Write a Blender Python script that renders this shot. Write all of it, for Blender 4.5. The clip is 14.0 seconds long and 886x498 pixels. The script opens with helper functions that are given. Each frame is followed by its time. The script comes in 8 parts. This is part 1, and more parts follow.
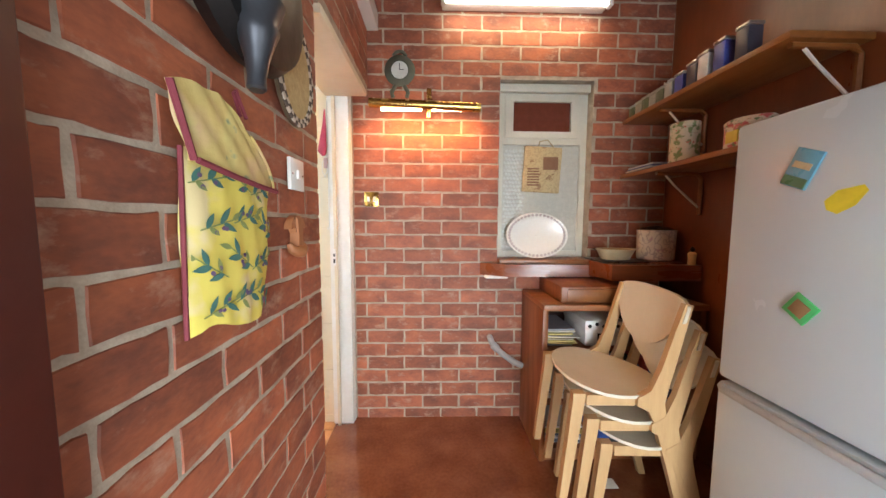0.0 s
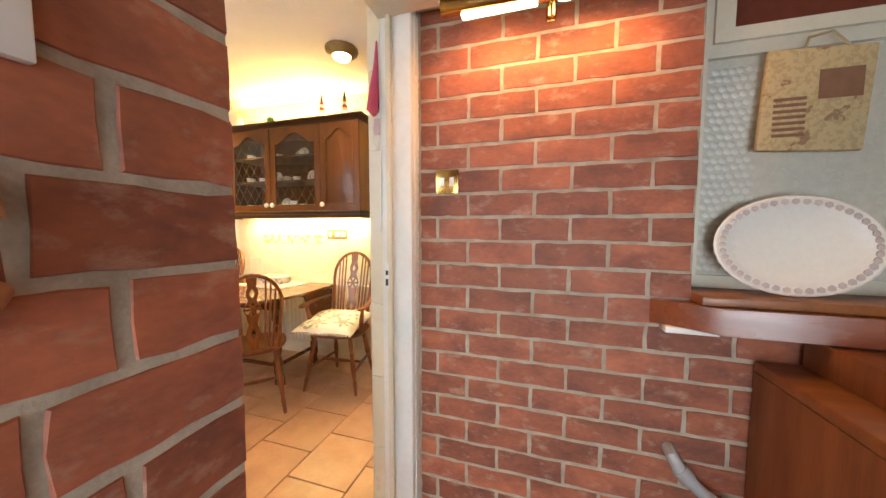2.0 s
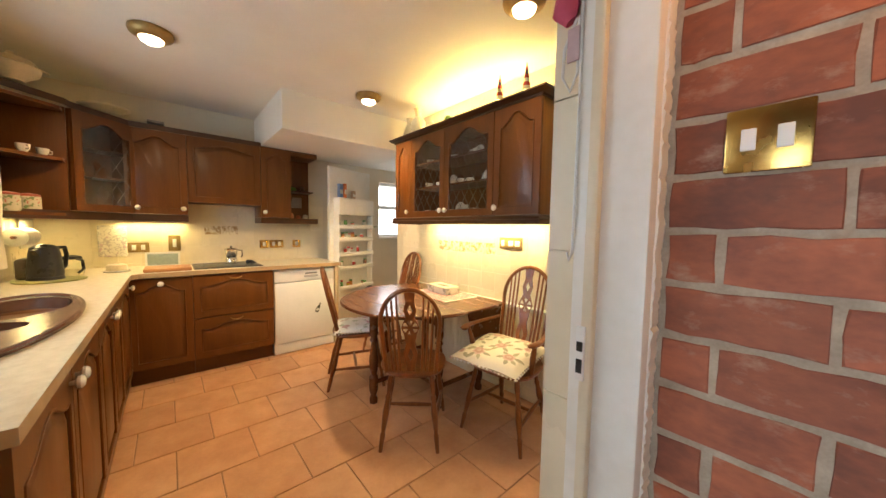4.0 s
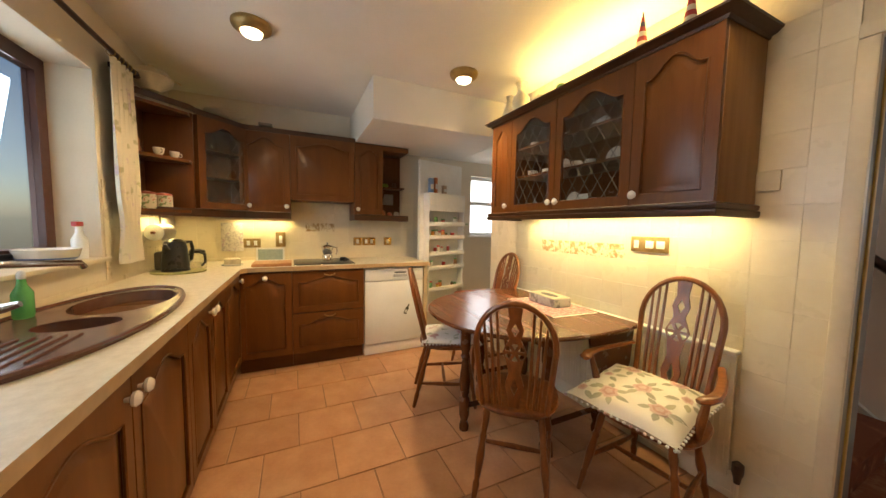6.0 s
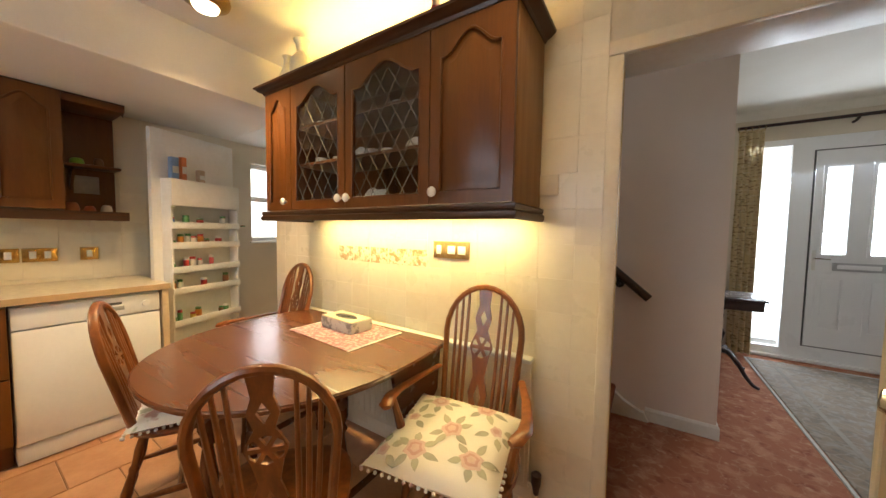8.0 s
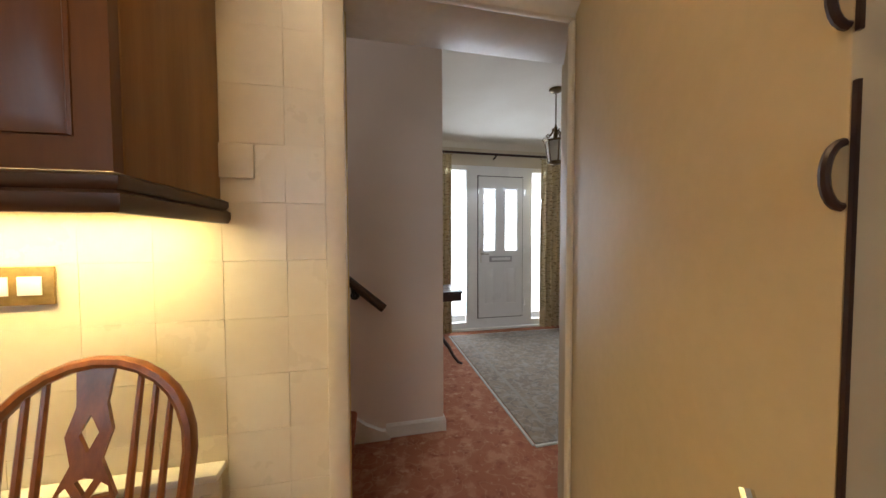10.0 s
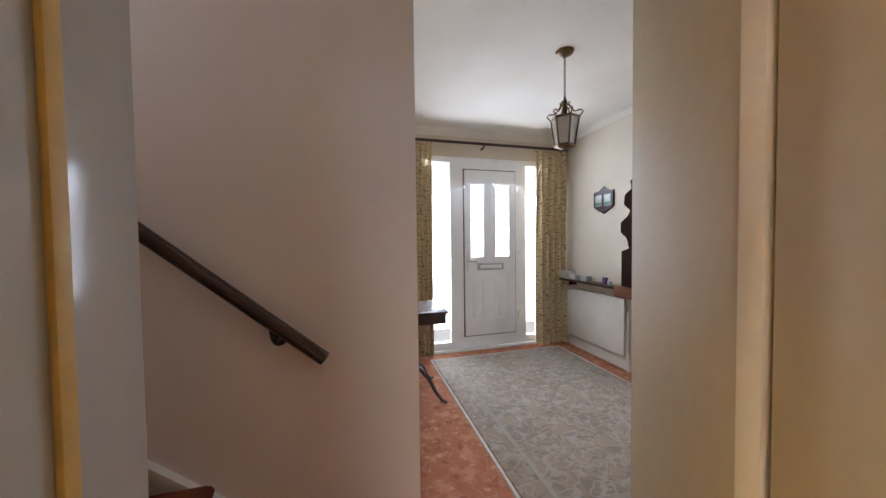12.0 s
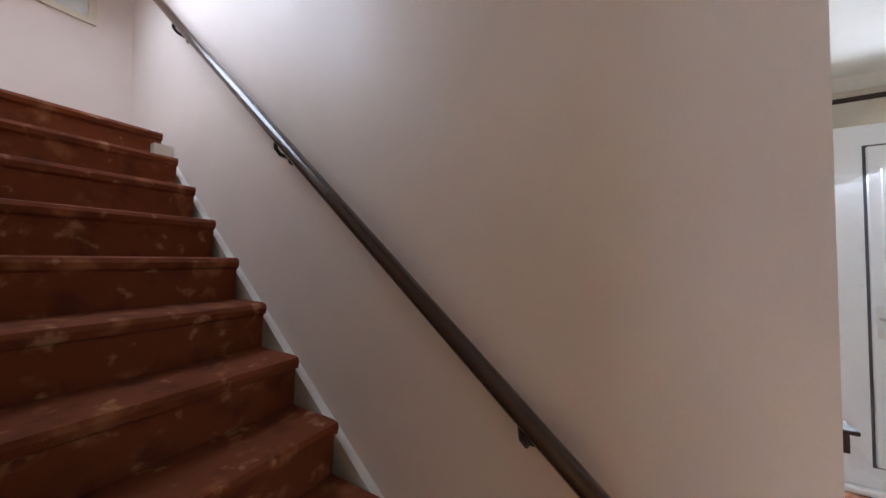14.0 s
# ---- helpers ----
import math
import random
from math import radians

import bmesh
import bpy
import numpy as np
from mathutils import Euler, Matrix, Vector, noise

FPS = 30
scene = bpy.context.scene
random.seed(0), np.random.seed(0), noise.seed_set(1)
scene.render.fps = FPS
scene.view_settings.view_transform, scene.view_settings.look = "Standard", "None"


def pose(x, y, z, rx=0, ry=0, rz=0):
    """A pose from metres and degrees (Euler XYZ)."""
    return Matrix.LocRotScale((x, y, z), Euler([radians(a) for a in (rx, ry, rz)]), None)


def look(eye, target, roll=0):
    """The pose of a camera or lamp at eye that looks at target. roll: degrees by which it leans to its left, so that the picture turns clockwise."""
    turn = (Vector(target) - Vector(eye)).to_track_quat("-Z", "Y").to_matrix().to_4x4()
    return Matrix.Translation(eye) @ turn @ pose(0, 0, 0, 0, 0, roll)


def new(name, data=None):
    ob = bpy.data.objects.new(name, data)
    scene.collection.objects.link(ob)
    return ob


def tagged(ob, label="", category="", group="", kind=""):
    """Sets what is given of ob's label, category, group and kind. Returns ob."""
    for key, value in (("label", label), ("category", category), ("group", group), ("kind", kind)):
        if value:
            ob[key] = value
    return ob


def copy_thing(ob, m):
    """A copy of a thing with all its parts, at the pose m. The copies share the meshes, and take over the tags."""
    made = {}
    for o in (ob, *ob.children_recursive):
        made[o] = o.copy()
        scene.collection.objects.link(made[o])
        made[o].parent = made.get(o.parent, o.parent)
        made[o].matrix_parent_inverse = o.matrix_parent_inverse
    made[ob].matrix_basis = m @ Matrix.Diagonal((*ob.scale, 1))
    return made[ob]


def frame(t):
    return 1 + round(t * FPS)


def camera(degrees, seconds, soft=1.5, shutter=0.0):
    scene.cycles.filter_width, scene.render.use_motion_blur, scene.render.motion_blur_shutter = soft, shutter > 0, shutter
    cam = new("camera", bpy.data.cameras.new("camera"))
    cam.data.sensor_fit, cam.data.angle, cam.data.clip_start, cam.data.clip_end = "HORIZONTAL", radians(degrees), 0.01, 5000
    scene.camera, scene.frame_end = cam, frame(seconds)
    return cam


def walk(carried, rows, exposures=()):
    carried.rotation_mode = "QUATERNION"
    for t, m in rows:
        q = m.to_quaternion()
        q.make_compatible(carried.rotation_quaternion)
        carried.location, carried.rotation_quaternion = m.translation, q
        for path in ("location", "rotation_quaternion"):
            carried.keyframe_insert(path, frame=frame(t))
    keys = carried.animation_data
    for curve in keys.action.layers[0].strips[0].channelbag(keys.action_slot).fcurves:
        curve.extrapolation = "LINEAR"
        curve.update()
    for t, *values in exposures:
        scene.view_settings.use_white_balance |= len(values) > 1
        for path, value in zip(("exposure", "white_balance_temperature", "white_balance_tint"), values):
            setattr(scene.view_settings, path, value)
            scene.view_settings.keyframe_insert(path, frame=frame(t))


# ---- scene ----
cam = camera(108.8, 14.0)
PATH = [
    (0, (1.207, 0.704, 1.282), (1.254, 2.697, 1.116), 0.3),
    (0.5, (1.217, 0.936, 1.276), (1.189, 2.929, 1.113), 0.1),
    (1, (1.222, 1.16, 1.276), (1.056, 3.146, 1.109), 0.2),
    (1.5, (1.211, 1.33, 1.265), (0.855, 3.292, 1.108), -0.1),
    (2, (1.152, 1.545, 1.259), (0.56, 3.45, 1.116), 0.1),
    (2.5, (1.078, 1.707, 1.265), (0.269, 3.53, 1.123), 0.7),
    (3, (0.997, 1.828, 1.28), (-0.058, 3.521, 1.143), 0.7),
    (3.5, (0.934, 1.948, 1.283), (-0.353, 3.473, 1.15), 0.8),
    (4, (0.858, 2.063, 1.292), (-0.652, 3.368, 1.161), 0.9),
    (4.2, (0.824, 2.096, 1.302), (-0.752, 3.32, 1.163), 0.6),
    (6.3, (0.432, 2.263, 1.266), (-1.377, 3.104, 1.124), 1.0),
    (6.5, (0.399, 2.299, 1.268), (-1.363, 3.235, 1.133), 0.9),
    (7, (0.297, 2.43, 1.274), (-1.296, 3.633, 1.147), 0.8),
    (7.5, (0.23, 2.537, 1.268), (-1.145, 3.984, 1.147), 0.7),
    (8, (0.186, 2.669, 1.277), (-0.891, 4.35, 1.167), 0.9),
    (8.5, (0.141, 2.797, 1.264), (-0.58, 4.66, 1.177), 0.4),
    (9, (0.106, 2.925, 1.278), (-0.145, 4.908, 1.208), 0.3),
    (9.2, (0.106, 2.981, 1.279), (0.035, 4.978, 1.215), 0.2),
    (11.3, (0.314, 3.564, 1.324), (1.022, 5.433, 1.251), -0.8),
    (11.5, (0.328, 3.65, 1.329), (1.045, 5.515, 1.258), -0.9),
    (12, (0.34, 3.822, 1.318), (0.87, 5.75, 1.26), -0.7),
    (12.5, (0.335, 3.969, 1.316), (0.522, 5.959, 1.271), -0.4),
    (13, (0.343, 4.084, 1.351), (0.082, 6.067, 1.33), -0.3),
    (13.5, (0.317, 4.185, 1.383), (-0.309, 6.084, 1.404), 0.4),
    (14, (0.259, 4.328, 1.398), (-0.735, 6.062, 1.467), 0.6),
]
walk(cam, [(t, look(eye, target, roll)) for t, eye, target, roll in PATH], exposures=[
    (0, 0.92, 6500, 10), (0.5, 0.88, 6500, 10), (1, 0.85, 6500, 10), (1.5, 0.8, 6500, 10), (2, 0.5, 6500, 10), (2.5, 0.22, 6500, 10), (3, 0.1, 6500, 10), (4, -0.08, 6500, 10),
    (6.3, -0.45, 6500, 10), (8, -0.42, 6450, 11), (9, -0.62, 6400, 12), (9.2, -0.62, 6400, 12), (11.3, -0.15, 6350, 17), (12.5, 0.0, 6050, 18), (13.3, -0.04, 5950, 18), (14, 0.2, 5950, 16)])

# ---- world and light ----
world = bpy.data.worlds.new("sky")
world.use_nodes = True
scene.world = world
_wn = world.node_tree.nodes
_sky = _wn.new("ShaderNodeTexSky")
_sky.sky_type, _sky.sun_disc = "NISHITA", False
_sky.sun_elevation, _sky.sun_rotation = radians(35), radians(20)
_wn["Background"].inputs["Strength"].default_value = 0.12
world.node_tree.links.new(_sky.outputs[0], _wn["Background"].inputs["Color"])
scene.view_settings.exposure = 0.0


def lamp(name, kind, power, colour, m, size=0.1, size_y=None):
    d = bpy.data.lights.new(name, kind)
    d.energy, d.color = power, colour
    if kind == "AREA":
        d.shape, d.size = ("RECTANGLE" if size_y else "SQUARE"), size
        if size_y:
            d.size_y = size_y
    elif kind == "SUN":
        d.angle = size
    else:
        d.shadow_soft_size = size
    ob = new(name, d)
    ob.matrix_world = m
    return ob


DAY = (0.80, 0.90, 1.0)
WARM = (1.0, 0.70, 0.36)
YELLOW = (1.0, 0.76, 0.30)
lamp("sun", "SUN", 1.2, (1.0, 0.95, 0.88), look((6, 14, 12), (0, 0, 0)), radians(10))
# daylight standing in the openings
lamp("front_door_daylight", "AREA", 104, DAY, look((1.8, 7.62, 1.25), (1.8, 5.0, 0.1)), 1.5, 2.1)
lamp("kitchen_window_daylight", "AREA", 25, DAY, look((-1.0, 0.98, 1.55), (-1.0, 3.0, 1.2)), 1.5, 0.95)
lamp("landing_window_daylight", "AREA", 22, DAY, look((-1.95, 4.34, 3.45), (-0.8, 5.2, 1.1)), 1.0, 1.1)
lamp("lobby_window_daylight", "AREA", 3, DAY, look((-3.22, 4.6, 1.5), (-2.0, 4.4, 1.3)), 0.5, 0.7)
lamp("passage_door_daylight", "AREA", 19, (0.84, 0.94, 1.0), look((1.45, -0.66, 0.75), (1.3, 2.7, 0.45)), 1.0, 1.3).data.spread = radians(125)
lamp("passage_window_daylight", "AREA", 8, (0.84, 0.94, 1.0), look((2.72, 0.0, 1.0), (0.85, 0.65, 0.75)), 1.1, 1.6)
lamp("side_room_daylight", "AREA", 30, DAY, look((5.4, 5.2, 1.5), (3.0, 5.2, 1.2)), 1.6, 1.2)
# kitchen lamps
for _x, _y, _w in ((-0.13, 3.42, 18), (-1.70, 3.40, 132), (-1.74, 2.02, 80)):
    _l = lamp("ceiling_spot_light", "SPOT", _w, WARM, pose(_x, _y, 2.318), 0.04)
    _l.data.spot_size, _l.data.spot_blend = radians(120 if _y == 3.40 else 150), 0.9
lamp("under_cabinet_light", "AREA", 17, YELLOW, pose(-0.95, 3.97, 1.345), 1.35, 0.05)
lamp("over_cabinet_light", "AREA", 20, (1.0, 0.68, 0.20), pose(-1.0, 3.90, 2.128, 180), 1.2, 0.05)
lamp("under_corner_light", "AREA", 3.3, YELLOW, pose(-2.62, 1.33, 1.30), 0.5, 0.05)
lamp("under_back_light", "AREA", 3.3, YELLOW, pose(-3.05, 1.95, 1.30), 0.05, 0.45)
# passage lamps
lamp("tube_light", "AREA", 1.3, (1.0, 0.66, 0.28), pose(1.72, 2.60, 2.505), 0.86, 0.04)
for _x in (1.01, 1.31):
    lamp("picture_lamp_light", "AREA", 1.5, (1.0, 0.42, 0.11), look((_x, 2.57, 1.91), (_x, 2.72, 1.35)), 0.22, 0.03)


# ---- materials ----
def mat(name, c1, c2=None, rough=0.6, metal=0.0, scale=8.0, fine=90.0, bump=0.15, stretch=(1, 1, 1), rand=0.0, spec=0.5, coat=0.0, detail=6.0, rough_var=0.12, dist=0.004, scuff=None):
    """Two colours mixed by noise at two scales, with fine relief; rand varies the pieces' tone."""
    m = bpy.data.materials.new(name)
    m.use_nodes = True
    n, l = m.node_tree.nodes, m.node_tree.links
    b = n["Principled BSDF"]
    c2 = c2 or tuple(v * 0.8 for v in c1)
    tc, mp = n.new("ShaderNodeTexCoord"), n.new("ShaderNodeMapping")
    mp.inputs["Scale"].default_value = stretch
    l.new(tc.outputs["Object"], mp.inputs[0])
    big, small = n.new("ShaderNodeTexNoise"), n.new("ShaderNodeTexNoise")
    big.inputs["Scale"].default_value, small.inputs["Scale"].default_value = scale, fine
    big.inputs["Detail"].default_value = detail
    small.inputs["Detail"].default_value = 3
    info = n.new("ShaderNodeObjectInfo")
    if rand:
        shift = n.new("ShaderNodeVectorMath")
        shift.operation = "MULTIPLY_ADD"
        shift.inputs[1].default_value = (37, 19, 53)
        l.new(info.outputs["Random"], shift.inputs[0])
        l.new(mp.outputs[0], shift.inputs[2])
        src = shift.outputs[0]
    else:
        src = mp.outputs[0]
    l.new(src, big.inputs["Vector"])
    l.new(src, small.inputs["Vector"])
    mix = n.new("ShaderNodeMix")
    mix.data_type = "RGBA"
    ramp = n.new("ShaderNodeMapRange")
    ramp.inputs[1].default_value, ramp.inputs[2].default_value = 0.3, 0.7
    add = n.new("ShaderNodeMath")
    add.operation = "MULTIPLY_ADD"
    add.inputs[1].default_value = 0.35
    l.new(small.outputs[0], add.inputs[0])
    sub = n.new("ShaderNodeMath")
    sub.operation = "SUBTRACT"
    sub.inputs[1].default_value = 0.175
    l.new(big.outputs[0], sub.inputs[0])
    l.new(sub.outputs[0], add.inputs[2])
    l.new(add.outputs[0], ramp.inputs[0])
    l.new(ramp.outputs[0], mix.inputs[0])
    mix.inputs[6].default_value, mix.inputs[7].default_value = (*c1, 1), (*c2, 1)
    out = mix.outputs[2]
    if rand:
        hsv = n.new("ShaderNodeHueSaturation")
        mr = n.new("ShaderNodeMapRange")
        mr.inputs[3].default_value, mr.inputs[4].default_value = 1 - rand, 1 + rand
        l.new(info.outputs["Random"], mr.inputs[0])
        l.new(mr.outputs[0], hsv.inputs["Value"])
        l.new(out, hsv.inputs["Color"])
        out = hsv.outputs[0]
    if scuff:
        # pale scuffs and mortar smears with ragged outlines
        sz, sr, sm = n.new("ShaderNodeTexNoise"), n.new("ShaderNodeMapRange"), n.new("ShaderNodeMix")
        sz.inputs["Scale"].default_value, sz.inputs["Detail"].default_value, sz.inputs["Roughness"].default_value = 13, 9, 0.68
        l.new(src, sz.inputs["Vector"])
        sr.inputs[1].default_value, sr.inputs[2].default_value, sr.inputs[4].default_value = 0.55, 0.74, 0.75
        l.new(sz.outputs[0], sr.inputs[0])
        sm.data_type = "RGBA"
        l.new(sr.outputs[0], sm.inputs[0])
        l.new(out, sm.inputs[6])
        sm.inputs[7].default_value = (*scuff, 1)
        out = sm.outputs[2]
    l.new(out, b.inputs["Base Color"])
    rr = n.new("ShaderNodeMapRange")
    rr.inputs[3].default_value, rr.inputs[4].default_value = max(rough - rough_var, 0.02), min(rough + rough_var, 1)
    l.new(big.outputs[0], rr.inputs[0])
    l.new(rr.outputs[0], b.inputs["Roughness"])
    b.inputs["Metallic"].default_value = metal
    b.inputs["Specular IOR Level"].default_value = spec
    b.inputs["Coat Weight"].default_value = coat
    b.inputs["Coat Roughness"].default_value = 0.15
    if bump:
        bp = n.new("ShaderNodeBump")
        bp.inputs["Strength"].default_value, bp.inputs["Distance"].default_value = bump, dist
        l.new(add.outputs[0], bp.inputs["Height"])
        l.new(bp.outputs[0], b.inputs["Normal"])
    return m


def glow(name, colour, strength):
    m = bpy.data.materials.new(name)
    m.use_nodes = True
    b = m.node_tree.nodes["Principled BSDF"]
    b.inputs["Base Color"].default_value = (*colour, 1)
    b.inputs["Emission Color"].default_value = (*colour, 1)
    b.inputs["Emission Strength"].default_value = strength
    return m


def glass(name, rough=0.02, tint=(0.95, 0.97, 0.97), bump=0.0, scale=60):
    m = bpy.data.materials.new(name)
    m.use_nodes = True
    n, l = m.node_tree.nodes, m.node_tree.links
    b = n["Principled BSDF"]
    b.inputs["Base Color"].default_value = (*tint, 1)
    b.inputs["Transmission Weight"].default_value = 1
    b.inputs["Roughness"].default_value = rough
    b.inputs["IOR"].default_value = 1.45
    if bump:
        v = n.new("ShaderNodeTexVoronoi")
        v.inputs["Scale"].default_value = scale
        tc = n.new("ShaderNodeTexCoord")
        l.new(tc.outputs["Object"], v.inputs["Vector"])
        bp = n.new("ShaderNodeBump")
        bp.inputs["Strength"].default_value, bp.inputs["Distance"].default_value = bump, 0.003
        l.new(v.outputs["Distance"], bp.inputs["Height"])
        l.new(bp.outputs[0], b.inputs["Normal"])
    return m


def blotches(name, ground, layers, rough=0.8, bump=0.2, own=False, stretch=(1, 1, 1)):
    """A ground colour with layers of (colour, scale, threshold, softness, seed): soft-edged blots, for prints and patterns."""
    m = bpy.data.materials.new(name)
    m.use_nodes = True
    n, l = m.node_tree.nodes, m.node_tree.links
    b = n["Principled BSDF"]
    b.inputs["Roughness"].default_value = rough
    tc = n.new("ShaderNodeTexCoord")
    place = tc.outputs["Object"]
    if own:
        info, shift = n.new("ShaderNodeObjectInfo"), n.new("ShaderNodeVectorMath")
        shift.operation = "MULTIPLY_ADD"
        shift.inputs[1].default_value = (31, 17, 43)
        l.new(info.outputs["Random"], shift.inputs[0])
        l.new(place, shift.inputs[2])
        place = shift.outputs[0]
    prev = n.new("ShaderNodeRGB")
    prev.outputs[0].default_value = (*ground, 1)
    out = prev.outputs[0]
    for colour, scale, lo, hi, seed, *band in layers:
        mp = n.new("ShaderNodeMapping")
        mp.inputs["Location"].default_value = (seed * 1.7, seed * 2.3, seed * 0.9)
        mp.inputs["Scale"].default_value = stretch
        l.new(place, mp.inputs[0])
        nz = n.new("ShaderNodeTexNoise")
        nz.inputs["Scale"].default_value, nz.inputs["Detail"].default_value = scale, 3
        l.new(mp.outputs[0], nz.inputs["Vector"])
        mr = n.new("ShaderNodeMapRange")
        mr.inputs[1].default_value, mr.inputs[2].default_value = lo, hi
        l.new(nz.outputs[0], mr.inputs[0])
        if band:
            # a thin line along the noise's middle value: scrolls and stems
            off, fold = n.new("ShaderNodeMath"), n.new("ShaderNodeMath")
            off.operation, fold.operation = "SUBTRACT", "ABSOLUTE"
            off.inputs[1].default_value = 0.5
            nz.inputs["Detail"].default_value = 1
            l.new(nz.outputs[0], off.inputs[0])
            l.new(off.outputs[0], fold.inputs[0])
            l.new(fold.outputs[0], mr.inputs[0])
            mr.inputs[3].default_value, mr.inputs[4].default_value = band[0], 0.0
        mx = n.new("ShaderNodeMix")
        mx.data_type = "RGBA"
        l.new(mr.outputs[0], mx.inputs[0])
        l.new(out, mx.inputs[6])
        mx.inputs[7].default_value = (*colour, 1)
        out = mx.outputs[2]
    l.new(out, b.inputs["Base Color"])
    fz = n.new("ShaderNodeTexNoise")
    fz.inputs["Scale"].default_value = 350
    l.new(tc.outputs["Object"], fz.inputs["Vector"])
    bp = n.new("ShaderNodeBump")
    bp.inputs["Strength"].default_value, bp.inputs["Distance"].default_value = bump, 0.003
    l.new(fz.outputs[0], bp.inputs["Height"])
    l.new(bp.outputs[0], b.inputs["Normal"])
    return m


M = {}
M["brick"] = mat("brick", (0.39, 0.112, 0.050), (0.18, 0.056, 0.034), 0.62, scale=7, fine=55, bump=0.9, rand=0.25, stretch=(1, 1, 1.7), scuff=(0.45, 0.28, 0.20))
M["brick_cut"] = mat("brick_cut", (0.40, 0.13, 0.075), (0.28, 0.09, 0.055), 0.75, scale=9, fine=160, bump=0.5)
M["mortar"] = mat("mortar", (0.47, 0.39, 0.30), (0.31, 0.25, 0.19), 0.95, scale=20, fine=220, bump=0.6)
M["passage_floor"] = mat("red_painted_floor", (0.135, 0.037, 0.016), (0.235, 0.082, 0.038), 0.20, scale=4, fine=60, bump=0.06, rough_var=0.15, coat=0.3)
M["red_board"] = mat("red_stained_board", (0.21, 0.056, 0.018), (0.14, 0.036, 0.012), 0.32, scale=5, fine=60, bump=0.08, stretch=(1, 1, 0.25))
M["white_paint"] = mat("white_gloss_paint", (0.80, 0.78, 0.73), (0.70, 0.67, 0.60), 0.35, scale=4, fine=40, bump=0.05)
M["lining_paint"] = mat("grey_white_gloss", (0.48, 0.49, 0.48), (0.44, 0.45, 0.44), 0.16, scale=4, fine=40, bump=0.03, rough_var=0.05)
M["door_paint"] = mat("cream_door_paint", (0.54, 0.43, 0.26), (0.48, 0.38, 0.22), 0.6, scale=2.5, fine=40, bump=0.04)
# the hatch's cream, duller than the other white paintwork
M["hatch_paint"] = mat("aged_white_paint", (0.63, 0.59, 0.48), (0.55, 0.51, 0.41), 0.4, scale=5, fine=50, bump=0.05)
M["cream_paint"] = mat("cream_gloss_paint", (0.74, 0.66, 0.50), (0.66, 0.57, 0.41), 0.35, scale=3, fine=40, bump=0.04)
M["ceiling"] = mat("ceiling_paint", (0.80, 0.77, 0.70), (0.74, 0.70, 0.62), 0.9, scale=2, fine=120, bump=0.10)
M["kitchen_wall"] = mat("kitchen_wall_paint", (0.72, 0.64, 0.50), (0.66, 0.58, 0.44), 0.85, scale=3, fine=120, bump=0.1)
M["tile"] = mat("cream_glazed_tile", (0.76, 0.68, 0.51), (0.70, 0.61, 0.44), 0.30, scale=4, fine=30, bump=0.06, rand=0.03)
M["grout"] = mat("tile_grout", (0.70, 0.62, 0.46), (0.62, 0.54, 0.39), 0.9, scale=10, fine=200)
M["terracotta"] = mat("terracotta_tile", (0.56, 0.305, 0.165), (0.46, 0.230, 0.115), 0.36, scale=7, fine=60, bump=0.12, rand=0.10)
M["floor_grout"] = mat("floor_grout", (0.33, 0.19, 0.105), (0.24, 0.14, 0.08), 0.9, scale=12, fine=200)
M["oak"] = mat("dark_oak", (0.142, 0.049, 0.0092), (0.105, 0.035, 0.0068), 0.34, scale=5, fine=40, bump=0.006, rough_var=0.03, spec=0.35, stretch=(2.6, 2.6, 0.3), coat=0.08)
M["oak_x"] = mat("dark_oak_rail", (0.142, 0.049, 0.0092), (0.105, 0.035, 0.0068), 0.34, scale=5, fine=40, bump=0.006, rough_var=0.03, spec=0.35, stretch=(0.35, 4, 4), coat=0.08)
M["oak_y"] = mat("dark_oak_side", (0.142, 0.049, 0.0092), (0.105, 0.035, 0.0068), 0.34, scale=5, fine=40, bump=0.006, rough_var=0.03, spec=0.35, stretch=(4, 0.35, 4), coat=0.08)
# a darker tone than the cabinet doors, for cornices and pelmets
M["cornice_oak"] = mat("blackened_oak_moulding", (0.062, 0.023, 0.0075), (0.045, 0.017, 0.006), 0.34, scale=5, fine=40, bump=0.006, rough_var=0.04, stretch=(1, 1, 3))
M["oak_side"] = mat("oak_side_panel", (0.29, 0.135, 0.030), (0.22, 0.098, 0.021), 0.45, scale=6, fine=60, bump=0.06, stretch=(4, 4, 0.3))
M["chair_wood"] = mat("chair_wood", (0.25, 0.082, 0.019), (0.15, 0.045, 0.0105), 0.3, scale=16, fine=90, bump=0.03, stretch=(3, 3, 0.6), coat=0.12, rough_var=0.05)
M["table_wood"] = mat("table_wood", (0.135, 0.048, 0.018), (0.112, 0.039, 0.015), 0.27, scale=5, fine=60, bump=0.0, stretch=(0.3, 3, 3), coat=0.25, rough_var=0.02)
M["counter"] = mat("cream_worktop", (0.70, 0.62, 0.46), (0.60, 0.52, 0.37), 0.40, scale=30, fine=240, bump=0.03)
M["counter_edge"] = mat("tan_worktop_edge", (0.48, 0.33, 0.18), (0.40, 0.27, 0.14), 0.5, scale=10, fine=60)
M["sink"] = mat("brown_sink", (0.13, 0.062, 0.040), (0.10, 0.047, 0.031), 0.22, scale=20, fine=200, bump=0.02)
M["white_plastic"] = mat("white_plastic", (0.80, 0.79, 0.75), (0.74, 0.73, 0.69), 0.35, scale=5, fine=50, bump=0.02)
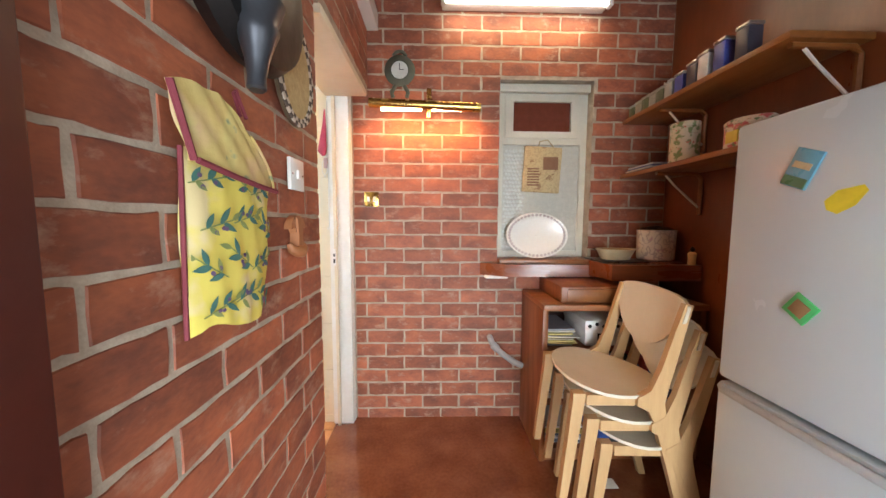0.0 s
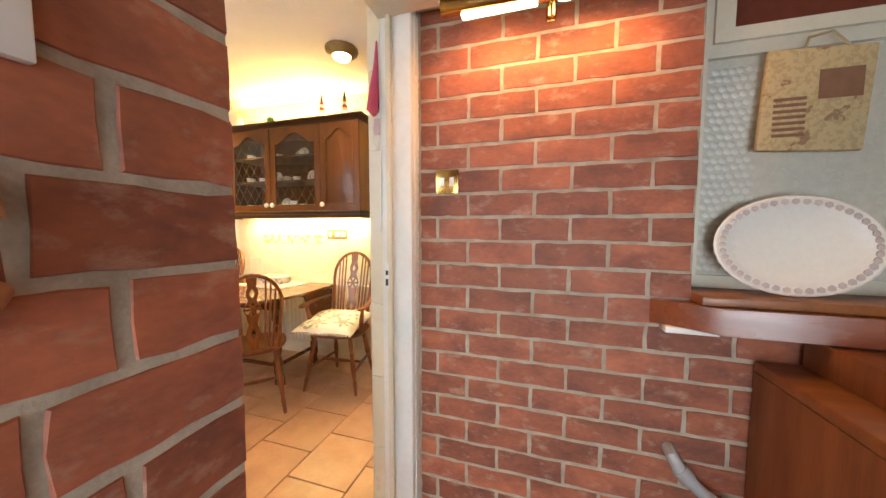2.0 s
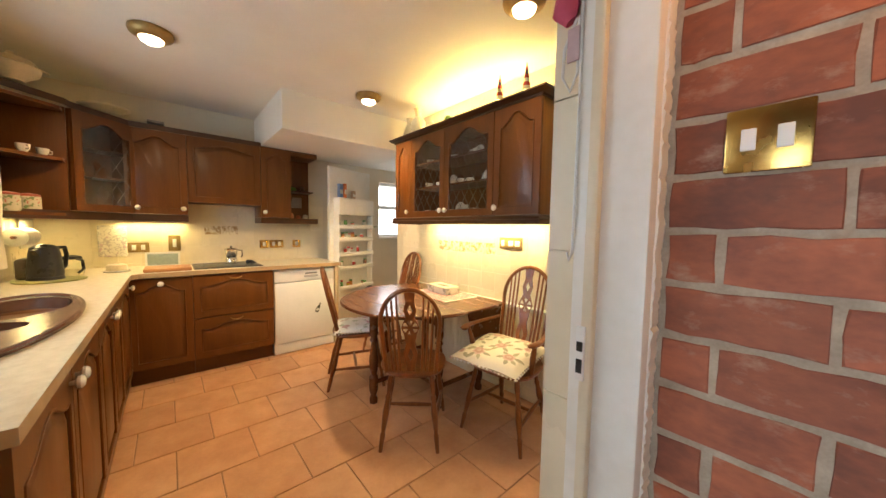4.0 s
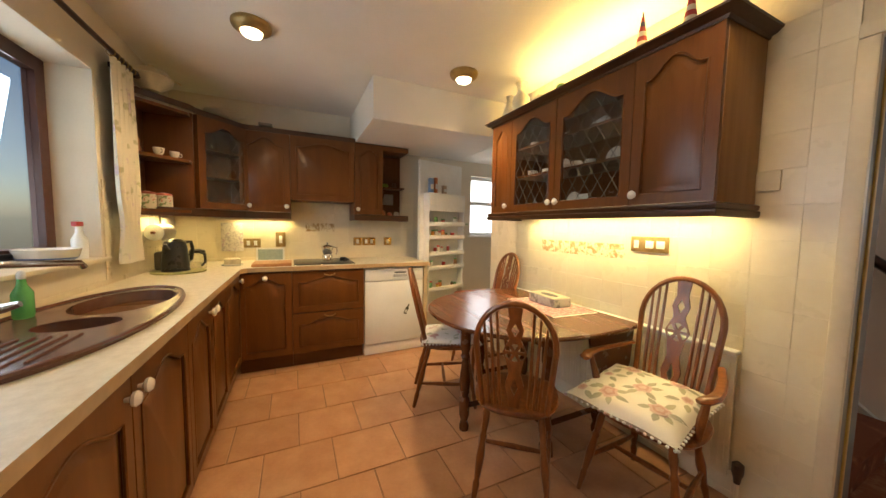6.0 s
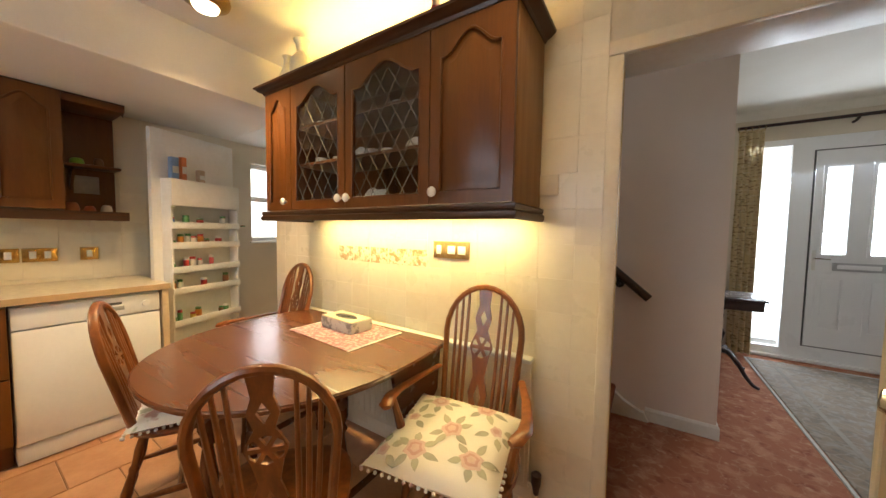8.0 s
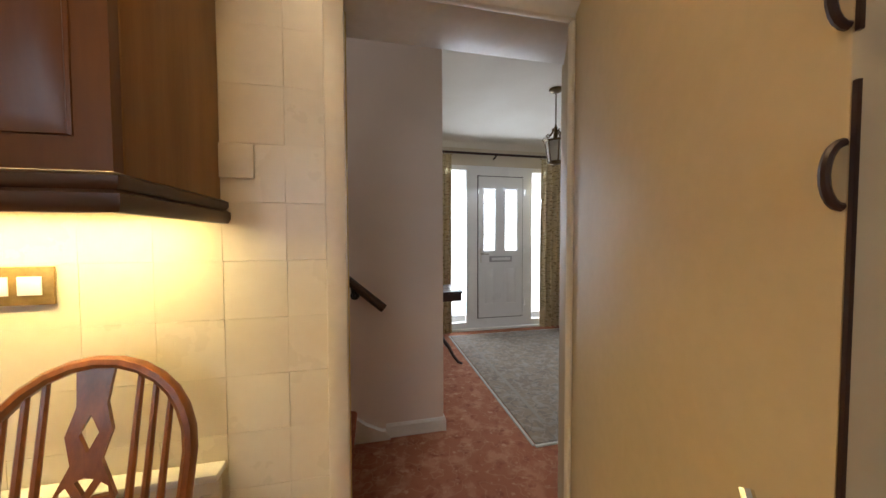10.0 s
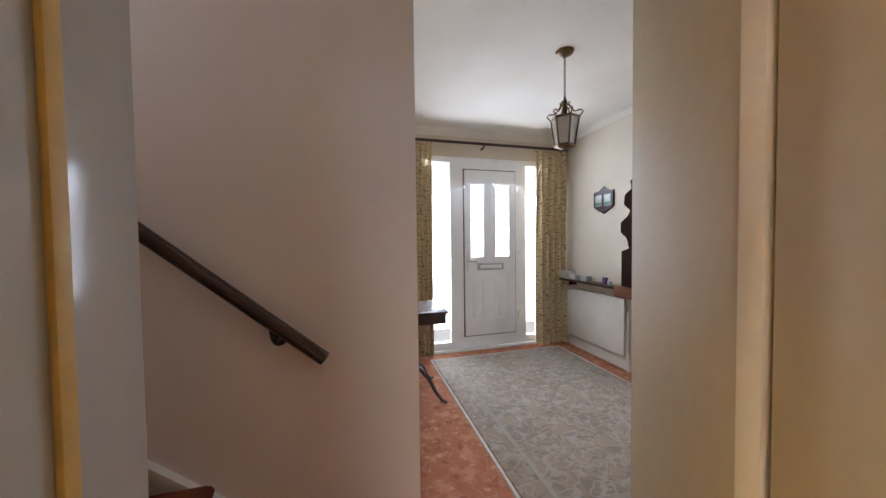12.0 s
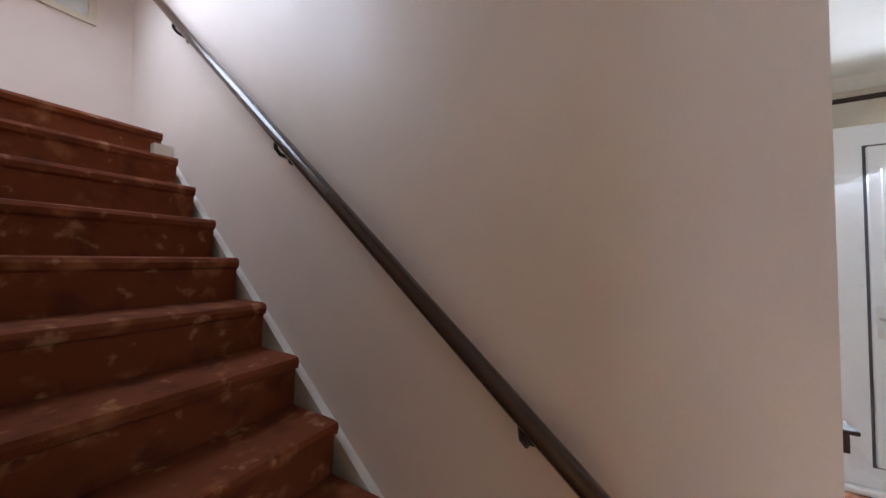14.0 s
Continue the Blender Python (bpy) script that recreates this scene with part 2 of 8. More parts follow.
# white enamel; the fridge's cool bluish shade is put into this grey-blue
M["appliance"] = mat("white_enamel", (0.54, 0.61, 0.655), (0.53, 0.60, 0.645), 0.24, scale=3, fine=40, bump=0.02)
M["brass"] = mat("brass", (0.60, 0.40, 0.13), (0.45, 0.28, 0.08), 0.25, 1.0, scale=20, fine=120, bump=0.04)
M["antique_brass"] = mat("antique_brass", (0.40, 0.27, 0.10), (0.26, 0.17, 0.06), 0.40, 0.55, scale=20, fine=120, bump=0.06)
M["dark_brass"] = mat("dark_brass", (0.19, 0.125, 0.05), (0.10, 0.065, 0.028), 0.4, 0.85, scale=20, fine=120, bump=0.06)
M["chrome"] = mat("chrome", (0.75, 0.75, 0.74), (0.6, 0.6, 0.6), 0.16, 1.0, scale=10, fine=90, bump=0.01)
M["black"] = mat("black_plastic", (0.018, 0.017, 0.017), (0.010, 0.010, 0.010), 0.30, scale=20, fine=100, bump=0.02)
M["iron"] = mat("black_iron", (0.025, 0.024, 0.024), (0.012, 0.012, 0.012), 0.45, 0.6, scale=20, fine=100, bump=0.1)
M["porcelain"] = mat("white_porcelain", (0.80, 0.77, 0.70), (0.77, 0.73, 0.66), 0.15, scale=60, fine=160, bump=0.0)
M["stair_wall"] = mat("stair_wall_paint", (0.83, 0.71, 0.62), (0.78, 0.66, 0.57), 0.50, scale=2.5, fine=140, bump=0.12)
M["hall_wall"] = mat("hall_wall_paint", (0.72, 0.65, 0.54), (0.66, 0.59, 0.48), 0.7, scale=2.5, fine=140, bump=0.1)
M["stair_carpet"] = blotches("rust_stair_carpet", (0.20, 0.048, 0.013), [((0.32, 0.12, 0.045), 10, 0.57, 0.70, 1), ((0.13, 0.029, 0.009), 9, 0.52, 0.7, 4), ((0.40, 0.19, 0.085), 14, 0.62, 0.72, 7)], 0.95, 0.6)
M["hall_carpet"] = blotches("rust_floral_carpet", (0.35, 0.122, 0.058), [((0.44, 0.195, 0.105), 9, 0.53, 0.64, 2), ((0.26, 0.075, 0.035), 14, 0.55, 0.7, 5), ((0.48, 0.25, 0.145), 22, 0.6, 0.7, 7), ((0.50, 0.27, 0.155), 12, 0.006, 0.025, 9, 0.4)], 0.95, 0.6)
M["rug"] = blotches("grey_beige_rug", (0.30, 0.238, 0.182), [((0.25, 0.195, 0.152), 6, 0.48, 0.58, 1), ((0.33, 0.29, 0.245), 13, 0.53, 0.66, 3), ((0.20, 0.175, 0.15), 21, 0.58, 0.70, 6), ((0.19, 0.165, 0.145), 7.5, 0.008, 0.04, 8, 0.6), ((0.40, 0.355, 0.30), 11, 0.008, 0.04, 11, 0.6)], 0.95, 0.5)
M["upvc"] = mat("white_upvc", (0.88, 0.89, 0.90), (0.85, 0.86, 0.87), 0.3, scale=3, fine=40, bump=0.01)
M["rail"] = mat("dark_handrail", (0.050, 0.022, 0.013), (0.042, 0.018, 0.011), 0.22, scale=6, fine=60, bump=0.01, stretch=(1, 1, 1), coat=0.5)
M["dark_wood"] = mat("dark_mahogany", (0.040, 0.013, 0.008), (0.022, 0.008, 0.005), 0.35, scale=8, fine=60, bump=0.05, stretch=(4, 4, 0.4))
M["mid_wood"] = mat("orange_wood", (0.30, 0.105, 0.030), (0.22, 0.070, 0.020), 0.4, scale=7, fine=60, bump=0.06, stretch=(0.4, 3, 3))
M["mid_wood_z"] = mat("orange_wood_upright", (0.27, 0.090, 0.026), (0.17, 0.050, 0.016), 0.4, scale=7, fine=60, bump=0.06, stretch=(3, 3, 0.35))
M["shelf_wood"] = mat("varnished_shelf", (0.28, 0.100, 0.025), (0.20, 0.068, 0.018), 0.35, scale=7, fine=60, bump=0.05, stretch=(3, 0.35, 3))
M["counter_wood"] = mat("red_counter_wood", (0.27, 0.068, 0.021), (0.17, 0.040, 0.012), 0.28, scale=6, fine=60, bump=0.04, stretch=(0.4, 3, 3), coat=0.2)
M["birch"] = mat("birch_wood", (0.60, 0.38, 0.18), (0.51, 0.31, 0.14), 0.45, scale=9, fine=70, bump=0.04, stretch=(3, 3, 0.4))
M["cream_ply"] = mat("cream_lacquered_ply", (0.74, 0.68, 0.54), (0.69, 0.62, 0.48), 0.35, scale=6, fine=60, bump=0.03)
M["glass"] = glass("clear_glass")
M["obscure"] = glass("obscured_glass", 0.35, (0.90, 0.92, 0.90), 0.9, 70)
M["lead"] = mat("lead_strip", (0.24, 0.23, 0.19), (0.16, 0.155, 0.13), 0.4, 0.8, scale=40, fine=200)
M["bulb"] = glow("warm_bulb", (1.0, 0.80, 0.50), 14)
M["tube"] = glow("white_tube", (1.0, 0.92, 0.75), 9)
M["strip"] = glow("yellow_strip", (1.0, 0.78, 0.35), 10)
M["outdoors"] = glow("bright_outdoors", (0.93, 0.97, 1.0), 2.6)
M["cushion"] = mat("cream_cotton", (0.78, 0.73, 0.62), (0.72, 0.66, 0.54), 0.9, scale=6, fine=300, bump=0.08)
M["white_cushion"] = blotches("pale_floral_cushion", (0.80, 0.78, 0.74), [((0.55, 0.35, 0.33), 12, 0.6, 0.66, 3), ((0.45, 0.47, 0.36), 16, 0.6, 0.65, 5)], 0.9, 0.3)
M["curtain"] = blotches("tan_leaf_curtain", (0.62, 0.50, 0.29), [((0.30, 0.215, 0.105), 30, 0.55, 0.62, 1), ((0.68, 0.58, 0.38), 24, 0.55, 0.64, 4)], 0.9, 0.3, stretch=(0.45, 0.45, 1.9))
M["cream_curtain"] = blotches("cream_floral_curtain", (0.74, 0.69, 0.55), [((0.50, 0.48, 0.30), 14, 0.60, 0.66, 1), ((0.60, 0.50, 0.52), 10, 0.62, 0.68, 4)], 0.9, 0.3)
M["mat_cloth"] = blotches("pink_check_mat", (0.38, 0.18, 0.19), [((0.50, 0.36, 0.33), 60, 0.5, 0.55, 1)], 0.9, 0.3)
M["leaf_bag"] = blotches("yellow_olive_cloth", (0.74, 0.61, 0.12), [((0.76, 0.62, 0.32), 11, 0.52, 0.64, 3)], 0.85, 0.08)
M["flap_cloth"] = blotches("worn_tan_cloth", (0.58, 0.45, 0.16), [((0.62, 0.42, 0.25), 9, 0.5, 0.68, 3), ((0.62, 0.54, 0.20), 14, 0.52, 0.66, 6), ((0.24, 0.28, 0.16), 16, 0.66, 0.70, 8)], 0.9, 0.08)
M["straw"] = mat("woven_straw", (0.56, 0.42, 0.20), (0.42, 0.30, 0.13), 0.9, scale=60, fine=240, bump=0.6)
M["paper"] = mat("white_paper", (0.72, 0.71, 0.66), (0.60, 0.58, 0.53), 0.9, scale=10, fine=80)
M["newspaper"] = blotches("old_newspaper", (0.50, 0.38, 0.20), [((0.28, 0.17, 0.09), 22, 0.6, 0.64, 2), ((0.42, 0.31, 0.16), 90, 0.5, 0.56, 3)], 0.95, 0.1)


def plain(name, colour, rough=0.5, metal=0.0):
    """A small thing's colour with slight grain, made once per name."""
    if name not in M:
        M[name] = mat(name, colour, tuple(v * 0.85 for v in colour), rough, metal, scale=30, fine=150, bump=0.05)
    return M[name]


# ---- mesh helpers ----
def box(bm, x0, x1, y0, y1, z0, z1, bevel=0.0, m=None):
    r = bmesh.ops.create_cube(bm, size=1)
    vs = r["verts"]
    for v in vs:
        v.co = Vector(((x0 + x1) / 2 + v.co.x * (x1 - x0), (y0 + y1) / 2 + v.co.y * (y1 - y0), (z0 + z1) / 2 + v.co.z * (z1 - z0)))
    if bevel:
        es = list({e for v in vs for e in v.link_edges})
        out = bmesh.ops.bevel(bm, geom=es, offset=bevel, segments=2, profile=0.5, affect="EDGES")
        vs = list({v for f in out["faces"] for v in f.verts} | {v for v in vs if v.is_valid})
    if m is not None:
        bmesh.ops.transform(bm, matrix=m, verts=vs)
    return bm


def boxes(*dims, bevel=0.0):
    bm = bmesh.new()
    for d in dims:
        box(bm, *d, bevel=bevel)
    return bm


def lathe(profile, segs=20, m=None, bm=None):
    """Turns (radius, height) pairs round z."""
    bm = bm or bmesh.new()
    rings = []
    for r, z in profile:
        rings.append([bm.verts.new((max(r, 1e-4) * math.cos(2 * math.pi * k / segs), max(r, 1e-4) * math.sin(2 * math.pi * k / segs), z)) for k in range(segs)])
    for a, b in zip(rings, rings[1:]):
        for k in range(segs):
            bm.faces.new((a[k], a[(k + 1) % segs], b[(k + 1) % segs], b[k]))
    bm.faces.new(list(reversed(rings[0])))
    bm.faces.new(rings[-1])
    if m is not None:
        bmesh.ops.transform(bm, matrix=m, verts=[v for ring in rings for v in ring])
    return bm


def sweep(points, radius, segs=8, bm=None, flat=1.0, closed=False):
    """A round (or flattened) bar along points; radius may be a list."""
    bm = bm or bmesh.new()
    pts = [Vector(p) for p in points]
    n = len(pts)
    rings = []
    up = Vector((0.13, 0.31, 1)).normalized()
    for i, p in enumerate(pts):
        d = (pts[(i + 1) % n] - pts[i - 1]) if closed else (pts[min(i + 1, n - 1)] - pts[max(i - 1, 0)])
        d.normalize()
        a = d.cross(up)
        if a.length < 0.05:
            a = d.cross(Vector((1, 0, 0)))
        a.normalize()
        b = a.cross(d)
        up = b
        r = radius[i] if isinstance(radius, (list, tuple)) else radius
        rings.append([bm.verts.new(p + a * r * math.cos(2 * math.pi * k / segs) + b * r * flat * math.sin(2 * math.pi * k / segs)) for k in range(segs)])
    pairs = list(zip(rings, rings[1:])) + ([(rings[-1], rings[0])] if closed else [])
    for a, b in pairs:
        for k in range(segs):
            bm.faces.new((a[k], a[(k + 1) % segs], b[(k + 1) % segs], b[k]))
    if not closed:
        bm.faces.new(list(reversed(rings[0])))
        bm.faces.new(rings[-1])
    return bm


def prism(outline, depth, holes=(), m=None, bm=None):
    """A plate: outline (and holes) in x and z, from y = 0 back to y = depth."""
    bm = bm or bmesh.new()
    made, edges = [], []
    for loop in (outline, *holes):
        vs = [bm.verts.new((x, 0, z)) for x, z in loop]
        made += vs
        edges += [bm.edges.new((vs[i], vs[(i + 1) % len(vs)])) for i in range(len(vs))]
    if holes:
        faces = [g for g in bmesh.ops.triangle_fill(bm, use_beauty=True, use_dissolve=False, edges=edges)["geom"] if isinstance(g, bmesh.types.BMFace)]
    else:
        faces = [bm.faces.new(made)]
    ext = bmesh.ops.extrude_face_region(bm, geom=faces)["geom"]
    back = [g for g in ext if isinstance(g, bmesh.types.BMVert)]
    for v in back:
        v.co.y += depth
    bmesh.ops.recalc_face_normals(bm, faces=list({f for v in made + back for f in v.link_faces}))
    if m is not None:
        bmesh.ops.transform(bm, matrix=m, verts=made + back)
    return bm


def root_of(ob):
    while ob.parent:
        ob = ob.parent
    return ob


def link(name, bm, material, smooth=40):
    bmesh.ops.recalc_face_normals(bm, faces=bm.faces)
    me = bpy.data.meshes.new(name)
    bm.to_mesh(me)
    bm.free()
    me.materials.append(material)
    if smooth:
        me.polygons.foreach_set("use_smooth", [True] * len(me.polygons))
        me.set_sharp_from_angle(angle=radians(smooth))
    return me


def part(name, bm, material, parent, label="", m=None):
    """One mesh of its own under a thing or a part; the mesh is given in the world of its thing's base."""
    if m is not None:
        bm.transform(m)
    base = root_of(parent).location
    if base.length:
        bm.transform(Matrix.Translation(-base))
    ob = new(name, link(name, bm, material))
    ob.parent = parent
    if label:
        ob["label"] = label
    return ob


def thing(name, label, category, at=(0, 0, 0), group="", kind=""):
    ob = new(name)
    ob.empty_display_size = 0.05
    ob.location = at
    return tagged(ob, label, category, group, kind)


def single(name, bm, material, label, category, group="", kind="", at=(0, 0, 0)):
    """A thing of one mesh."""
    if any(at):
        bm.transform(Matrix.Translation(-Vector(at)))
    ob = new(name, link(name, bm, material))
    ob.location = at
    return tagged(ob, label, category, group, kind)


def structure(name, bm, material, label, category="wall"):
    return tagged(new(name, link(name, bm, material, 0)), label, category, "", "structure")


# ---- the large structure ----
# the passage: x 0.80 to 2.69, end wall at y 2.70
wall_passage_end = structure("wall_passage_end", boxes(
    (0.69, 1.60, 2.708, 2.90, 0, 2.80), (1.60, 2.18, 2.708, 2.90, 0, 1.03), (1.60, 2.18, 2.708, 2.90, 2.155, 2.80), (2.18, 2.80, 2.708, 2.90, 0, 2.80)),
    M["mortar"], "red brick wall with grey mortar joints")
wall_passage_left = structure("wall_passage_left", boxes(
    (0.62, 0.792, -0.80, 1.8405, 0, 2.80), (0.62, 0.792, 1.8405, 2.70, 2.05, 2.80)), M["mortar"], "red brick wall with grey mortar joints")
wall_passage_right = structure("wall_passage_right", boxes((2.66, 2.80, -0.80, -0.55, 0, 2.80), (2.66, 2.80, -0.55, 0.65, 0, 0.18), (2.66, 2.80, -0.55, 0.65, 1.85, 2.80), (2.66, 2.80, 0.65, 2.708, 0, 2.80)), M["red_board"], "dark red stained boarded wall with window")
wall_passage_back = structure("wall_passage_back", boxes(
    (0.79, 0.95, -0.80, -0.68, 0, 2.80), (2.15, 2.69, -0.80, -0.68, 0, 2.80), (0.95, 2.15, -0.80, -0.68, 0, 0.08), (0.95, 2.15, -0.80, -0.68, 1.85, 2.80)), M["red_board"], "dark red stained boarded wall with doorway")
floor_passage = structure("floor_passage", boxes((0.58, 2.69, -0.68, 2.708, -0.08, 0.0)), M["passage_floor"], "worn red-brown painted concrete floor", "floor")
# this ceiling is out of view; its dark boards are assumed, to dim the top
ceiling_passage = structure("ceiling_passage", boxes((0.79, 2.69, -0.68, 2.708, 2.78, 2.86)), M["red_board"], "unseen passage ceiling, dark boards added to cut bounced light", "ceiling")
# the kitchen: x -3.12 to 0.56, y 1.25 to 4.075
wall_kitchen_hall = structure("wall_kitchen_hall", boxes(
    (-2.29, 0.05, 4.083, 4.31, 0, 2.60), (0.05, 0.905, 4.083, 4.31, 2.0, 2.60), (0.905, 1.20, 4.083, 4.31, 0, 2.60)), M["grout"], "cream tiled kitchen wall")
wall_kitchen_back = structure("wall_kitchen_back", boxes(
    (-3.30, -3.12, 1.0, 4.30, 0, 2.60), (-3.30, -3.12, 4.30, 4.82, 0, 1.15), (-3.30, -3.12, 4.30, 4.82, 1.92, 2.60), (-3.30, -3.12, 4.82, 5.30, 0, 2.1)), M["kitchen_wall"], "cream painted kitchen wall")
wall_kitchen_window = structure("wall_kitchen_window", boxes(
    (-3.12, -1.93, 1.0, 1.25, 0, 2.60), (-1.93, -0.15, 1.0, 1.25, 0, 1.06), (-1.93, -0.15, 1.0, 1.25, 2.08, 2.60), (-0.15, 0.62, 1.0, 1.25, 0, 2.60)), M["kitchen_wall"], "cream painted kitchen wall with window")
wall_kitchen_right = structure("wall_kitchen_right", boxes(
    (0.565, 0.62, 1.25, 1.845, 0, 2.60), (0.565, 0.62, 1.845, 2.66, 2.05, 2.60), (0.50, 0.685, 2.668, 3.22, 0, 2.60), (0.86, 0.96, 3.22, 4.083, 0, 2.60), (0.685, 0.96, 3.12, 3.22, 0, 2.60)), M["tile"], "cream tiled kitchen wall")
floor_kitchen = structure("floor_kitchen", boxes((-3.12, 0.58, 1.25, 4.10, -0.08, -0.006), (-3.12, -2.29, 4.10, 5.1, -0.08, -0.006), (0.58, 0.86, 2.71, 4.10, -0.08, -0.006)), M["floor_grout"], "terracotta tiled floor", "floor")
ceiling_kitchen = structure("ceiling_kitchen", boxes((-3.12, 0.86, 1.25, 4.083, 2.42, 2.52)), M["ceiling"], "white painted ceiling", "ceiling")
bulkhead = structure("bulkhead", boxes((-3.12, -2.03, 2.79, 4.083, 2.09, 2.419), bevel=0.006), M["ceiling"], "boxed-in bulkhead under the stairs", "bulkhead")
ceiling_lobby = structure("ceiling_lobby", boxes((-3.12, -2.29, 4.083, 5.10, 2.09, 2.13)), M["ceiling"], "white sloping lobby ceiling", "ceiling")
wall_lobby = structure("wall_lobby", boxes((-2.29, -2.20, 4.19, 4.312, 0, 2.09), (-2.29, -2.265, 4.312, 5.10, 0, 1.945), (-3.12, -2.20, 5.10, 5.19, 0, 2.09)), M["hall_wall"], "plain lilac-white lobby wall")
# the hall and stairs
wall_stairs = structure("wall_stairs", boxes((-3.10, 0.60, 5.20, 5.30, 0, 4.90)), M["stair_wall"], "smooth beige painted stair wall")
wall_landing = structure("wall_landing", boxes((-3.10, -3.0, 4.312, 5.20, 2.12, 4.90)), M["stair_wall"], "beige painted landing wall")
wall_stairwell = structure("wall_stairwell", boxes((-3.10, -2.5, 4.083, 4.31, 2.60, 4.90), (-2.5, -1.4, 4.083, 4.31, 2.60, 2.85), (-2.5, -1.4, 4.083, 4.31, 4.05, 4.90), (-1.4, 0.60, 4.083, 4.31, 2.60, 4.90)), M["stair_wall"], "beige painted stairwell wall with window")
ceiling_stairwell = structure("ceiling_stairwell", boxes((-3.10, 0.70, 4.083, 5.30, 4.90, 4.98)), M["ceiling"], "white stairwell ceiling", "ceiling")
wall_stairwell_end = structure("wall_stairwell_end", boxes((0.60, 0.70, 4.31, 5.30, 2.64, 4.90)), M["stair_wall"], "beige painted upper stairwell wall")
wall_hall_left = structure("wall_hall_left", boxes((0.25, 0.35, 5.30, 7.42, 0, 2.65)), M["hall_wall"], "cream painted hall wall")
wall_hall_front = structure("wall_hall_front", boxes((0.35, 1.06, 7.32, 7.56, 0, 2.65), (2.62, 2.90, 7.32, 7.56, 0, 2.65), (1.06, 2.62, 7.32, 7.56, 2.27, 2.65)), M["hall_wall"], "cream painted hall wall with front door")
wall_hall_right = structure("wall_hall_right", boxes((2.90, 3.02, 6.03, 7.56, 0, 2.65), (2.90, 3.02, 5.15, 6.03, 2.08, 2.65), (2.90, 3.02, 4.31, 5.15, 0, 2.65)), M["hall_wall"], "cream painted hall wall with doorway")
wall_hall_kitchen = structure("wall_hall_kitchen", boxes((1.20, 3.02, 4.083, 4.31, 0, 2.65)), M["hall_wall"], "cream painted hall wall")
ceiling_hall = structure("ceiling_hall", boxes((0.60, 2.90, 4.31, 5.20, 2.565, 2.64), (0.35, 2.90, 5.20, 7.32, 2.565, 2.64)), M["ceiling"], "white painted ceiling", "ceiling")
floor_hall = structure("floor_hall", boxes((0.05, 0.905, 4.10, 4.31, -0.08, 0.012), (-0.30, 2.90, 4.31, 5.20, -0.08, 0.012), (0.35, 2.90, 5.20, 7.60, -0.08, 0.012)), M["hall_carpet"], "rust floral hall carpet", "floor")
floor_side_room = structure("floor_side_room", boxes((2.90, 5.6, 4.0, 6.6, -0.08, 0.010)), M["hall_carpet"], "rust floral carpet", "floor")
wall_side_room = structure("wall_side_room", boxes((5.5, 5.6, 4.0, 4.5, 0, 2.5), (5.5, 5.6, 6.0, 6.6, 0, 2.5), (5.5, 5.6, 4.5, 6.0, 0, 0.85), (5.5, 5.6, 4.5, 6.0, 2.1, 2.5), (3.02, 5.5, 6.5, 6.6, 0, 2.5), (3.02, 5.5, 4.0, 4.1, 0, 2.5)), M["hall_wall"], "pale side room walls with window")
ceiling_side_room = structure("ceiling_side_room", boxes((3.02, 5.5, 4.1, 6.5, 2.5, 2.58)), M["ceiling"], "white ceiling", "ceiling")
# bright sky seen through the panes
for _n, _b in (("backdrop_front", (0.2, 3.6, 9.0, 9.02, -0.5, 4.0)), ("backdrop_side", (7.0, 7.02, 2.5, 8.0, 0.9, 4.0)), ("backdrop_lobby", (-3.9, -3.88, 3.4, 6.0, 0.0, 3.0))):
    structure(_n, boxes(_b), M["outdoors"], "bright overcast sky outside", "backdrop")
structure("backdrop_lawn", boxes((6.4, 6.98, 2.5, 8.0, -0.5, 1.25)), plain("lawn", (0.20, 0.26, 0.09), 0.95), "green lawn outside the side room", "backdrop")
structure("ground", boxes((-14, 14, -10, 20, -0.30, -0.20)), plain("paving", (0.30, 0.28, 0.25), 0.9), "grey paved ground outdoors", "ground")

# ---- joinery of the openings ----
_frame = thing("door_frame", "cream and white painted kitchen door frame with lock keep", "door frame", (0.62, 2.64, 0), kind="structure")
part("jamb", boxes((0.565, 0.69, 2.64, 2.706, 0, 2.05), bevel=0.006), M["white_paint"], _frame)
part("jamb", boxes((0.595, 0.615, 2.622, 2.642, 0, 2.05), bevel=0.004), M["cream_paint"], _frame)
part("jamb", boxes((0.56, 0.685, 1.841, 1.893, 0, 2.05), bevel=0.006), M["cream_paint"], _frame)
part("head", boxes((0.56, 0.80, 1.8935, 2.64, 2.015, 2.05), bevel=0.004), M["cream_paint"], _frame)
_keep = part("keep", boxes((0.590, 0.606, 2.617, 2.6215, 1.02, 1.12), bevel=0.001), M["white_plastic"], _frame, "painted lock keep")
part("slot", boxes((0.593, 0.603, 2.614, 2.6165, 1.035, 1.060)), M["black"], _keep)
part("slot", boxes((0.593, 0.603, 2.614, 2.6165, 1.075, 1.092)), M["black"], _keep)
random.seed(5)
_edge = [(0.690 + max(0.0, random.gauss(0.0035, 0.0011)), 2.04 - _i * 0.0068) for _i in range(300)]
_bm = prism([(0.684, 0.002), (0.684, 2.04)] + _edge, 0.034)
_bm.transform(pose(0, 2.6685, 0))
part("filler", _bm, M["white_paint"], _frame, "ragged white filler beside the jamb")

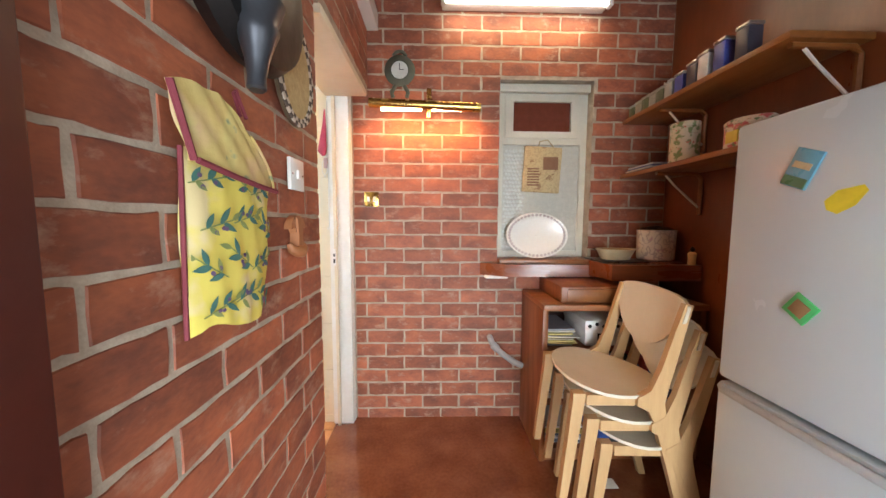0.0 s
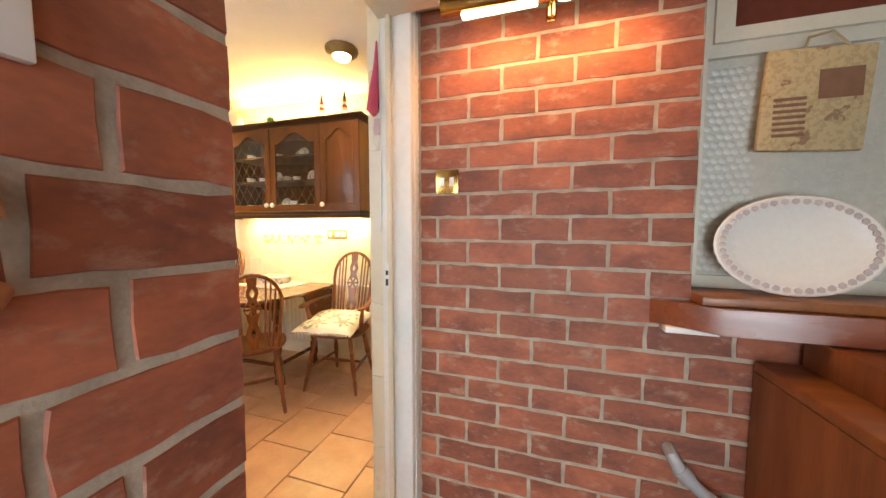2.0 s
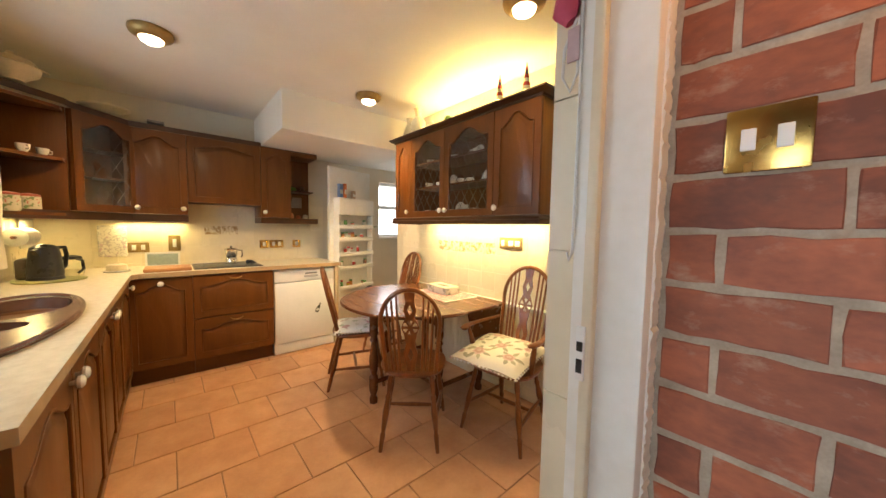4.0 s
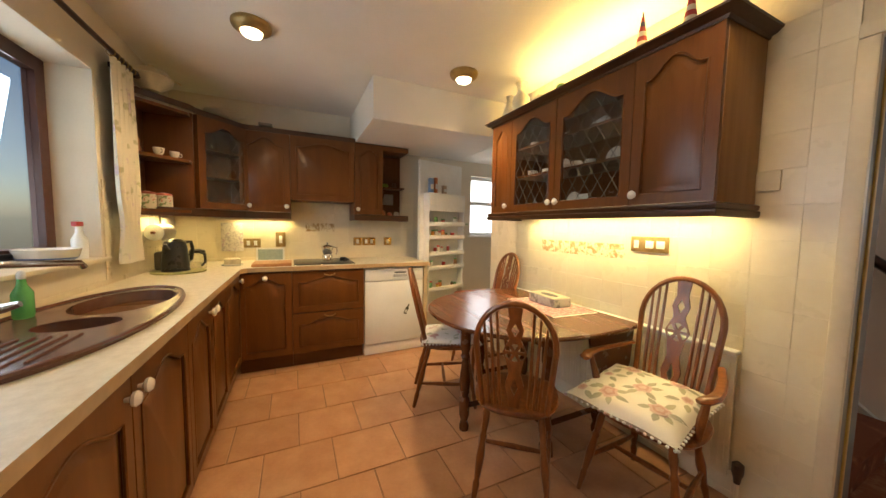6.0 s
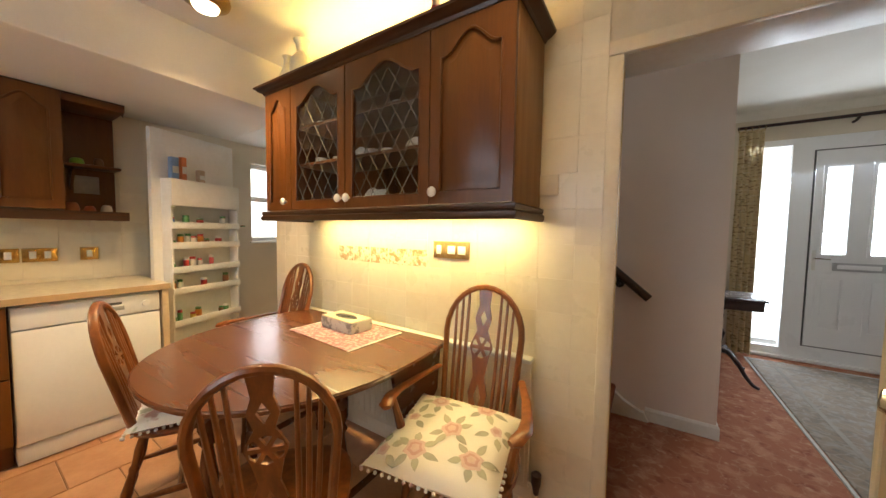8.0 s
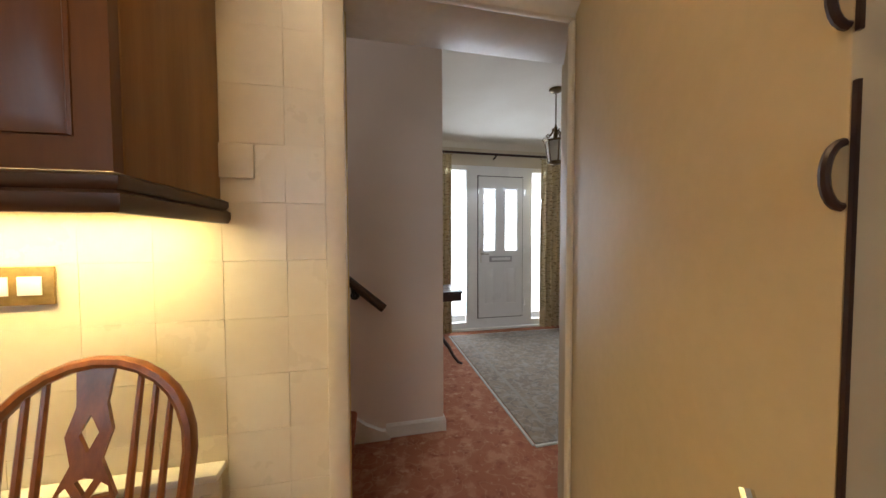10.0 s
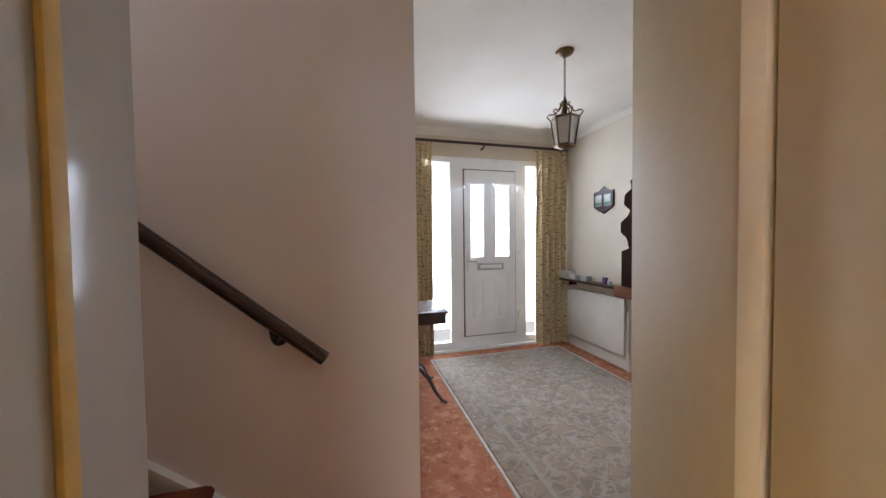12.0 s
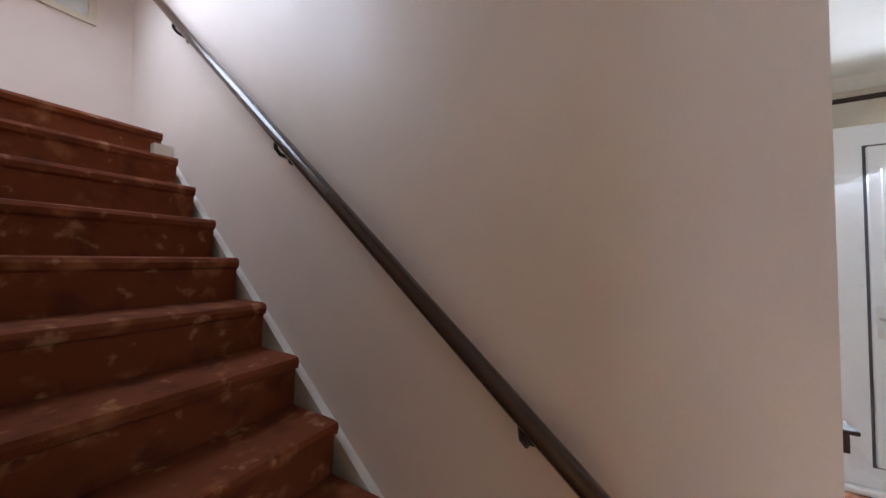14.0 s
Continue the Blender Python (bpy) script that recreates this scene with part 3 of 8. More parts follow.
_frame = thing("hall_door_frame", "cream painted doorway frame between kitchen and hall", "door frame", (0.42, 4.2, 0), kind="structure")
part("architrave", boxes((0.035, 0.088, 4.056, 4.083, 0, 1.954), bevel=0.006), M["cream_paint"], _frame)
part("architrave", boxes((0.758, 0.91, 4.056, 4.083, 0, 1.954), bevel=0.006), M["cream_paint"], _frame)
part("architrave", boxes((0.035, 0.91, 4.056, 4.083, 1.955, 2.008), bevel=0.006), M["cream_paint"], _frame)
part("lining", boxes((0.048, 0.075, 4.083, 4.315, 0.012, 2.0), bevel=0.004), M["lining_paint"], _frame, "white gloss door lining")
part("lining", prism([(0.775, 4.0835), (0.905, 4.0835), (0.905, 4.3125), (1.01, 4.3125), (1.01, 4.385), (0.995, 4.40), (0.942, 4.40), (0.779, 4.10)], 1.985), M["door_paint"], _frame, m=Matrix(((1, 0, 0, 0), (0, 0, 1, 0), (0, 1, 0, 0.0125), (0, 0, 0, 1))))
part("lining", boxes((0.075, 0.904, 4.0835, 4.315, 1.965, 1.998), bevel=0.004), M["white_paint"], _frame)
part("stop", boxes((0.075, 0.083, 4.183, 4.203, 0.012, 1.965), bevel=0.003), plain("yellow_stop", (0.62, 0.42, 0.12)), _frame, "yellowed door stop")

# the open door between kitchen and hall, hung at its right jamb
_m = pose(0.783, 4.045, 0, 0, 0, 249.5)
_door = thing("panel_door", "flush cream kitchen door standing open", "door", (0.765, 4.05, 0), kind="structure")
part("leaf", boxes((0, 0.76, -0.02, 0.02, 0.015, 1.965), bevel=0.003), M["door_paint"], _door, m=_m)
part("edge", boxes((0.7605, 0.764, -0.0195, -0.0165, 0.015, 1.40), (0.7605, 0.764, -0.0195, -0.0165, 1.435, 1.965)), M["dark_wood"], _door, "dark edge strip", m=_m)
for _z in (1.333, 1.465):
    part("hook", sweep([(0.757, -0.02 - 0.012 * math.sin(a), _z + 0.024 * math.cos(a)) for a in [math.pi * k / 10 for k in range(11)]], 0.0035), M["dark_wood"], _door, "dark curved hook", m=_m)
_handle = part("lever_handle", sweep([(0.742, -0.02, 1.035), (0.742, -0.045, 1.035), (0.738, -0.05, 1.037), (0.728, -0.05, 1.042), (0.715, -0.047, 1.056)], 0.006), M["chrome"], _door, "satin chrome lever handle", m=_m)
part("rose", lathe([(0.016, 0), (0.016, 0.005), (0.008, 0.008)], 16), M["chrome"], _handle, m=_m @ pose(0.742, -0.02, 1.035, 90))

# ---- hatch in the passage ----
_h = thing("serving_hatch", "cream painted hatch window with obscured glass", "window", (1.9, 2.80, 1.05), kind="structure")
part("frame", prism([(1.60, 1.06), (2.18, 1.06), (2.18, 2.155), (1.60, 2.155)], 0.05, [[(1.665, 1.84), (2.105, 1.84), (2.105, 2.08), (1.665, 2.08)], [(1.64, 1.10), (2.14, 1.10), (2.14, 1.785), (1.64, 1.785)]]), M["hatch_paint"], _h, m=pose(0, 2.785, 0))
part("upper_sash", prism([(1.65, 1.825), (2.12, 1.825), (2.12, 2.095), (1.65, 2.095)], 0.02, [[(1.70, 1.865), (2.07, 1.865), (2.07, 2.05), (1.70, 2.05)]]), M["hatch_paint"], _h, m=pose(0, 2.772, 0))
part("upper_pane", boxes((1.69, 2.08, 2.80, 2.804, 1.855, 2.06)), plain("red_backed_pane", (0.17, 0.045, 0.028), 0.15), _h, "pane with dark red behind it")
part("lower_pane", boxes((1.64, 2.14, 2.802, 2.808, 1.10, 1.785)), plain("pale_frosted_pane", (0.55, 0.53, 0.45), 0.25), _h, "pale frosted pane")
_bm = bmesh.new()
random.seed(8)
for _i in range(26):
    for _j in range(6):
        bmesh.ops.create_icosphere(_bm, subdivisions=1, radius=0.013, matrix=pose(1.655 + _j * 0.022 + (_i % 2) * 0.011 + random.random() * 0.004, 2.803, 1.12 + _i * 0.025 + random.random() * 0.006) @ Matrix.Diagonal((1, 0.3, 1, 1)))
part("hammered_glass", _bm, plain("hammered_glass", (0.62, 0.62, 0.56), 0.08), _h, "hammered glass strip")
part("top_bar", boxes((1.60, 2.18, 2.745, 2.785, 2.10, 2.15), bevel=0.006), M["hatch_paint"], _h)

# ---- passage furniture ----
_c = thing("corner_counter", "red-brown wooden corner counter with chamfered end", "counter", (2.1, 2.65, 0.95))
part("slab", prism([(1.49, 2.7035), (1.64, 2.60), (2.655, 2.60), (2.655, 2.7035)], 0.075), M["counter_wood"], _c, m=Matrix(((1, 0, 0, 0), (0, 0, 1, 0), (0, 1, 0, 0.955), (0, 0, 0, 1))))
part("top_board", boxes((1.60, 2.655, 2.63, 2.80, 1.031, 1.058), bevel=0.004), M["shelf_wood"], _c, "lighter top board under the hatch")
part("return_slab", prism([(2.14, 2.5985), (2.16, 2.38), (2.655, 2.38), (2.655, 2.5985)], 0.085), M["counter_wood"], _c, m=Matrix(((1, 0, 0, 0), (0, 0, 1, 0), (0, 1, 0, 0.972), (0, 0, 0, 1))))
part("batten", boxes((1.52, 1.66, 2.655, 2.7035, 0.935, 0.954), bevel=0.003), M["white_paint"], _c, "painted batten")


def ellipse(rx, rz, cx=0.0, cz=0.0, n=28):
    return [(cx + rx * math.cos(2 * math.pi * k / n), cz + rz * math.sin(2 * math.pi * k / n)) for k in range(n)]


def oval_dish(name, label, m, rx, rz):
    ob = thing(name, label, "plate")
    bm = bmesh.new()
    rings = []
    for s, d in ((0.0, 0.018), (0.70, 0.018), (0.78, 0.010), (0.97, 0.0), (1.0, 0.003), (0.97, 0.008), (0.70, 0.024), (0.0, 0.024)):
        rings.append([bm.verts.new((rx * max(s, 0.01) * math.cos(a), d, rz * max(s, 0.01) * math.sin(a))) for a in [2 * math.pi * k / 36 for k in range(36)]])
    for a, b in zip(rings, rings[1:]):
        for k in range(36):
            bm.faces.new((a[k], a[(k + 1) % 36], b[(k + 1) % 36], b[k]))
    part("plate", bm, M["porcelain"], ob)
    bm = bmesh.new()
    for k in range(44):
        a = 2 * math.pi * k / 44
        bmesh.ops.create_icosphere(bm, subdivisions=1, radius=0.011, matrix=pose(rx * 0.89 * math.cos(a), 0.003, rz * 0.89 * math.sin(a)) @ Matrix.Diagonal((1, 0.25, 1, 1)))
    part("rim_pattern", bm, plain("mauve_rim", (0.55, 0.47, 0.43), 0.3), ob, "mauve patterned rim")
    ob.matrix_world = m
    return ob


oval_dish("serving_plate", "white oval serving plate with patterned rim leaning in the hatch", pose(1.855, 2.715, 1.205, -8), 0.20, 0.147)
_n = thing("hanging_newspaper", "yellowed newspaper bag hanging on the hatch", "newspaper", (1.9, 2.77, 1.6))
part("sheet", boxes((1.765, 2.005, 2.744, 2.764, 1.478, 1.765), bevel=0.006), M["newspaper"], _n, m=pose(1.885, 2.75, 1.62) @ pose(0, 0, 0, 0, 3, 0) @ pose(-1.885, -2.75, -1.62))
part("handle", sweep([(1.86, 2.756, 1.765), (1.87, 2.76, 1.80), (1.92, 2.76, 1.81), (1.955, 2.756, 1.765)], 0.004), plain("string", (0.45, 0.36, 0.22), 0.9), _n)
part("photograph", boxes((1.89, 1.985, 2.7425, 2.7438, 1.62, 1.70)), plain("brown_print", (0.22, 0.11, 0.06), 0.9), _n, "brown printed picture")
for _i in range(7):
    part("print_line", boxes((1.79, 1.865, 2.7425, 2.7438, 1.52 + _i * 0.017, 1.529 + _i * 0.017)), plain("brown_print", (0.22, 0.11, 0.06), 0.9), _n)

_b = thing("bookcase", "orange-brown wooden open cabinet filled with papers", "cabinet", (2.2, 2.5, 0))
part("side_panel", boxes((1.765, 1.795, 2.30, 2.698, 0, 0.83), bevel=0.003), M["mid_wood_z"], _b, "worn dark-streaked side panel")
part("side_panel", boxes((2.60, 2.63, 2.30, 2.698, 0, 0.83), bevel=0.003), M["mid_wood_z"], _b)
part("top", boxes((1.765, 2.63, 2.285, 2.698, 0.831, 0.862), bevel=0.003), M["mid_wood"], _b)
part("shelf", boxes((1.796, 2.599, 2.33, 2.69, 0.60, 0.625), bevel=0.003), M["mid_wood"], _b)
part("shelf", boxes((1.796, 2.599, 2.33, 2.69, 0.30, 0.325), bevel=0.003), M["mid_wood"], _b)
part("plinth", boxes((1.796, 2.599, 2.31, 2.69, 0.0, 0.07), bevel=0.003), M["mid_wood"], _b)
part("back", boxes((1.796, 2.599, 2.692, 2.698, 0.0, 0.83)), M["dark_wood"], _b)
_dr = thing("wooden_box", "low wooden drawer box on the cabinet", "box", (2.05, 2.5, 0.862))
part("body", boxes((1.87, 2.30, 2.33, 2.69, 0.863, 0.948), bevel=0.004), M["mid_wood_z"], _dr)
part("front", boxes((1.90, 2.27, 2.318, 2.329, 0.875, 0.937), bevel=0.003), M["shelf_wood"], _dr, "paler front panel")
random.seed(3)
for _z0, _z1, _x0, _x1 in ((0.626, 0.72, 1.80, 1.99), (0.326, 0.40, 1.80, 2.1), (0.071, 0.16, 1.81, 2.05)):
    _st = thing("paper_stack", "untidy stack of papers and magazines on the shelf", "papers", ((_x0 + _x1) / 2, 2.5, _z0), group="paper stacks")
    _z = _z0
    while _z < _z1:
        _t = 0.003 + random.random() * 0.006
        _c = random.choice([(0.70, 0.69, 0.64), (0.72, 0.70, 0.66), (0.55, 0.50, 0.38), (0.66, 0.55, 0.20), (0.30, 0.32, 0.36)])
        part("sheet", boxes((_x0 + random.random() * 0.01, _x1 - random.random() * 0.05, 2.335 + random.random() * 0.03, 2.60, _z, _z + _t)), plain("paper_%d" % int(_c[2] * 100), _c, 0.9), _st, m=pose(_x0, 2.4, 0) @ pose(0, 0, 0, 0, 0, random.uniform(-9, 3)) @ pose(-_x0, -2.4, 0))
        _z += _t + 0.0012
_bx = thing("storage_box", "white spotted storage box with label holder", "box", (2.10, 2.45, 0.626))
part("body", boxes((2.01, 2.21, 2.34, 2.62, 0.627, 0.715), bevel=0.003), M["white_plastic"], _bx)
part("lid", boxes((2.005, 2.215, 2.335, 2.625, 0.716, 0.765), bevel=0.003), M["white_plastic"], _bx)
for _i in range(5):
    part("spot", lathe([(0.010, 0), (0.010, 0.002)], 12), M["black"], _bx, m=pose(2.03 + _i * 0.038, 2.334, 0.735 + (_i % 2) * 0.012, 90))
part("label_holder", prism([(2.075, 0.655), (2.145, 0.655), (2.145, 0.695), (2.075, 0.695)], 0.004, [[(2.083, 0.663), (2.137, 0.663), (2.137, 0.687), (2.083, 0.687)]]), M["iron"], _bx, m=pose(0, 2.335, 0))
_pc = [("red_binder", (0.30, 0.03, 0.03)), ("blue_binder", (0.03, 0.08, 0.28)), ("dark_book", (0.03, 0.03, 0.035)), ("navy_book", (0.04, 0.06, 0.14))]
for _i in range(9):
    _nm, _c = _pc[_i % 4]
    single("book", boxes((2.13 + _i * 0.05, 2.17 + _i * 0.05, 2.35, 2.58, 0.326, 0.50 + (_i * 37 % 5) * 0.015), bevel=0.002), plain(_nm, _c), "upright %s on the cabinet shelf" % _nm.replace("_", " "), "book", "books in the cabinet", at=(2.15 + _i * 0.05, 2.45, 0.326))
for _i in range(6):
    _nm, _c = _pc[(_i + 1) % 4]
    single("book", boxes((2.11 + _i * 0.075, 2.17 + _i * 0.075, 2.34, 2.58, 0.071, 0.24 + (_i * 29 % 5) * 0.012), bevel=0.002), plain(_nm, _c), "upright %s on the cabinet shelf" % _nm.replace("_", " "), "book", "books in the cabinet", at=(2.14 + _i * 0.075, 2.45, 0.071))
single("paper_slip", boxes((2.02, 2.10, 2.12, 2.18, 0.001, 0.003), bevel=0.0005), M["paper"], "white paper slip lying on the floor", "paper", at=(2.06, 2.15, 0.001))

# drain pipe from the end wall
_p = thing("waste_pipe", "grey plastic waste pipe out of the brick wall", "pipe", (1.6, 2.68, 0.5))
part("pipe", sweep([(1.56, 2.70, 0.545), (1.56, 2.665, 0.54), (1.575, 2.65, 0.51), (1.62, 2.645, 0.465), (1.70, 2.645, 0.405), (1.762, 2.645, 0.375)], 0.019, 12), plain("grey_pvc", (0.36, 0.35, 0.34), 0.4), _p)
part("collar", sweep([(1.575, 2.652, 0.51), (1.60, 2.648, 0.485)], 0.024, 12), plain("grey_pvc", (0.36, 0.35, 0.34), 0.4), _p)

# shelves on the right wall
for _z, _y0, _items in ((1.905, 1.77, 0), (1.572, 1.62, 1)):
    _s = thing("wall_shelf", "varnished wooden wall shelf on white metal brackets", "shelf", (2.5, 2.2, _z), group="passage shelves")
    part("board", boxes((2.365, 2.658, _y0, 2.704, _z - 0.012, _z + 0.012), bevel=0.003), M["shelf_wood"], _s)
    for _y in (2.42, 1.80):
        _br = part("bracket", sweep([(2.40, _y, _z - 0.020), (2.62, _y, _z - 0.020), (2.648, _y, _z - 0.045), (2.648, _y, _z - 0.24)], 0.011, 6), M["shelf_wood"], _s, "wooden bracket")
        part("stay", sweep([(2.45, _y, _z - 0.03), (2.50, _y, _z - 0.08), (2.64, _y, _z - 0.20)], 0.006, 6), M["white_paint"], _br, "white metal stay")
random.seed(11)
_cols = [("tin_green", (0.12, 0.14, 0.08)), ("tin_grey", (0.35, 0.34, 0.30)), ("tin_blue", (0.05, 0.07, 0.30)), ("tin_white", (0.60, 0.60, 0.58)), ("tin_dark", (0.05, 0.05, 0.07))]
for _i, (_y, _k, _h) in enumerate([(2.66, 0, 0.06), (2.60, 1, 0.065), (2.54, 0, 0.07), (2.48, 1, 0.07), (2.42, 0, 0.07), (2.36, 1, 0.08), (2.29, 2, 0.085), (2.215, 4, 0.10), (2.15, 3, 0.11), (2.07, 2, 0.12), (1.97, 4, 0.12)]):
    _t = thing("spice_tin", "small %s on the upper shelf" % _cols[_k][0].replace("tin_", "printed tin, ") , "tin", (2.42, _y, 1.918), group="tins on the shelf")
    part("body", boxes((2.39, 2.45, _y - 0.028, _y + 0.028, 1.9185, 1.9185 + _h), bevel=0.006), plain(*_cols[_k], 0.4), _t)
    part("lid", boxes((2.388, 2.452, _y - 0.030, _y + 0.030, 1.919 + _h, 1.932 + _h), bevel=0.004), plain("tin_lid", (0.45, 0.45, 0.43), 0.3, 0.8), _t)
_f = blotches("leaf_print_tin", (0.66, 0.60, 0.44), [((0.22, 0.30, 0.12), 40, 0.52, 0.58, 1), ((0.55, 0.18, 0.12), 45, 0.62, 0.66, 5)], 0.4, 0.05)
_g = blotches("rose_print_tin", (0.62, 0.52, 0.40), [((0.50, 0.10, 0.10), 35, 0.52, 0.58, 2), ((0.15, 0.22, 0.10), 45, 0.58, 0.64, 6)], 0.4, 0.05)
_t = thing("canister", "leaf-printed cream storage canister on the lower shelf", "canister", (2.45, 2.30, 1.585))
part("body", lathe([(0.060, 0), (0.063, 0.004), (0.063, 0.165), (0.060, 0.170)], 24), _f, _t, m=pose(2.45, 2.30, 1.5855))
part("lid", lathe([(0.064, 0), (0.064, 0.02), (0.05, 0.026)], 24), _f, _t, m=pose(2.45, 2.30, 1.756))
_t = thing("biscuit_tin", "rose-printed tin with a yellow label on the lower shelf", "tin", (2.46, 1.98, 1.585))
part("body", lathe([(0.066, 0), (0.070, 0.004), (0.070, 0.088), (0.067, 0.092)], 28), _g, _t, m=pose(2.452, 1.97, 1.5855) @ Matrix.Diagonal((1, 1.2, 1, 1)))
part("lid", lathe([(0.072, 0), (0.072, 0.016), (0.068, 0.021), (0.03, 0.023)], 28), _g, _t, m=pose(2.452, 1.97, 1.674) @ Matrix.Diagonal((1, 1.2, 1, 1)))
part("label", boxes((2.379, 2.386, 1.945, 1.995, 1.605, 1.65), bevel=0.001), plain("yellow_label", (0.70, 0.55, 0.08)), _t, "yellow label")
for _i in range(4):
    single("magazine", boxes((2.385, 2.55, 2.46 - _i * 0.01, 2.69 - _i * 0.012, 1.5855 + _i * 0.008, 1.5925 + _i * 0.008), bevel=0.001), plain("mag_%d" % _i, [(0.10, 0.12, 0.22), (0.60, 0.58, 0.56), (0.12, 0.15, 0.30), (0.55, 0.55, 0.60)][_i]), "glossy magazine lying on the lower shelf", "magazine", "magazines on the shelf", at=(2.46, 2.58, 1.5855 + _i * 0.008))

# dishes on the counter
_t = thing("pie_dish", "cream oval pie dish on a dark tray", "dish", (2.30, 2.68, 1.06))
part("tray", boxes((2.15, 2.42, 2.46, 2.695, 1.0595, 1.068), bevel=0.003), M["black"], _t, "dark tray")
part("dish", lathe([(0.075, 0), (0.10, 0.045), (0.108, 0.05), (0.098, 0.05), (0.07, 0.01)], 28), plain("buff_stoneware", (0.60, 0.47, 0.28), 0.35), _t, m=pose(2.285, 2.575, 1.069) @ Matrix.Diagonal((1.08, 0.85, 1.25, 1)))
part("crust", lathe([(0.095, 0), (0.085, 0.012), (0.03, 0.016)], 20), plain("pastry", (0.50, 0.32, 0.14), 0.8), _t, m=pose(2.285, 2.575, 1.118) @ Matrix.Diagonal((1.03, 0.8, 1, 1)))
_t = thing("casserole_pot", "white floral casserole pot with glass lid", "pot", (2.50, 2.62, 1.06))
_fl = blotches("grey_floral_enamel", (0.66, 0.62, 0.56), [((0.36, 0.33, 0.34), 26, 0.01, 0.05, 2, 0.8), ((0.50, 0.38, 0.42), 22, 0.60, 0.66, 5)], 0.25, 0.02)
part("pot", lathe([(0.10, 0), (0.122, 0.01), (0.128, 0.125), (0.132, 0.13), (0.124, 0.13), (0.115, 0.02)], 28), _fl, _t, m=pose(2.535, 2.585, 1.0595) @ Matrix.Diagonal((0.8, 0.8, 1.42, 1)))
part("lid", lathe([(0.126, 0), (0.09, 0.02), (0.02, 0.028), (0.018, 0.042), (0.002, 0.045)], 28), M["glass"], _t, m=pose(2.535, 2.585, 1.245) @ Matrix.Diagonal((0.8, 0.8, 0.8, 1)))
_t = thing("pepper_mill", "small wood and black pepper mill", "mill", (2.61, 2.62, 1.03))
part("body", lathe([(0.02, 0), (0.018, 0.03), (0.022, 0.06), (0.012, 0.07)], 16), M["birch"], _t, m=pose(2.62, 2.41, 1.0575))
part("knob", lathe([(0.004, 0), (0.014, 0.012), (0.004, 0.028)], 16), M["iron"], _t, m=pose(2.62, 2.41, 1.129))

# fridge freezer against the right wall, doors towards the passage
_fr = thing("fridge_freezer", "white upright fridge freezer with magnets on the door", "fridge", (2.38, 1.33, 0))
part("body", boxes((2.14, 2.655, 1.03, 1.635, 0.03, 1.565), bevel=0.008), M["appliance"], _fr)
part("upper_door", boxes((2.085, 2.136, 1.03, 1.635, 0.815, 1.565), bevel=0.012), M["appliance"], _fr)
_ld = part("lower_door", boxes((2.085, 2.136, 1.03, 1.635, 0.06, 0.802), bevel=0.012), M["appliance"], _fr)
part("handle", sweep([(2.083, 1.615, 0.790), (2.070, 1.60, 0.788), (2.068, 1.05, 0.788), (2.083, 1.035, 0.790)], 0.011, 10), plain("grey_plastic", (0.45, 0.46, 0.47), 0.35), _ld, "grey bar handle")
part("foot", boxes((2.16, 2.64, 1.05, 1.615, 0.0, 0.03)), M["black"], _fr)
_t = thing("fridge_magnet", "blue and green seaside picture magnet on the fridge", "magnet", (2.083, 1.43, 1.42), group="fridge magnets")
part("card", boxes((2.079, 2.0845, -0.03, 0.03, -0.045, 0.045), bevel=0.001), plain("sea_blue", (0.10, 0.28, 0.38), 0.3), _t, m=pose(0, 1.455, 1.415, 24))
part("strip", boxes((2.077, 2.0788, -0.027, 0.027, -0.042, -0.020)), plain("dark_green", (0.04, 0.12, 0.05), 0.3), _t, m=pose(0, 1.455, 1.415, 24))
part("strip", boxes((2.077, 2.0788, -0.020, 0.020, 0.0, 0.015)), plain("sand", (0.45, 0.35, 0.20), 0.3), _t, m=pose(0, 1.455, 1.415, 24))
_t = thing("fridge_magnet", "yellow leaf-shaped magnet on the fridge", "magnet", (2.083, 1.35, 1.34), group="fridge magnets")
part("shape", prism([(-0.035, 0.0), (-0.012, 0.022), (0.03, 0.03), (0.038, 0.018), (0.02, -0.012), (-0.01, -0.03), (-0.03, -0.02)], 0.005), plain("magnet_yellow", (0.75, 0.62, 0.02), 0.4), _t, m=pose(2.0845, 1.372, 1.335, 0, 0, -90))
_t = thing("fridge_magnet", "green square magnet with brown centre on the fridge", "magnet", (2.083, 1.40, 1.08), group="fridge magnets")
part("square", boxes((2.0795, 2.0845, -0.029, 0.029, -0.029, 0.029), bevel=0.002), plain("magnet_green", (0.08, 0.50, 0.16), 0.4), _t, m=pose(0, 1.43, 1.08, 35))
part("centre", boxes((2.077, 2.079, -0.018, 0.018, -0.018, 0.018), bevel=0.001), plain("magnet_brown", (0.28, 0.16, 0.07), 0.5), _t, m=pose(0, 1.43, 1.08, 35))


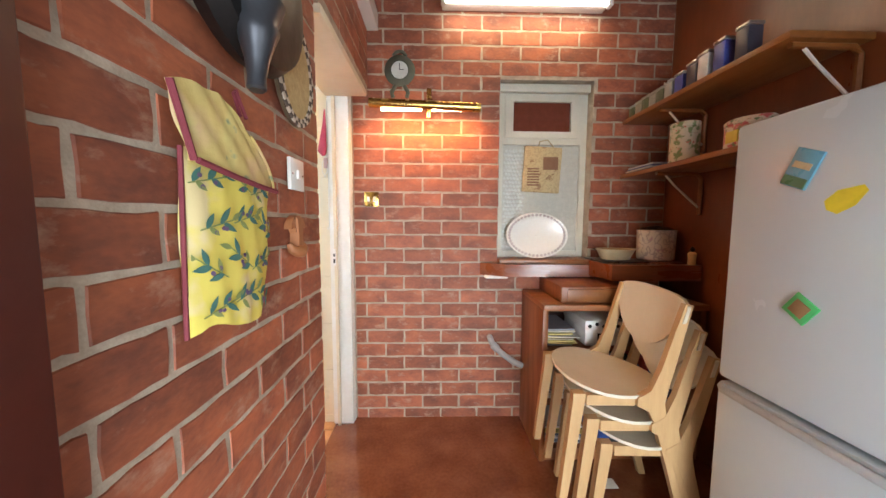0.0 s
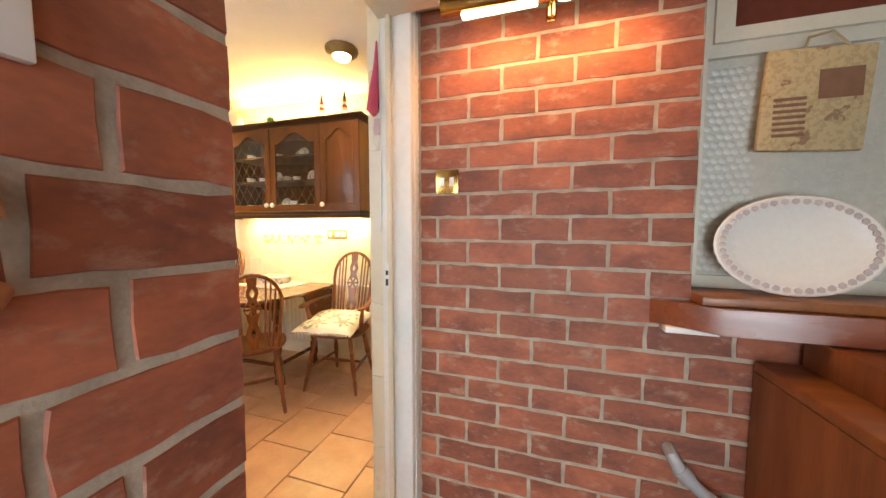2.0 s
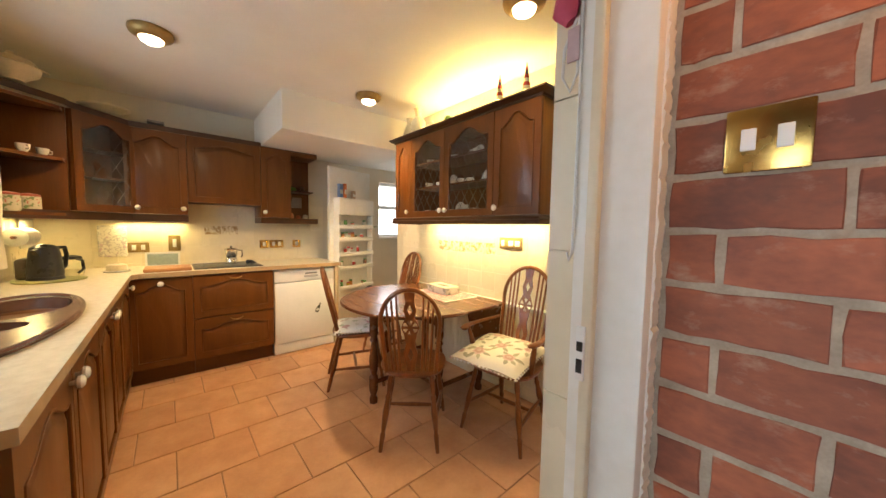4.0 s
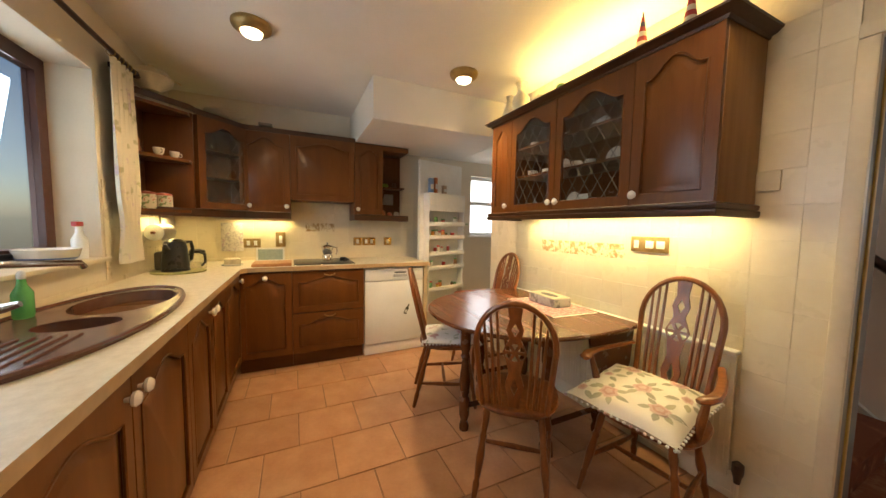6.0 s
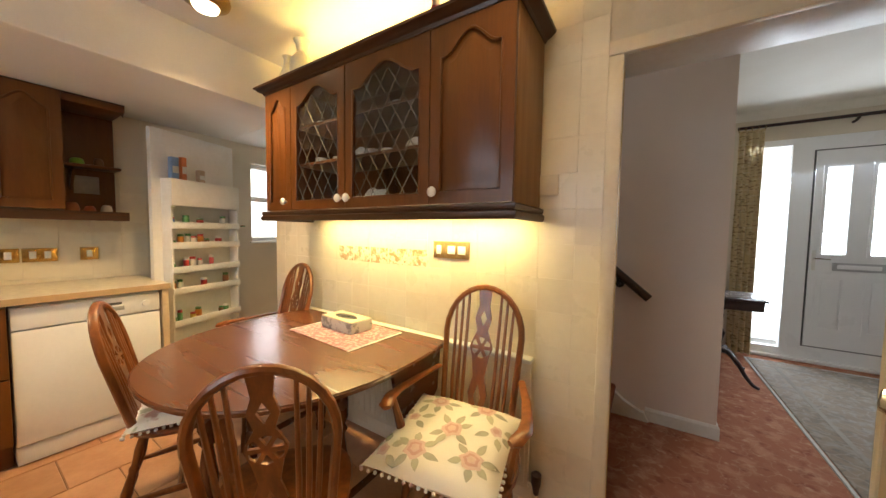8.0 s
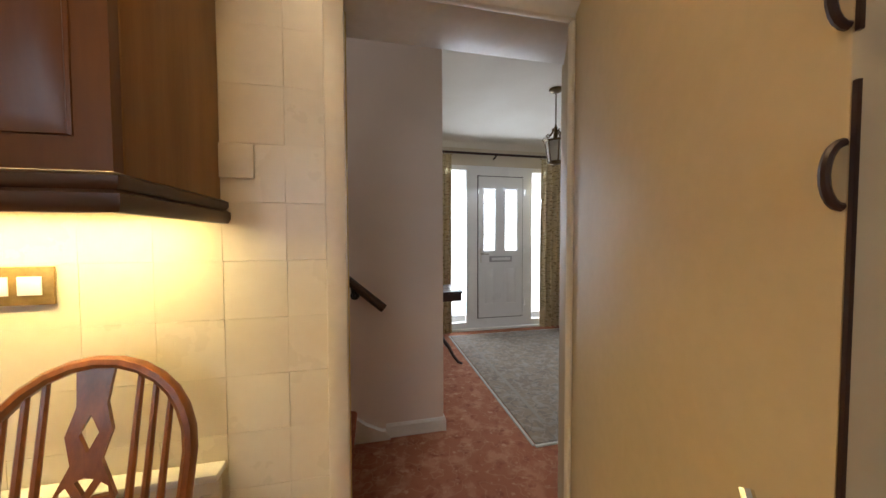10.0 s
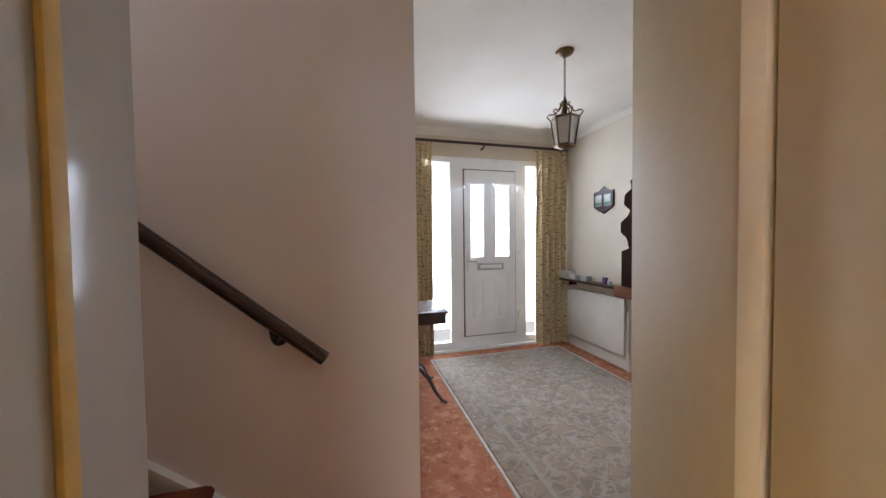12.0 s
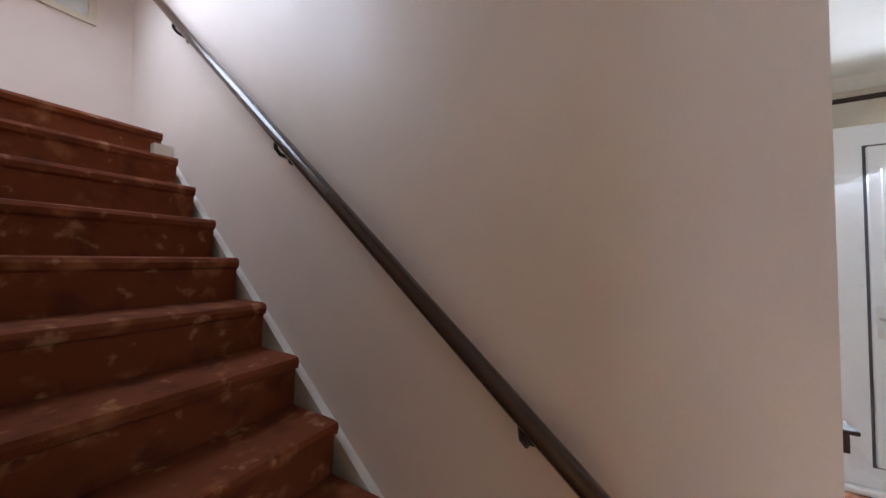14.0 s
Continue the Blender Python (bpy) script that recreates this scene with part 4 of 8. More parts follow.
# stacked birch chairs, built facing -x with the seat middle at the origin
def stacking_chair():
    ch = thing("stacking_chair", "birch stacking chair with cream shell seat and back", "chair", group="stacked chairs")
    bm = bmesh.new()
    n, rows = 28, []
    for s in (0.02, 0.5, 0.85, 1.0):
        ring = []
        for k in range(n):
            a = 2 * math.pi * k / n
            x, y = 0.21 * math.cos(a), 0.225 * math.sin(a) * (1 - 0.22 * math.cos(a))
            ring.append(bm.verts.new((x * s, y * s, 0.455 - 0.012 * (1 - s * s) - 0.012 * max(0, -math.cos(a)) * s ** 4 - 0.12 * x * s)))
        rows.append(ring)
    for a, b in zip(rows, rows[1:]):
        for k in range(n):
            bm.faces.new((a[k], a[(k + 1) % n], b[(k + 1) % n], b[k]))
    bm.faces.new(rows[0])
    r = bmesh.ops.extrude_face_region(bm, geom=list(bm.faces))
    for v in r["geom"]:
        if isinstance(v, bmesh.types.BMVert):
            v.co.z -= 0.012
    part("seat", bm, M["cream_ply"], ch)
    bm = bmesh.new()
    grid = []
    for i in range(13):
        u = -1 + i / 6
        col = []
        for j in range(7):
            v = j / 6
            top = 0.822 - 0.012 * u * u - 0.02 * abs(u) ** 8
            z = top - (1 - v) * 0.235 * max(0.10, 1 - abs(u) ** 2.2) ** 0.62
            col.append(bm.verts.new((0.192 + 0.24 * (z - 0.82) - 0.012 * u * u, 0.230 * u, z)))
        grid.append(col)
    for a, b in zip(grid, grid[1:]):
        for j in range(6):
            bm.faces.new((a[j], a[j + 1], b[j + 1], b[j]))
    r = bmesh.ops.extrude_face_region(bm, geom=list(bm.faces))
    for v in r["geom"]:
        if isinstance(v, bmesh.types.BMVert):
            v.co.x += 0.012
    part("backrest", bm, M["cream_ply"], ch)
    for s in (-1, 1):
        side = s * 0.212
        part("leg", prism([(0.190, 0.0), (0.222, 0.0), (0.128, 0.37), (0.118, 0.43), (0.132, 0.50), (0.196, 0.795), (0.168, 0.80), (0.100, 0.56), (0.066, 0.475), (0.02, 0.445), (0.02, 0.415), (0.062, 0.395), (0.092, 0.33)], 0.026), M["birch"], ch, m=pose(0, side - 0.013, 0))
        part("leg", prism([(-0.245, 0.0), (-0.216, 0.0), (-0.160, 0.42), (-0.160, 0.445), (-0.205, 0.445), (-0.207, 0.40)], 0.034), M["birch"], ch, m=pose(0, side * 0.86 - 0.017, 0))
        part("rail", prism([(-0.159, 0.405), (0.019, 0.408), (0.019, 0.445), (-0.159, 0.445)], 0.022), M["birch"], ch, m=pose(0, side * 0.93 - 0.011, 0))
    part("cross_rail", boxes((0.055, 0.078, -0.198, 0.198, 0.40, 0.428), bevel=0.004), M["birch"], ch)
    return ch


_st = stacking_chair()
_at = (2.055, 2.02)
_st.matrix_basis = pose(_at[0], _at[1], 0.0, 0, 0, -3)
for _i in (1, 2):
    copy_thing(_st, pose(_at[0] - 0.055 * _i, _at[1] + 0.004 * _i, 0.098 * _i, 0, 0, -3))

# things on the left brick wall
_t = thing("peg_bag", "yellow olive-print cloth bag with a plain flap hanging on the brick", "bag", (0.80, 1.37, 1.3))


def cloth(y0, y1, z0, z1, x, bulge, ny=14, nz=14, sag=0.0, wave=0.0):
    bm = bmesh.new()
    g = [[bm.verts.new((x + bulge * math.sin(math.pi * min(1, max(0, i / ny))) ** 0.5 * (0.4 + 0.6 * (1 - j / nz)) + wave * math.sin(i * 1.7 + j * 0.6),
                        y0 + (y1 - y0) * i / ny, z0 + (z1 - z0) * j / nz - sag * math.sin(math.pi * i / ny) * (1 - j / nz) + wave * math.sin(i * 0.9))) for j in range(nz + 1)] for i in range(ny + 1)]
    for i in range(ny):
        for j in range(nz):
            bm.faces.new((g[i][j], g[i + 1][j], g[i + 1][j + 1], g[i][j + 1]))
    r = bmesh.ops.extrude_face_region(bm, geom=list(bm.faces))
    for v in r["geom"]:
        if isinstance(v, bmesh.types.BMVert):
            v.co.x -= 0.005
    return bm


def hang(bm, y0, y1, z0, z1, place):
    """Draws a square of cloth into its hanging outline."""
    for v in bm.verts:
        v.co.y, v.co.z = place((v.co.y - y0) / (y1 - y0), (v.co.z - z0) / (z1 - z0))
    return bm


def pouch_at(u, v):
    left, right = 1.212 + 0.01 * v, 1.428 + 0.060 * max(v, 0.0) ** 0.6
    return left + (right - left) * u, 1.090 - 0.010 * u + 0.012 * math.sin(7 * u) * (1 - v) ** 4 + 0.31 * v


def flap_at(u, v):
    left, right = 1.222 - 0.039 * v, 1.466 - 0.085 * max(v, 0.0) ** 2
    top, low = 1.486 + 0.022 * math.sin(math.pi * u) - 0.03 * u ** 3, 1.378 - 0.026 * u - 0.006 * math.sin(math.pi * u)
    return left + (right - left) * u, low + (top - low) * v


part("pouch", hang(cloth(1.215, 1.497, 1.088, 1.40, 0.806, 0.022, wave=0.003), 1.215, 1.497, 1.088, 1.40, pouch_at), M["leaf_bag"], _t)
part("flap", hang(cloth(1.200, 1.500, 1.365, 1.51, 0.822, 0.012, wave=0.003), 1.200, 1.500, 1.365, 1.51, flap_at), M["flap_cloth"], _t, "plain tan flap with worn print")
_mb = plain("maroon_binding", (0.22, 0.035, 0.05), 0.8)
part("binding", sweep([(0.833 + 0.008 * math.sin(math.pi * k / 14), *flap_at(k / 14, 0.0)) for k in range(15)], 0.0055, 6), _mb, _t, "maroon edge binding")
part("binding", sweep([(0.827, *flap_at(0.0, k / 6)) for k in range(7)], 0.0055, 6), _mb, _t)
part("binding", sweep([(0.827, *flap_at(1.0, k / 6)) for k in range(7)], 0.003, 6), M["flap_cloth"], _t)
part("binding", sweep([(0.806, *pouch_at(0.0, k / 6)) for k in range(7)], 0.004, 6), _mb, _t)
part("loop", sweep([(0.82, 1.36, 1.49), (0.806, 1.365, 1.535), (0.806, 1.372, 1.545), (0.82, 1.38, 1.49)], 0.004, 6), _mb, _t)
random.seed(21)


def print_patch(parent, name, ring, colour):
    """A printed shape laid on the pouch; ring of (u, v) on the cloth."""
    bm = bmesh.new()
    vs = []
    for u, v in ring:
        u = min(0.985, max(0.015, u))
        y, z = pouch_at(u, v)
        vs.append(bm.verts.new((0.8105 + 0.022 * math.sin(math.pi * u) ** 0.5 * (0.4 + 0.6 * (1 - v)), y, z)))
    f = bm.faces.new(vs)
    for g in bmesh.ops.extrude_face_region(bm, geom=[f])["geom"]:
        if isinstance(g, bmesh.types.BMVert):
            g.co.x += 0.0008
    part(name, bm, colour, parent)


def sprig(parent, u, v, turn):
    """A printed olive sprig: a stem, pointed leaves in pairs and berries."""
    teal, olive = plain("print_teal", (0.06, 0.17, 0.14), 0.85), plain("print_olive", (0.27, 0.31, 0.10), 0.85)
    put = lambda x, y: (u + x / 0.26, v + y / 0.31)
    ca, sa = math.cos(turn), math.sin(turn)
    spin = lambda x, y: put(x * ca - y * sa, x * sa + y * ca)
    print_patch(parent, "stem", [spin(x, y) for x, y in ((-0.045, -0.0012), (0.045, -0.0012), (0.045, 0.0012), (-0.045, 0.0012))], olive)
    for k, (at, lean, size) in enumerate(((-0.032, 0.75, 1.0), (-0.026, -0.8, 0.85), (0.0, 0.6, 1.1), (0.008, -0.65, 1.0), (0.034, 0.3, 0.9))):
        L, w = 0.036 * size * random.uniform(0.85, 1.15), 0.0062 * size
        cl, sl = math.cos(lean), math.sin(lean)
        pts = [(L * t, w * math.sin(math.pi * t ** 0.8)) for t in (0, 0.2, 0.45, 0.7, 1)] + [(L * t, -w * math.sin(math.pi * t ** 0.8)) for t in (0.7, 0.45, 0.2)]
        print_patch(parent, "leaf", [spin(at + x * cl - y * sl, x * sl + y * cl) for x, y in pts], teal if k % 3 != 1 else olive)
    for k in range(3):
        x, y = random.uniform(-0.02, 0.02), random.choice((-1, 1)) * random.uniform(0.006, 0.013)
        print_patch(parent, "berry", [spin(x + 0.0052 * math.cos(q * math.pi / 4), y + 0.0042 * math.sin(q * math.pi / 4)) for q in range(8)], plain("print_purple", (0.15, 0.09, 0.18), 0.85))


for _i in range(4):
    for _j in range(3):
        sprig(_t, 0.20 + _j * 0.31 + (-0.04 if _i % 2 else 0.05), 0.12 + _i * 0.245 + 0.05 * (_j % 2), radians(random.choice((-25, 15, 40, 150, 195))))

_t = thing("light_switch", "white plastic light switch on the brick wall", "switch", (0.80, 1.64, 1.42))
part("plate", boxes((0.800, 0.811, 1.595, 1.682, 1.372, 1.460), bevel=0.002), M["white_plastic"], _t)
part("rocker", boxes((0.8112, 0.818, 1.628, 1.644, 1.404, 1.428), bevel=0.002), M["white_plastic"], _t)
for _y in (1.606, 1.671):
    part("screw", lathe([(0.0035, 0), (0.003, 0.001)], 8), M["chrome"], _t, m=pose(0.8112, _y, 1.416, 0, 90))
_t = thing("wall_hook", "carved wooden figure hook on the brick wall", "hook", (0.81, 1.65, 1.25))
_cw = plain("carved_wood", (0.36, 0.14, 0.055), 0.5)
part("board", prism([(0.8 * y, z) for y, z in ((-0.057, 0.0), (-0.054, 0.016), (-0.036, 0.030), (-0.012, 0.038), (0.012, 0.038), (0.036, 0.030), (0.056, 0.014), (0.058, 0.002), (0.030, 0.004), (0.020, -0.012), (-0.018, -0.012), (-0.028, 0.004))], 0.020), _cw, _t, m=pose(0.820, 1.612, 1.262, 0, 0, 90))
part("stem", prism([(-0.018, 0.03), (0.020, 0.03), (0.014, -0.02), (0.018, -0.06), (-0.016, -0.06), (-0.012, -0.02)], 0.026), _cw, _t, m=pose(0.826, 1.612, 1.262, 0, 0, 90))
part("peg", sweep([(0.810, 1.572, 1.222), (0.814, 1.578, 1.207), (0.820, 1.595, 1.200), (0.823, 1.615, 1.198), (0.820, 1.638, 1.205), (0.812, 1.656, 1.218)], [0.007, 0.012, 0.016, 0.018, 0.015, 0.007], 12), _cw, _t)
_t = thing("woven_trivet", "oval woven straw pot stand hanging on the brick", "trivet", (0.81, 1.66, 1.68))
part("disc", prism(ellipse(0.098, 0.130), 0.014), M["straw"], _t, m=pose(0.818, 1.635, 1.695, 0, 0, 90))
for _q in range(2):
    _bm = bmesh.new()
    for _k in range(_q, 44, 2):
        _a = 2 * math.pi * _k / 44
        for _r, _flip in ((0.0, 0), (0.011, 1)):
            _b = _a + (2 * math.pi / 44 if _flip else 0)
            box(_bm, 0.816, 0.8215, -0.0085, 0.0085, -0.0055, 0.0055, bevel=0.001, m=pose(0, 1.635 + (0.096 + _r) * math.cos(_b), 1.695 + (0.128 + _r) * math.sin(_b), math.degrees(_b) + 90))
    part("check_edging", _bm, plain("dark_check", (0.09, 0.065, 0.05), 0.9) if _q else plain("pale_check", (0.58, 0.50, 0.40), 0.9), _t, "brown and cream checked edging")
part("backing", prism(ellipse(0.112, 0.144), 0.010), plain("dark_straw", (0.10, 0.065, 0.035), 0.9), _t, m=pose(0.8145, 1.635, 1.695, 0, 0, 90))
_t = thing("oil_lamp", "black iron hanging lantern on a wall bracket", "lantern", (0.93, 1.43, 1.75))
part("bowl", lathe([(0.02, -0.045), (0.12, -0.043), (0.175, -0.03), (0.19, 0.0), (0.175, 0.03), (0.12, 0.043), (0.02, 0.045)], 32), M["iron"], _t, m=pose(0.852, 1.355, 1.765, 0, 90, 0))
part("spout", lathe([(0.012, -0.135), (0.016, -0.131), (0.015, -0.11), (0.020, -0.08), (0.030, -0.045), (0.036, -0.028), (0.033, -0.018), (0.045, 0.02)], 18), plain("lead_grey", (0.10, 0.105, 0.12), 0.35, 0.7), _t, "grey metal spout", m=pose(0.893, 1.30, 1.645, -5, 0))
part("bracket", sweep([(0.80, 1.36, 1.97), (0.83, 1.36, 1.98), (0.852, 1.36, 1.95)], 0.012, 8), M["iron"], _t)
single("dark_red_door", boxes((0.803, 0.825, 0.32, 1.02, 0.01, 2.05), bevel=0.004), plain("oxblood_door", (0.075, 0.014, 0.010), 0.4), "dark red door folded back against the brick wall", "door", kind="structure", at=(0.83, 0.67, 0.01))

# lights and fittings on the end wall
_t = thing("tube_light", "white fluorescent batten light on the brick wall", "light", (1.72, 2.62, 2.55))
part("batten", boxes((1.24, 2.20, 2.62, 2.699, 2.535, 2.60), bevel=0.006), M["white_plastic"], _t)
part("tube", sweep([(1.26, 2.60, 2.535), (2.18, 2.60, 2.535)], 0.016, 12), M["tube"], _t, "glowing tube")
for _x in (1.245, 2.195):
    part("end_cap", boxes((_x - 0.012, _x + 0.012, 2.575, 2.62, 2.51, 2.60), bevel=0.004), M["white_plastic"], _t)
_t = thing("picture_light", "polished brass picture light over the brick wall", "light", (1.15, 2.58, 1.95))
part("shade", sweep([(0.83, 2.565, 1.955), (1.46, 2.565, 1.935)], 0.026, 16), M["brass"], _t)
for _x in (1.01, 1.30):
    part("lamp", boxes((_x - 0.115, _x + 0.115, 2.555, 2.585, -0.028, -0.020), bevel=0.003), M["bulb"], _t, "glowing strip lamp", m=pose(0, 0, 1.945))
part("stem", sweep([(1.165, 2.70, 1.985), (1.165, 2.64, 2.0), (1.165, 2.60, 1.99), (1.165, 2.575, 1.965)], 0.007, 8), M["brass"], _t)
part("wall_plate", boxes((1.15, 1.18, 2.690, 2.699, 1.93, 2.09), bevel=0.004), M["brass"], _t)
part("pull", sweep([(1.165, 2.58, 1.93), (1.165, 2.58, 1.88)], 0.009, 8), M["brass"], _t)
_t = thing("wall_clock", "small round clock in a verdigris ornamental frame", "clock", (0.99, 2.69, 2.16))
_vg = plain("verdigris", (0.10, 0.105, 0.075), 0.6, 0.3)
part("frame", lathe([(0.088, 0), (0.092, 0.012), (0.075, 0.024), (0.055, 0.026), (0.05, 0.018)], 28), _vg, _t, m=pose(0.99, 2.698, 2.185, 90))
part("dial", lathe([(0.05, 0), (0.05, 0.004)], 28), plain("dial_white", (0.62, 0.62, 0.58), 0.4), _t, m=pose(0.99, 2.678, 2.185, 90))
part("hand", boxes((0.988, 0.992, 2.671, 2.673, 2.185, 2.222)), M["black"], _t)
part("hand", boxes((0.99, 1.014, 2.671, 2.673, 2.183, 2.187)), M["black"], _t)
for _x in (-0.045, 0.045):
    part("foot", sweep([(0.99 + _x * 0.6, 2.688, 2.10), (0.99 + _x * 1.1, 2.685, 2.06), (0.99 + _x * 0.9, 2.685, 2.03)], 0.012, 8), _vg, _t)
part("crown", sweep([(0.95, 2.688, 2.27), (0.97, 2.685, 2.29), (0.99, 2.685, 2.295), (1.01, 2.685, 2.29), (1.03, 2.688, 2.27)], 0.010, 8), _vg, _t)


def switch_plate(name, label, category, m, w, h, gangs, material, insert="white_plastic", iw=0.014, ih=0.26):
    """A metal plate in the x and z plane, facing -y."""
    t = thing(name, label, category)
    part("plate", boxes((-w / 2, w / 2, -0.007, 0, -h / 2, h / 2), bevel=0.0025), material, t)
    for k in range(gangs):
        x = (k - (gangs - 1) / 2) * w / (gangs + 0.4)
        part("insert", boxes((x - iw, x + iw, -0.0105, -0.0072, -h * ih, h * ih), bevel=0.001), M[insert], t)
    t.matrix_world = m
    return t


switch_plate("brass_switch", "polished brass double light switch on the brick", "switch", pose(0.81, 2.70, 1.424), 0.088, 0.090, 2, M["brass"], iw=0.008, ih=0.17)

# ---- kitchen joinery ----
FLAT = Matrix(((1, 0, 0, 0), (0, 0, 1, 0), (0, 1, 0, 0), (0, 0, 0, 1)))


def loft(points, profile, closed=False, bm=None):
    """A moulding: profile of (out, z) pairs carried along points (x, y), out to the right of the way."""
    bm = bm or bmesh.new()
    pts = [Vector((p[0], p[1])) for p in points]
    n, rings = len(pts), []
    for i, p in enumerate(pts):
        ds = []
        if i > 0 or closed:
            ds.append((p - pts[i - 1]).normalized())
        if i < n - 1 or closed:
            ds.append((pts[(i + 1) % n] - p).normalized())
        nr = sum((Vector((d.y, -d.x)) for d in ds), Vector((0, 0)))
        nr.normalize()
        k = 1 / max(0.3, nr.dot(Vector((ds[0].y, -ds[0].x))))
        rings.append([bm.verts.new((p.x + nr.x * o * k, p.y + nr.y * o * k, z)) for o, z in profile])
    m = len(profile)
    for a, b in zip(rings, rings[1:]):
        for k in range(m):
            bm.faces.new((a[k], a[(k + 1) % m], b[(k + 1) % m], b[k]))
    bm.faces.new(rings[0])
    bm.faces.new(list(reversed(rings[-1])))
    return bm


def arched(w, h, fr, rise, n=18):
    """The inner outline of a cathedral door: straight sides, a shoulder and an arch."""
    x0, x1, zs = fr, w - fr, h - fr - rise
    pts = [(x0, fr), (x1, fr)]
    for k in range(n + 1):
        u = 1 - 2 * k / n
        f = 0.0 if abs(u) > 0.88 else 0.5 * (1 + math.cos(math.pi * u / 0.88)) ** 0.9 / (0.5 * 2 ** 0.9) * 0.5 * 2
        pts.append(((x0 + x1) / 2 + u * (x1 - x0) / 2, zs + rise * min(f, 1.0)))
    return pts


def knob(parent, x, z, y=-0.02):
    k = part("knob", lathe([(0.006, 0), (0.008, 0.012), (0.019, 0.018), (0.021, 0.026), (0.014, 0.034), (0.002, 0.036)], 14), M["porcelain"], parent, "white floral porcelain knob")
    k.data.transform(pose(x, y, z, 90))
    return k


def cabinet_door(parent, x, z, w, h, rise=0.05, glazed=False, knob_at=None, fr=0.052, pull=False, name="door"):
    """A raised-panel or leaded door; its front lies at y = -0.02 of the unit."""
    m = pose(x, -0.0205, z)
    inner = arched(w, h, fr, rise)
    d = part(name, prism([(0.002, 0.002), (w - 0.002, 0.002), (w - 0.002, h - 0.002), (0.002, h - 0.002)], 0.02, [inner]), M["oak"], parent, m=m)
    part("moulding", sweep([(px, 0.002, pz) for px, pz in inner], 0.0055, 6, closed=True), M["oak_x"], d, m=m)
    if glazed:
        part("pane", boxes((fr - 0.01, w - fr + 0.01, 0.010, 0.0125, fr - 0.01, h - fr + 0.005)), M["glass"], d, "leaded pane", m=m).visible_shadow = False
        x0, x1, z0, zs = fr, w - fr, fr, h - fr - rise * 0.45
        step = 0.088
        for s in (1, -1):
            c = -4.0
            while c < 4.0:
                # lines z = z0 + s * 1.55 * (x - x0) + c, cut to the opening
                pts = []
                for xx in (x0, x1):
                    zz = z0 + s * 1.55 * (xx - x0) + c
                    if z0 <= zz <= zs:
                        pts.append((xx, zz))
                for zz in (z0, zs):
                    xx = x0 + (zz - z0 - c) / (s * 1.55)
                    if x0 < xx < x1:
                        pts.append((xx, zz))
                if len(pts) == 2:
                    part("lead_strip", sweep([(pts[0][0], 0.008, pts[0][1]), (pts[1][0], 0.008, pts[1][1])], 0.0019, 5), M["lead"], d, m=m)
                c += step * 1.55
    else:
        part("backing", boxes((fr - 0.01, w - fr + 0.01, 0.011, 0.0195, fr - 0.01, h - fr + 0.005)), M["oak"], d, m=m)
        # the raised panel: a broad bevel up to a flat field
        bm = bmesh.new()
        rings = [[bm.verts.new((px, py, pz)) for px, pz in arched(w, h, g, r)] for g, py, r in ((fr + 0.004, 0.0105, rise), (fr + 0.012, 0.0100, rise * 0.98), (fr + 0.036, 0.0018, rise * 0.92), (fr + 0.039, 0.0006, rise * 0.91))]
        for a, b in zip(rings, rings[1:]):
            for k in range(len(a)):
                bm.faces.new((a[k], a[(k + 1) % len(a)], b[(k + 1) % len(a)], b[k]))
        bm.faces.new(rings[-1])
        part("panel", bm, M["oak"], d, m=m)
    if knob_at:
        knob(d, x + knob_at[0], z + knob_at[1])
    if pull:
        part("pull", sweep([(x + w / 2 - 0.045, -0.022, z + h - 0.03), (x + w / 2 - 0.04, -0.036, z + h - 0.034), (x + w / 2, -0.040, z + h - 0.046), (x + w / 2 + 0.04, -0.036, z + h - 0.034), (x + w / 2 + 0.045, -0.022, z + h - 0.03)], 0.0045, 6), M["antique_brass"], d, "small dark bail pull")
    return d


def wall_unit(name, label, w, depth, h, m, doors, hollow=False, right=None):
    t = thing(name, label, "cabinet", group="wall cabinets")
    if hollow:
        part("carcass", boxes((0, 0.018, 0, depth, 0, h), (w - 0.018, w, 0, depth, 0, h), (0.018, w - 0.018, 0, depth, 0, 0.018), (0.018, w - 0.018, 0, depth, h - 0.018, h), (0.018, w - 0.018, depth - 0.01, depth, 0.018, h - 0.018)), M["oak"], t)
        for z in (h * 0.36, h * 0.66):
            part("shelf", boxes((0.019, w - 0.019, 0.02, depth - 0.011, z, z + 0.014)), M["oak_x"], t)
    else:
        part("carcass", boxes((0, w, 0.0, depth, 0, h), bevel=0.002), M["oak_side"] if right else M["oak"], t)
    for x, z, dw, dh, rise, gl, kn in doors:
        cabinet_door(t, x, z, dw, dh, rise, gl, kn)
    t.matrix_world = m
    return t


# run on the tiled wall, over the table
WF, WZ, WH = 3.76, 1.385, 0.70
wall_unit("wall_cabinet", "dark oak wall cabinet with narrow arched door", 0.26, 0.312, WH, pose(-1.80, WF, WZ), [(0, 0, 0.26, WH, 0.06, False, (0.215, 0.05))])
wall_unit("glazed_cabinet", "dark oak display cabinet with two leaded arched doors", 0.964, 0.312, WH, pose(-1.539, WF, WZ), [(0, 0, 0.455, WH, 0.075, True, (0.425, 0.05)), (0.457, 0, 0.507, WH, 0.085, True, (0.030, 0.05))], hollow=True)
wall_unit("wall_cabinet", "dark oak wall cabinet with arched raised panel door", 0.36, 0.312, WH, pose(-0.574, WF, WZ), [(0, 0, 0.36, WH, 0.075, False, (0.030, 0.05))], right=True)
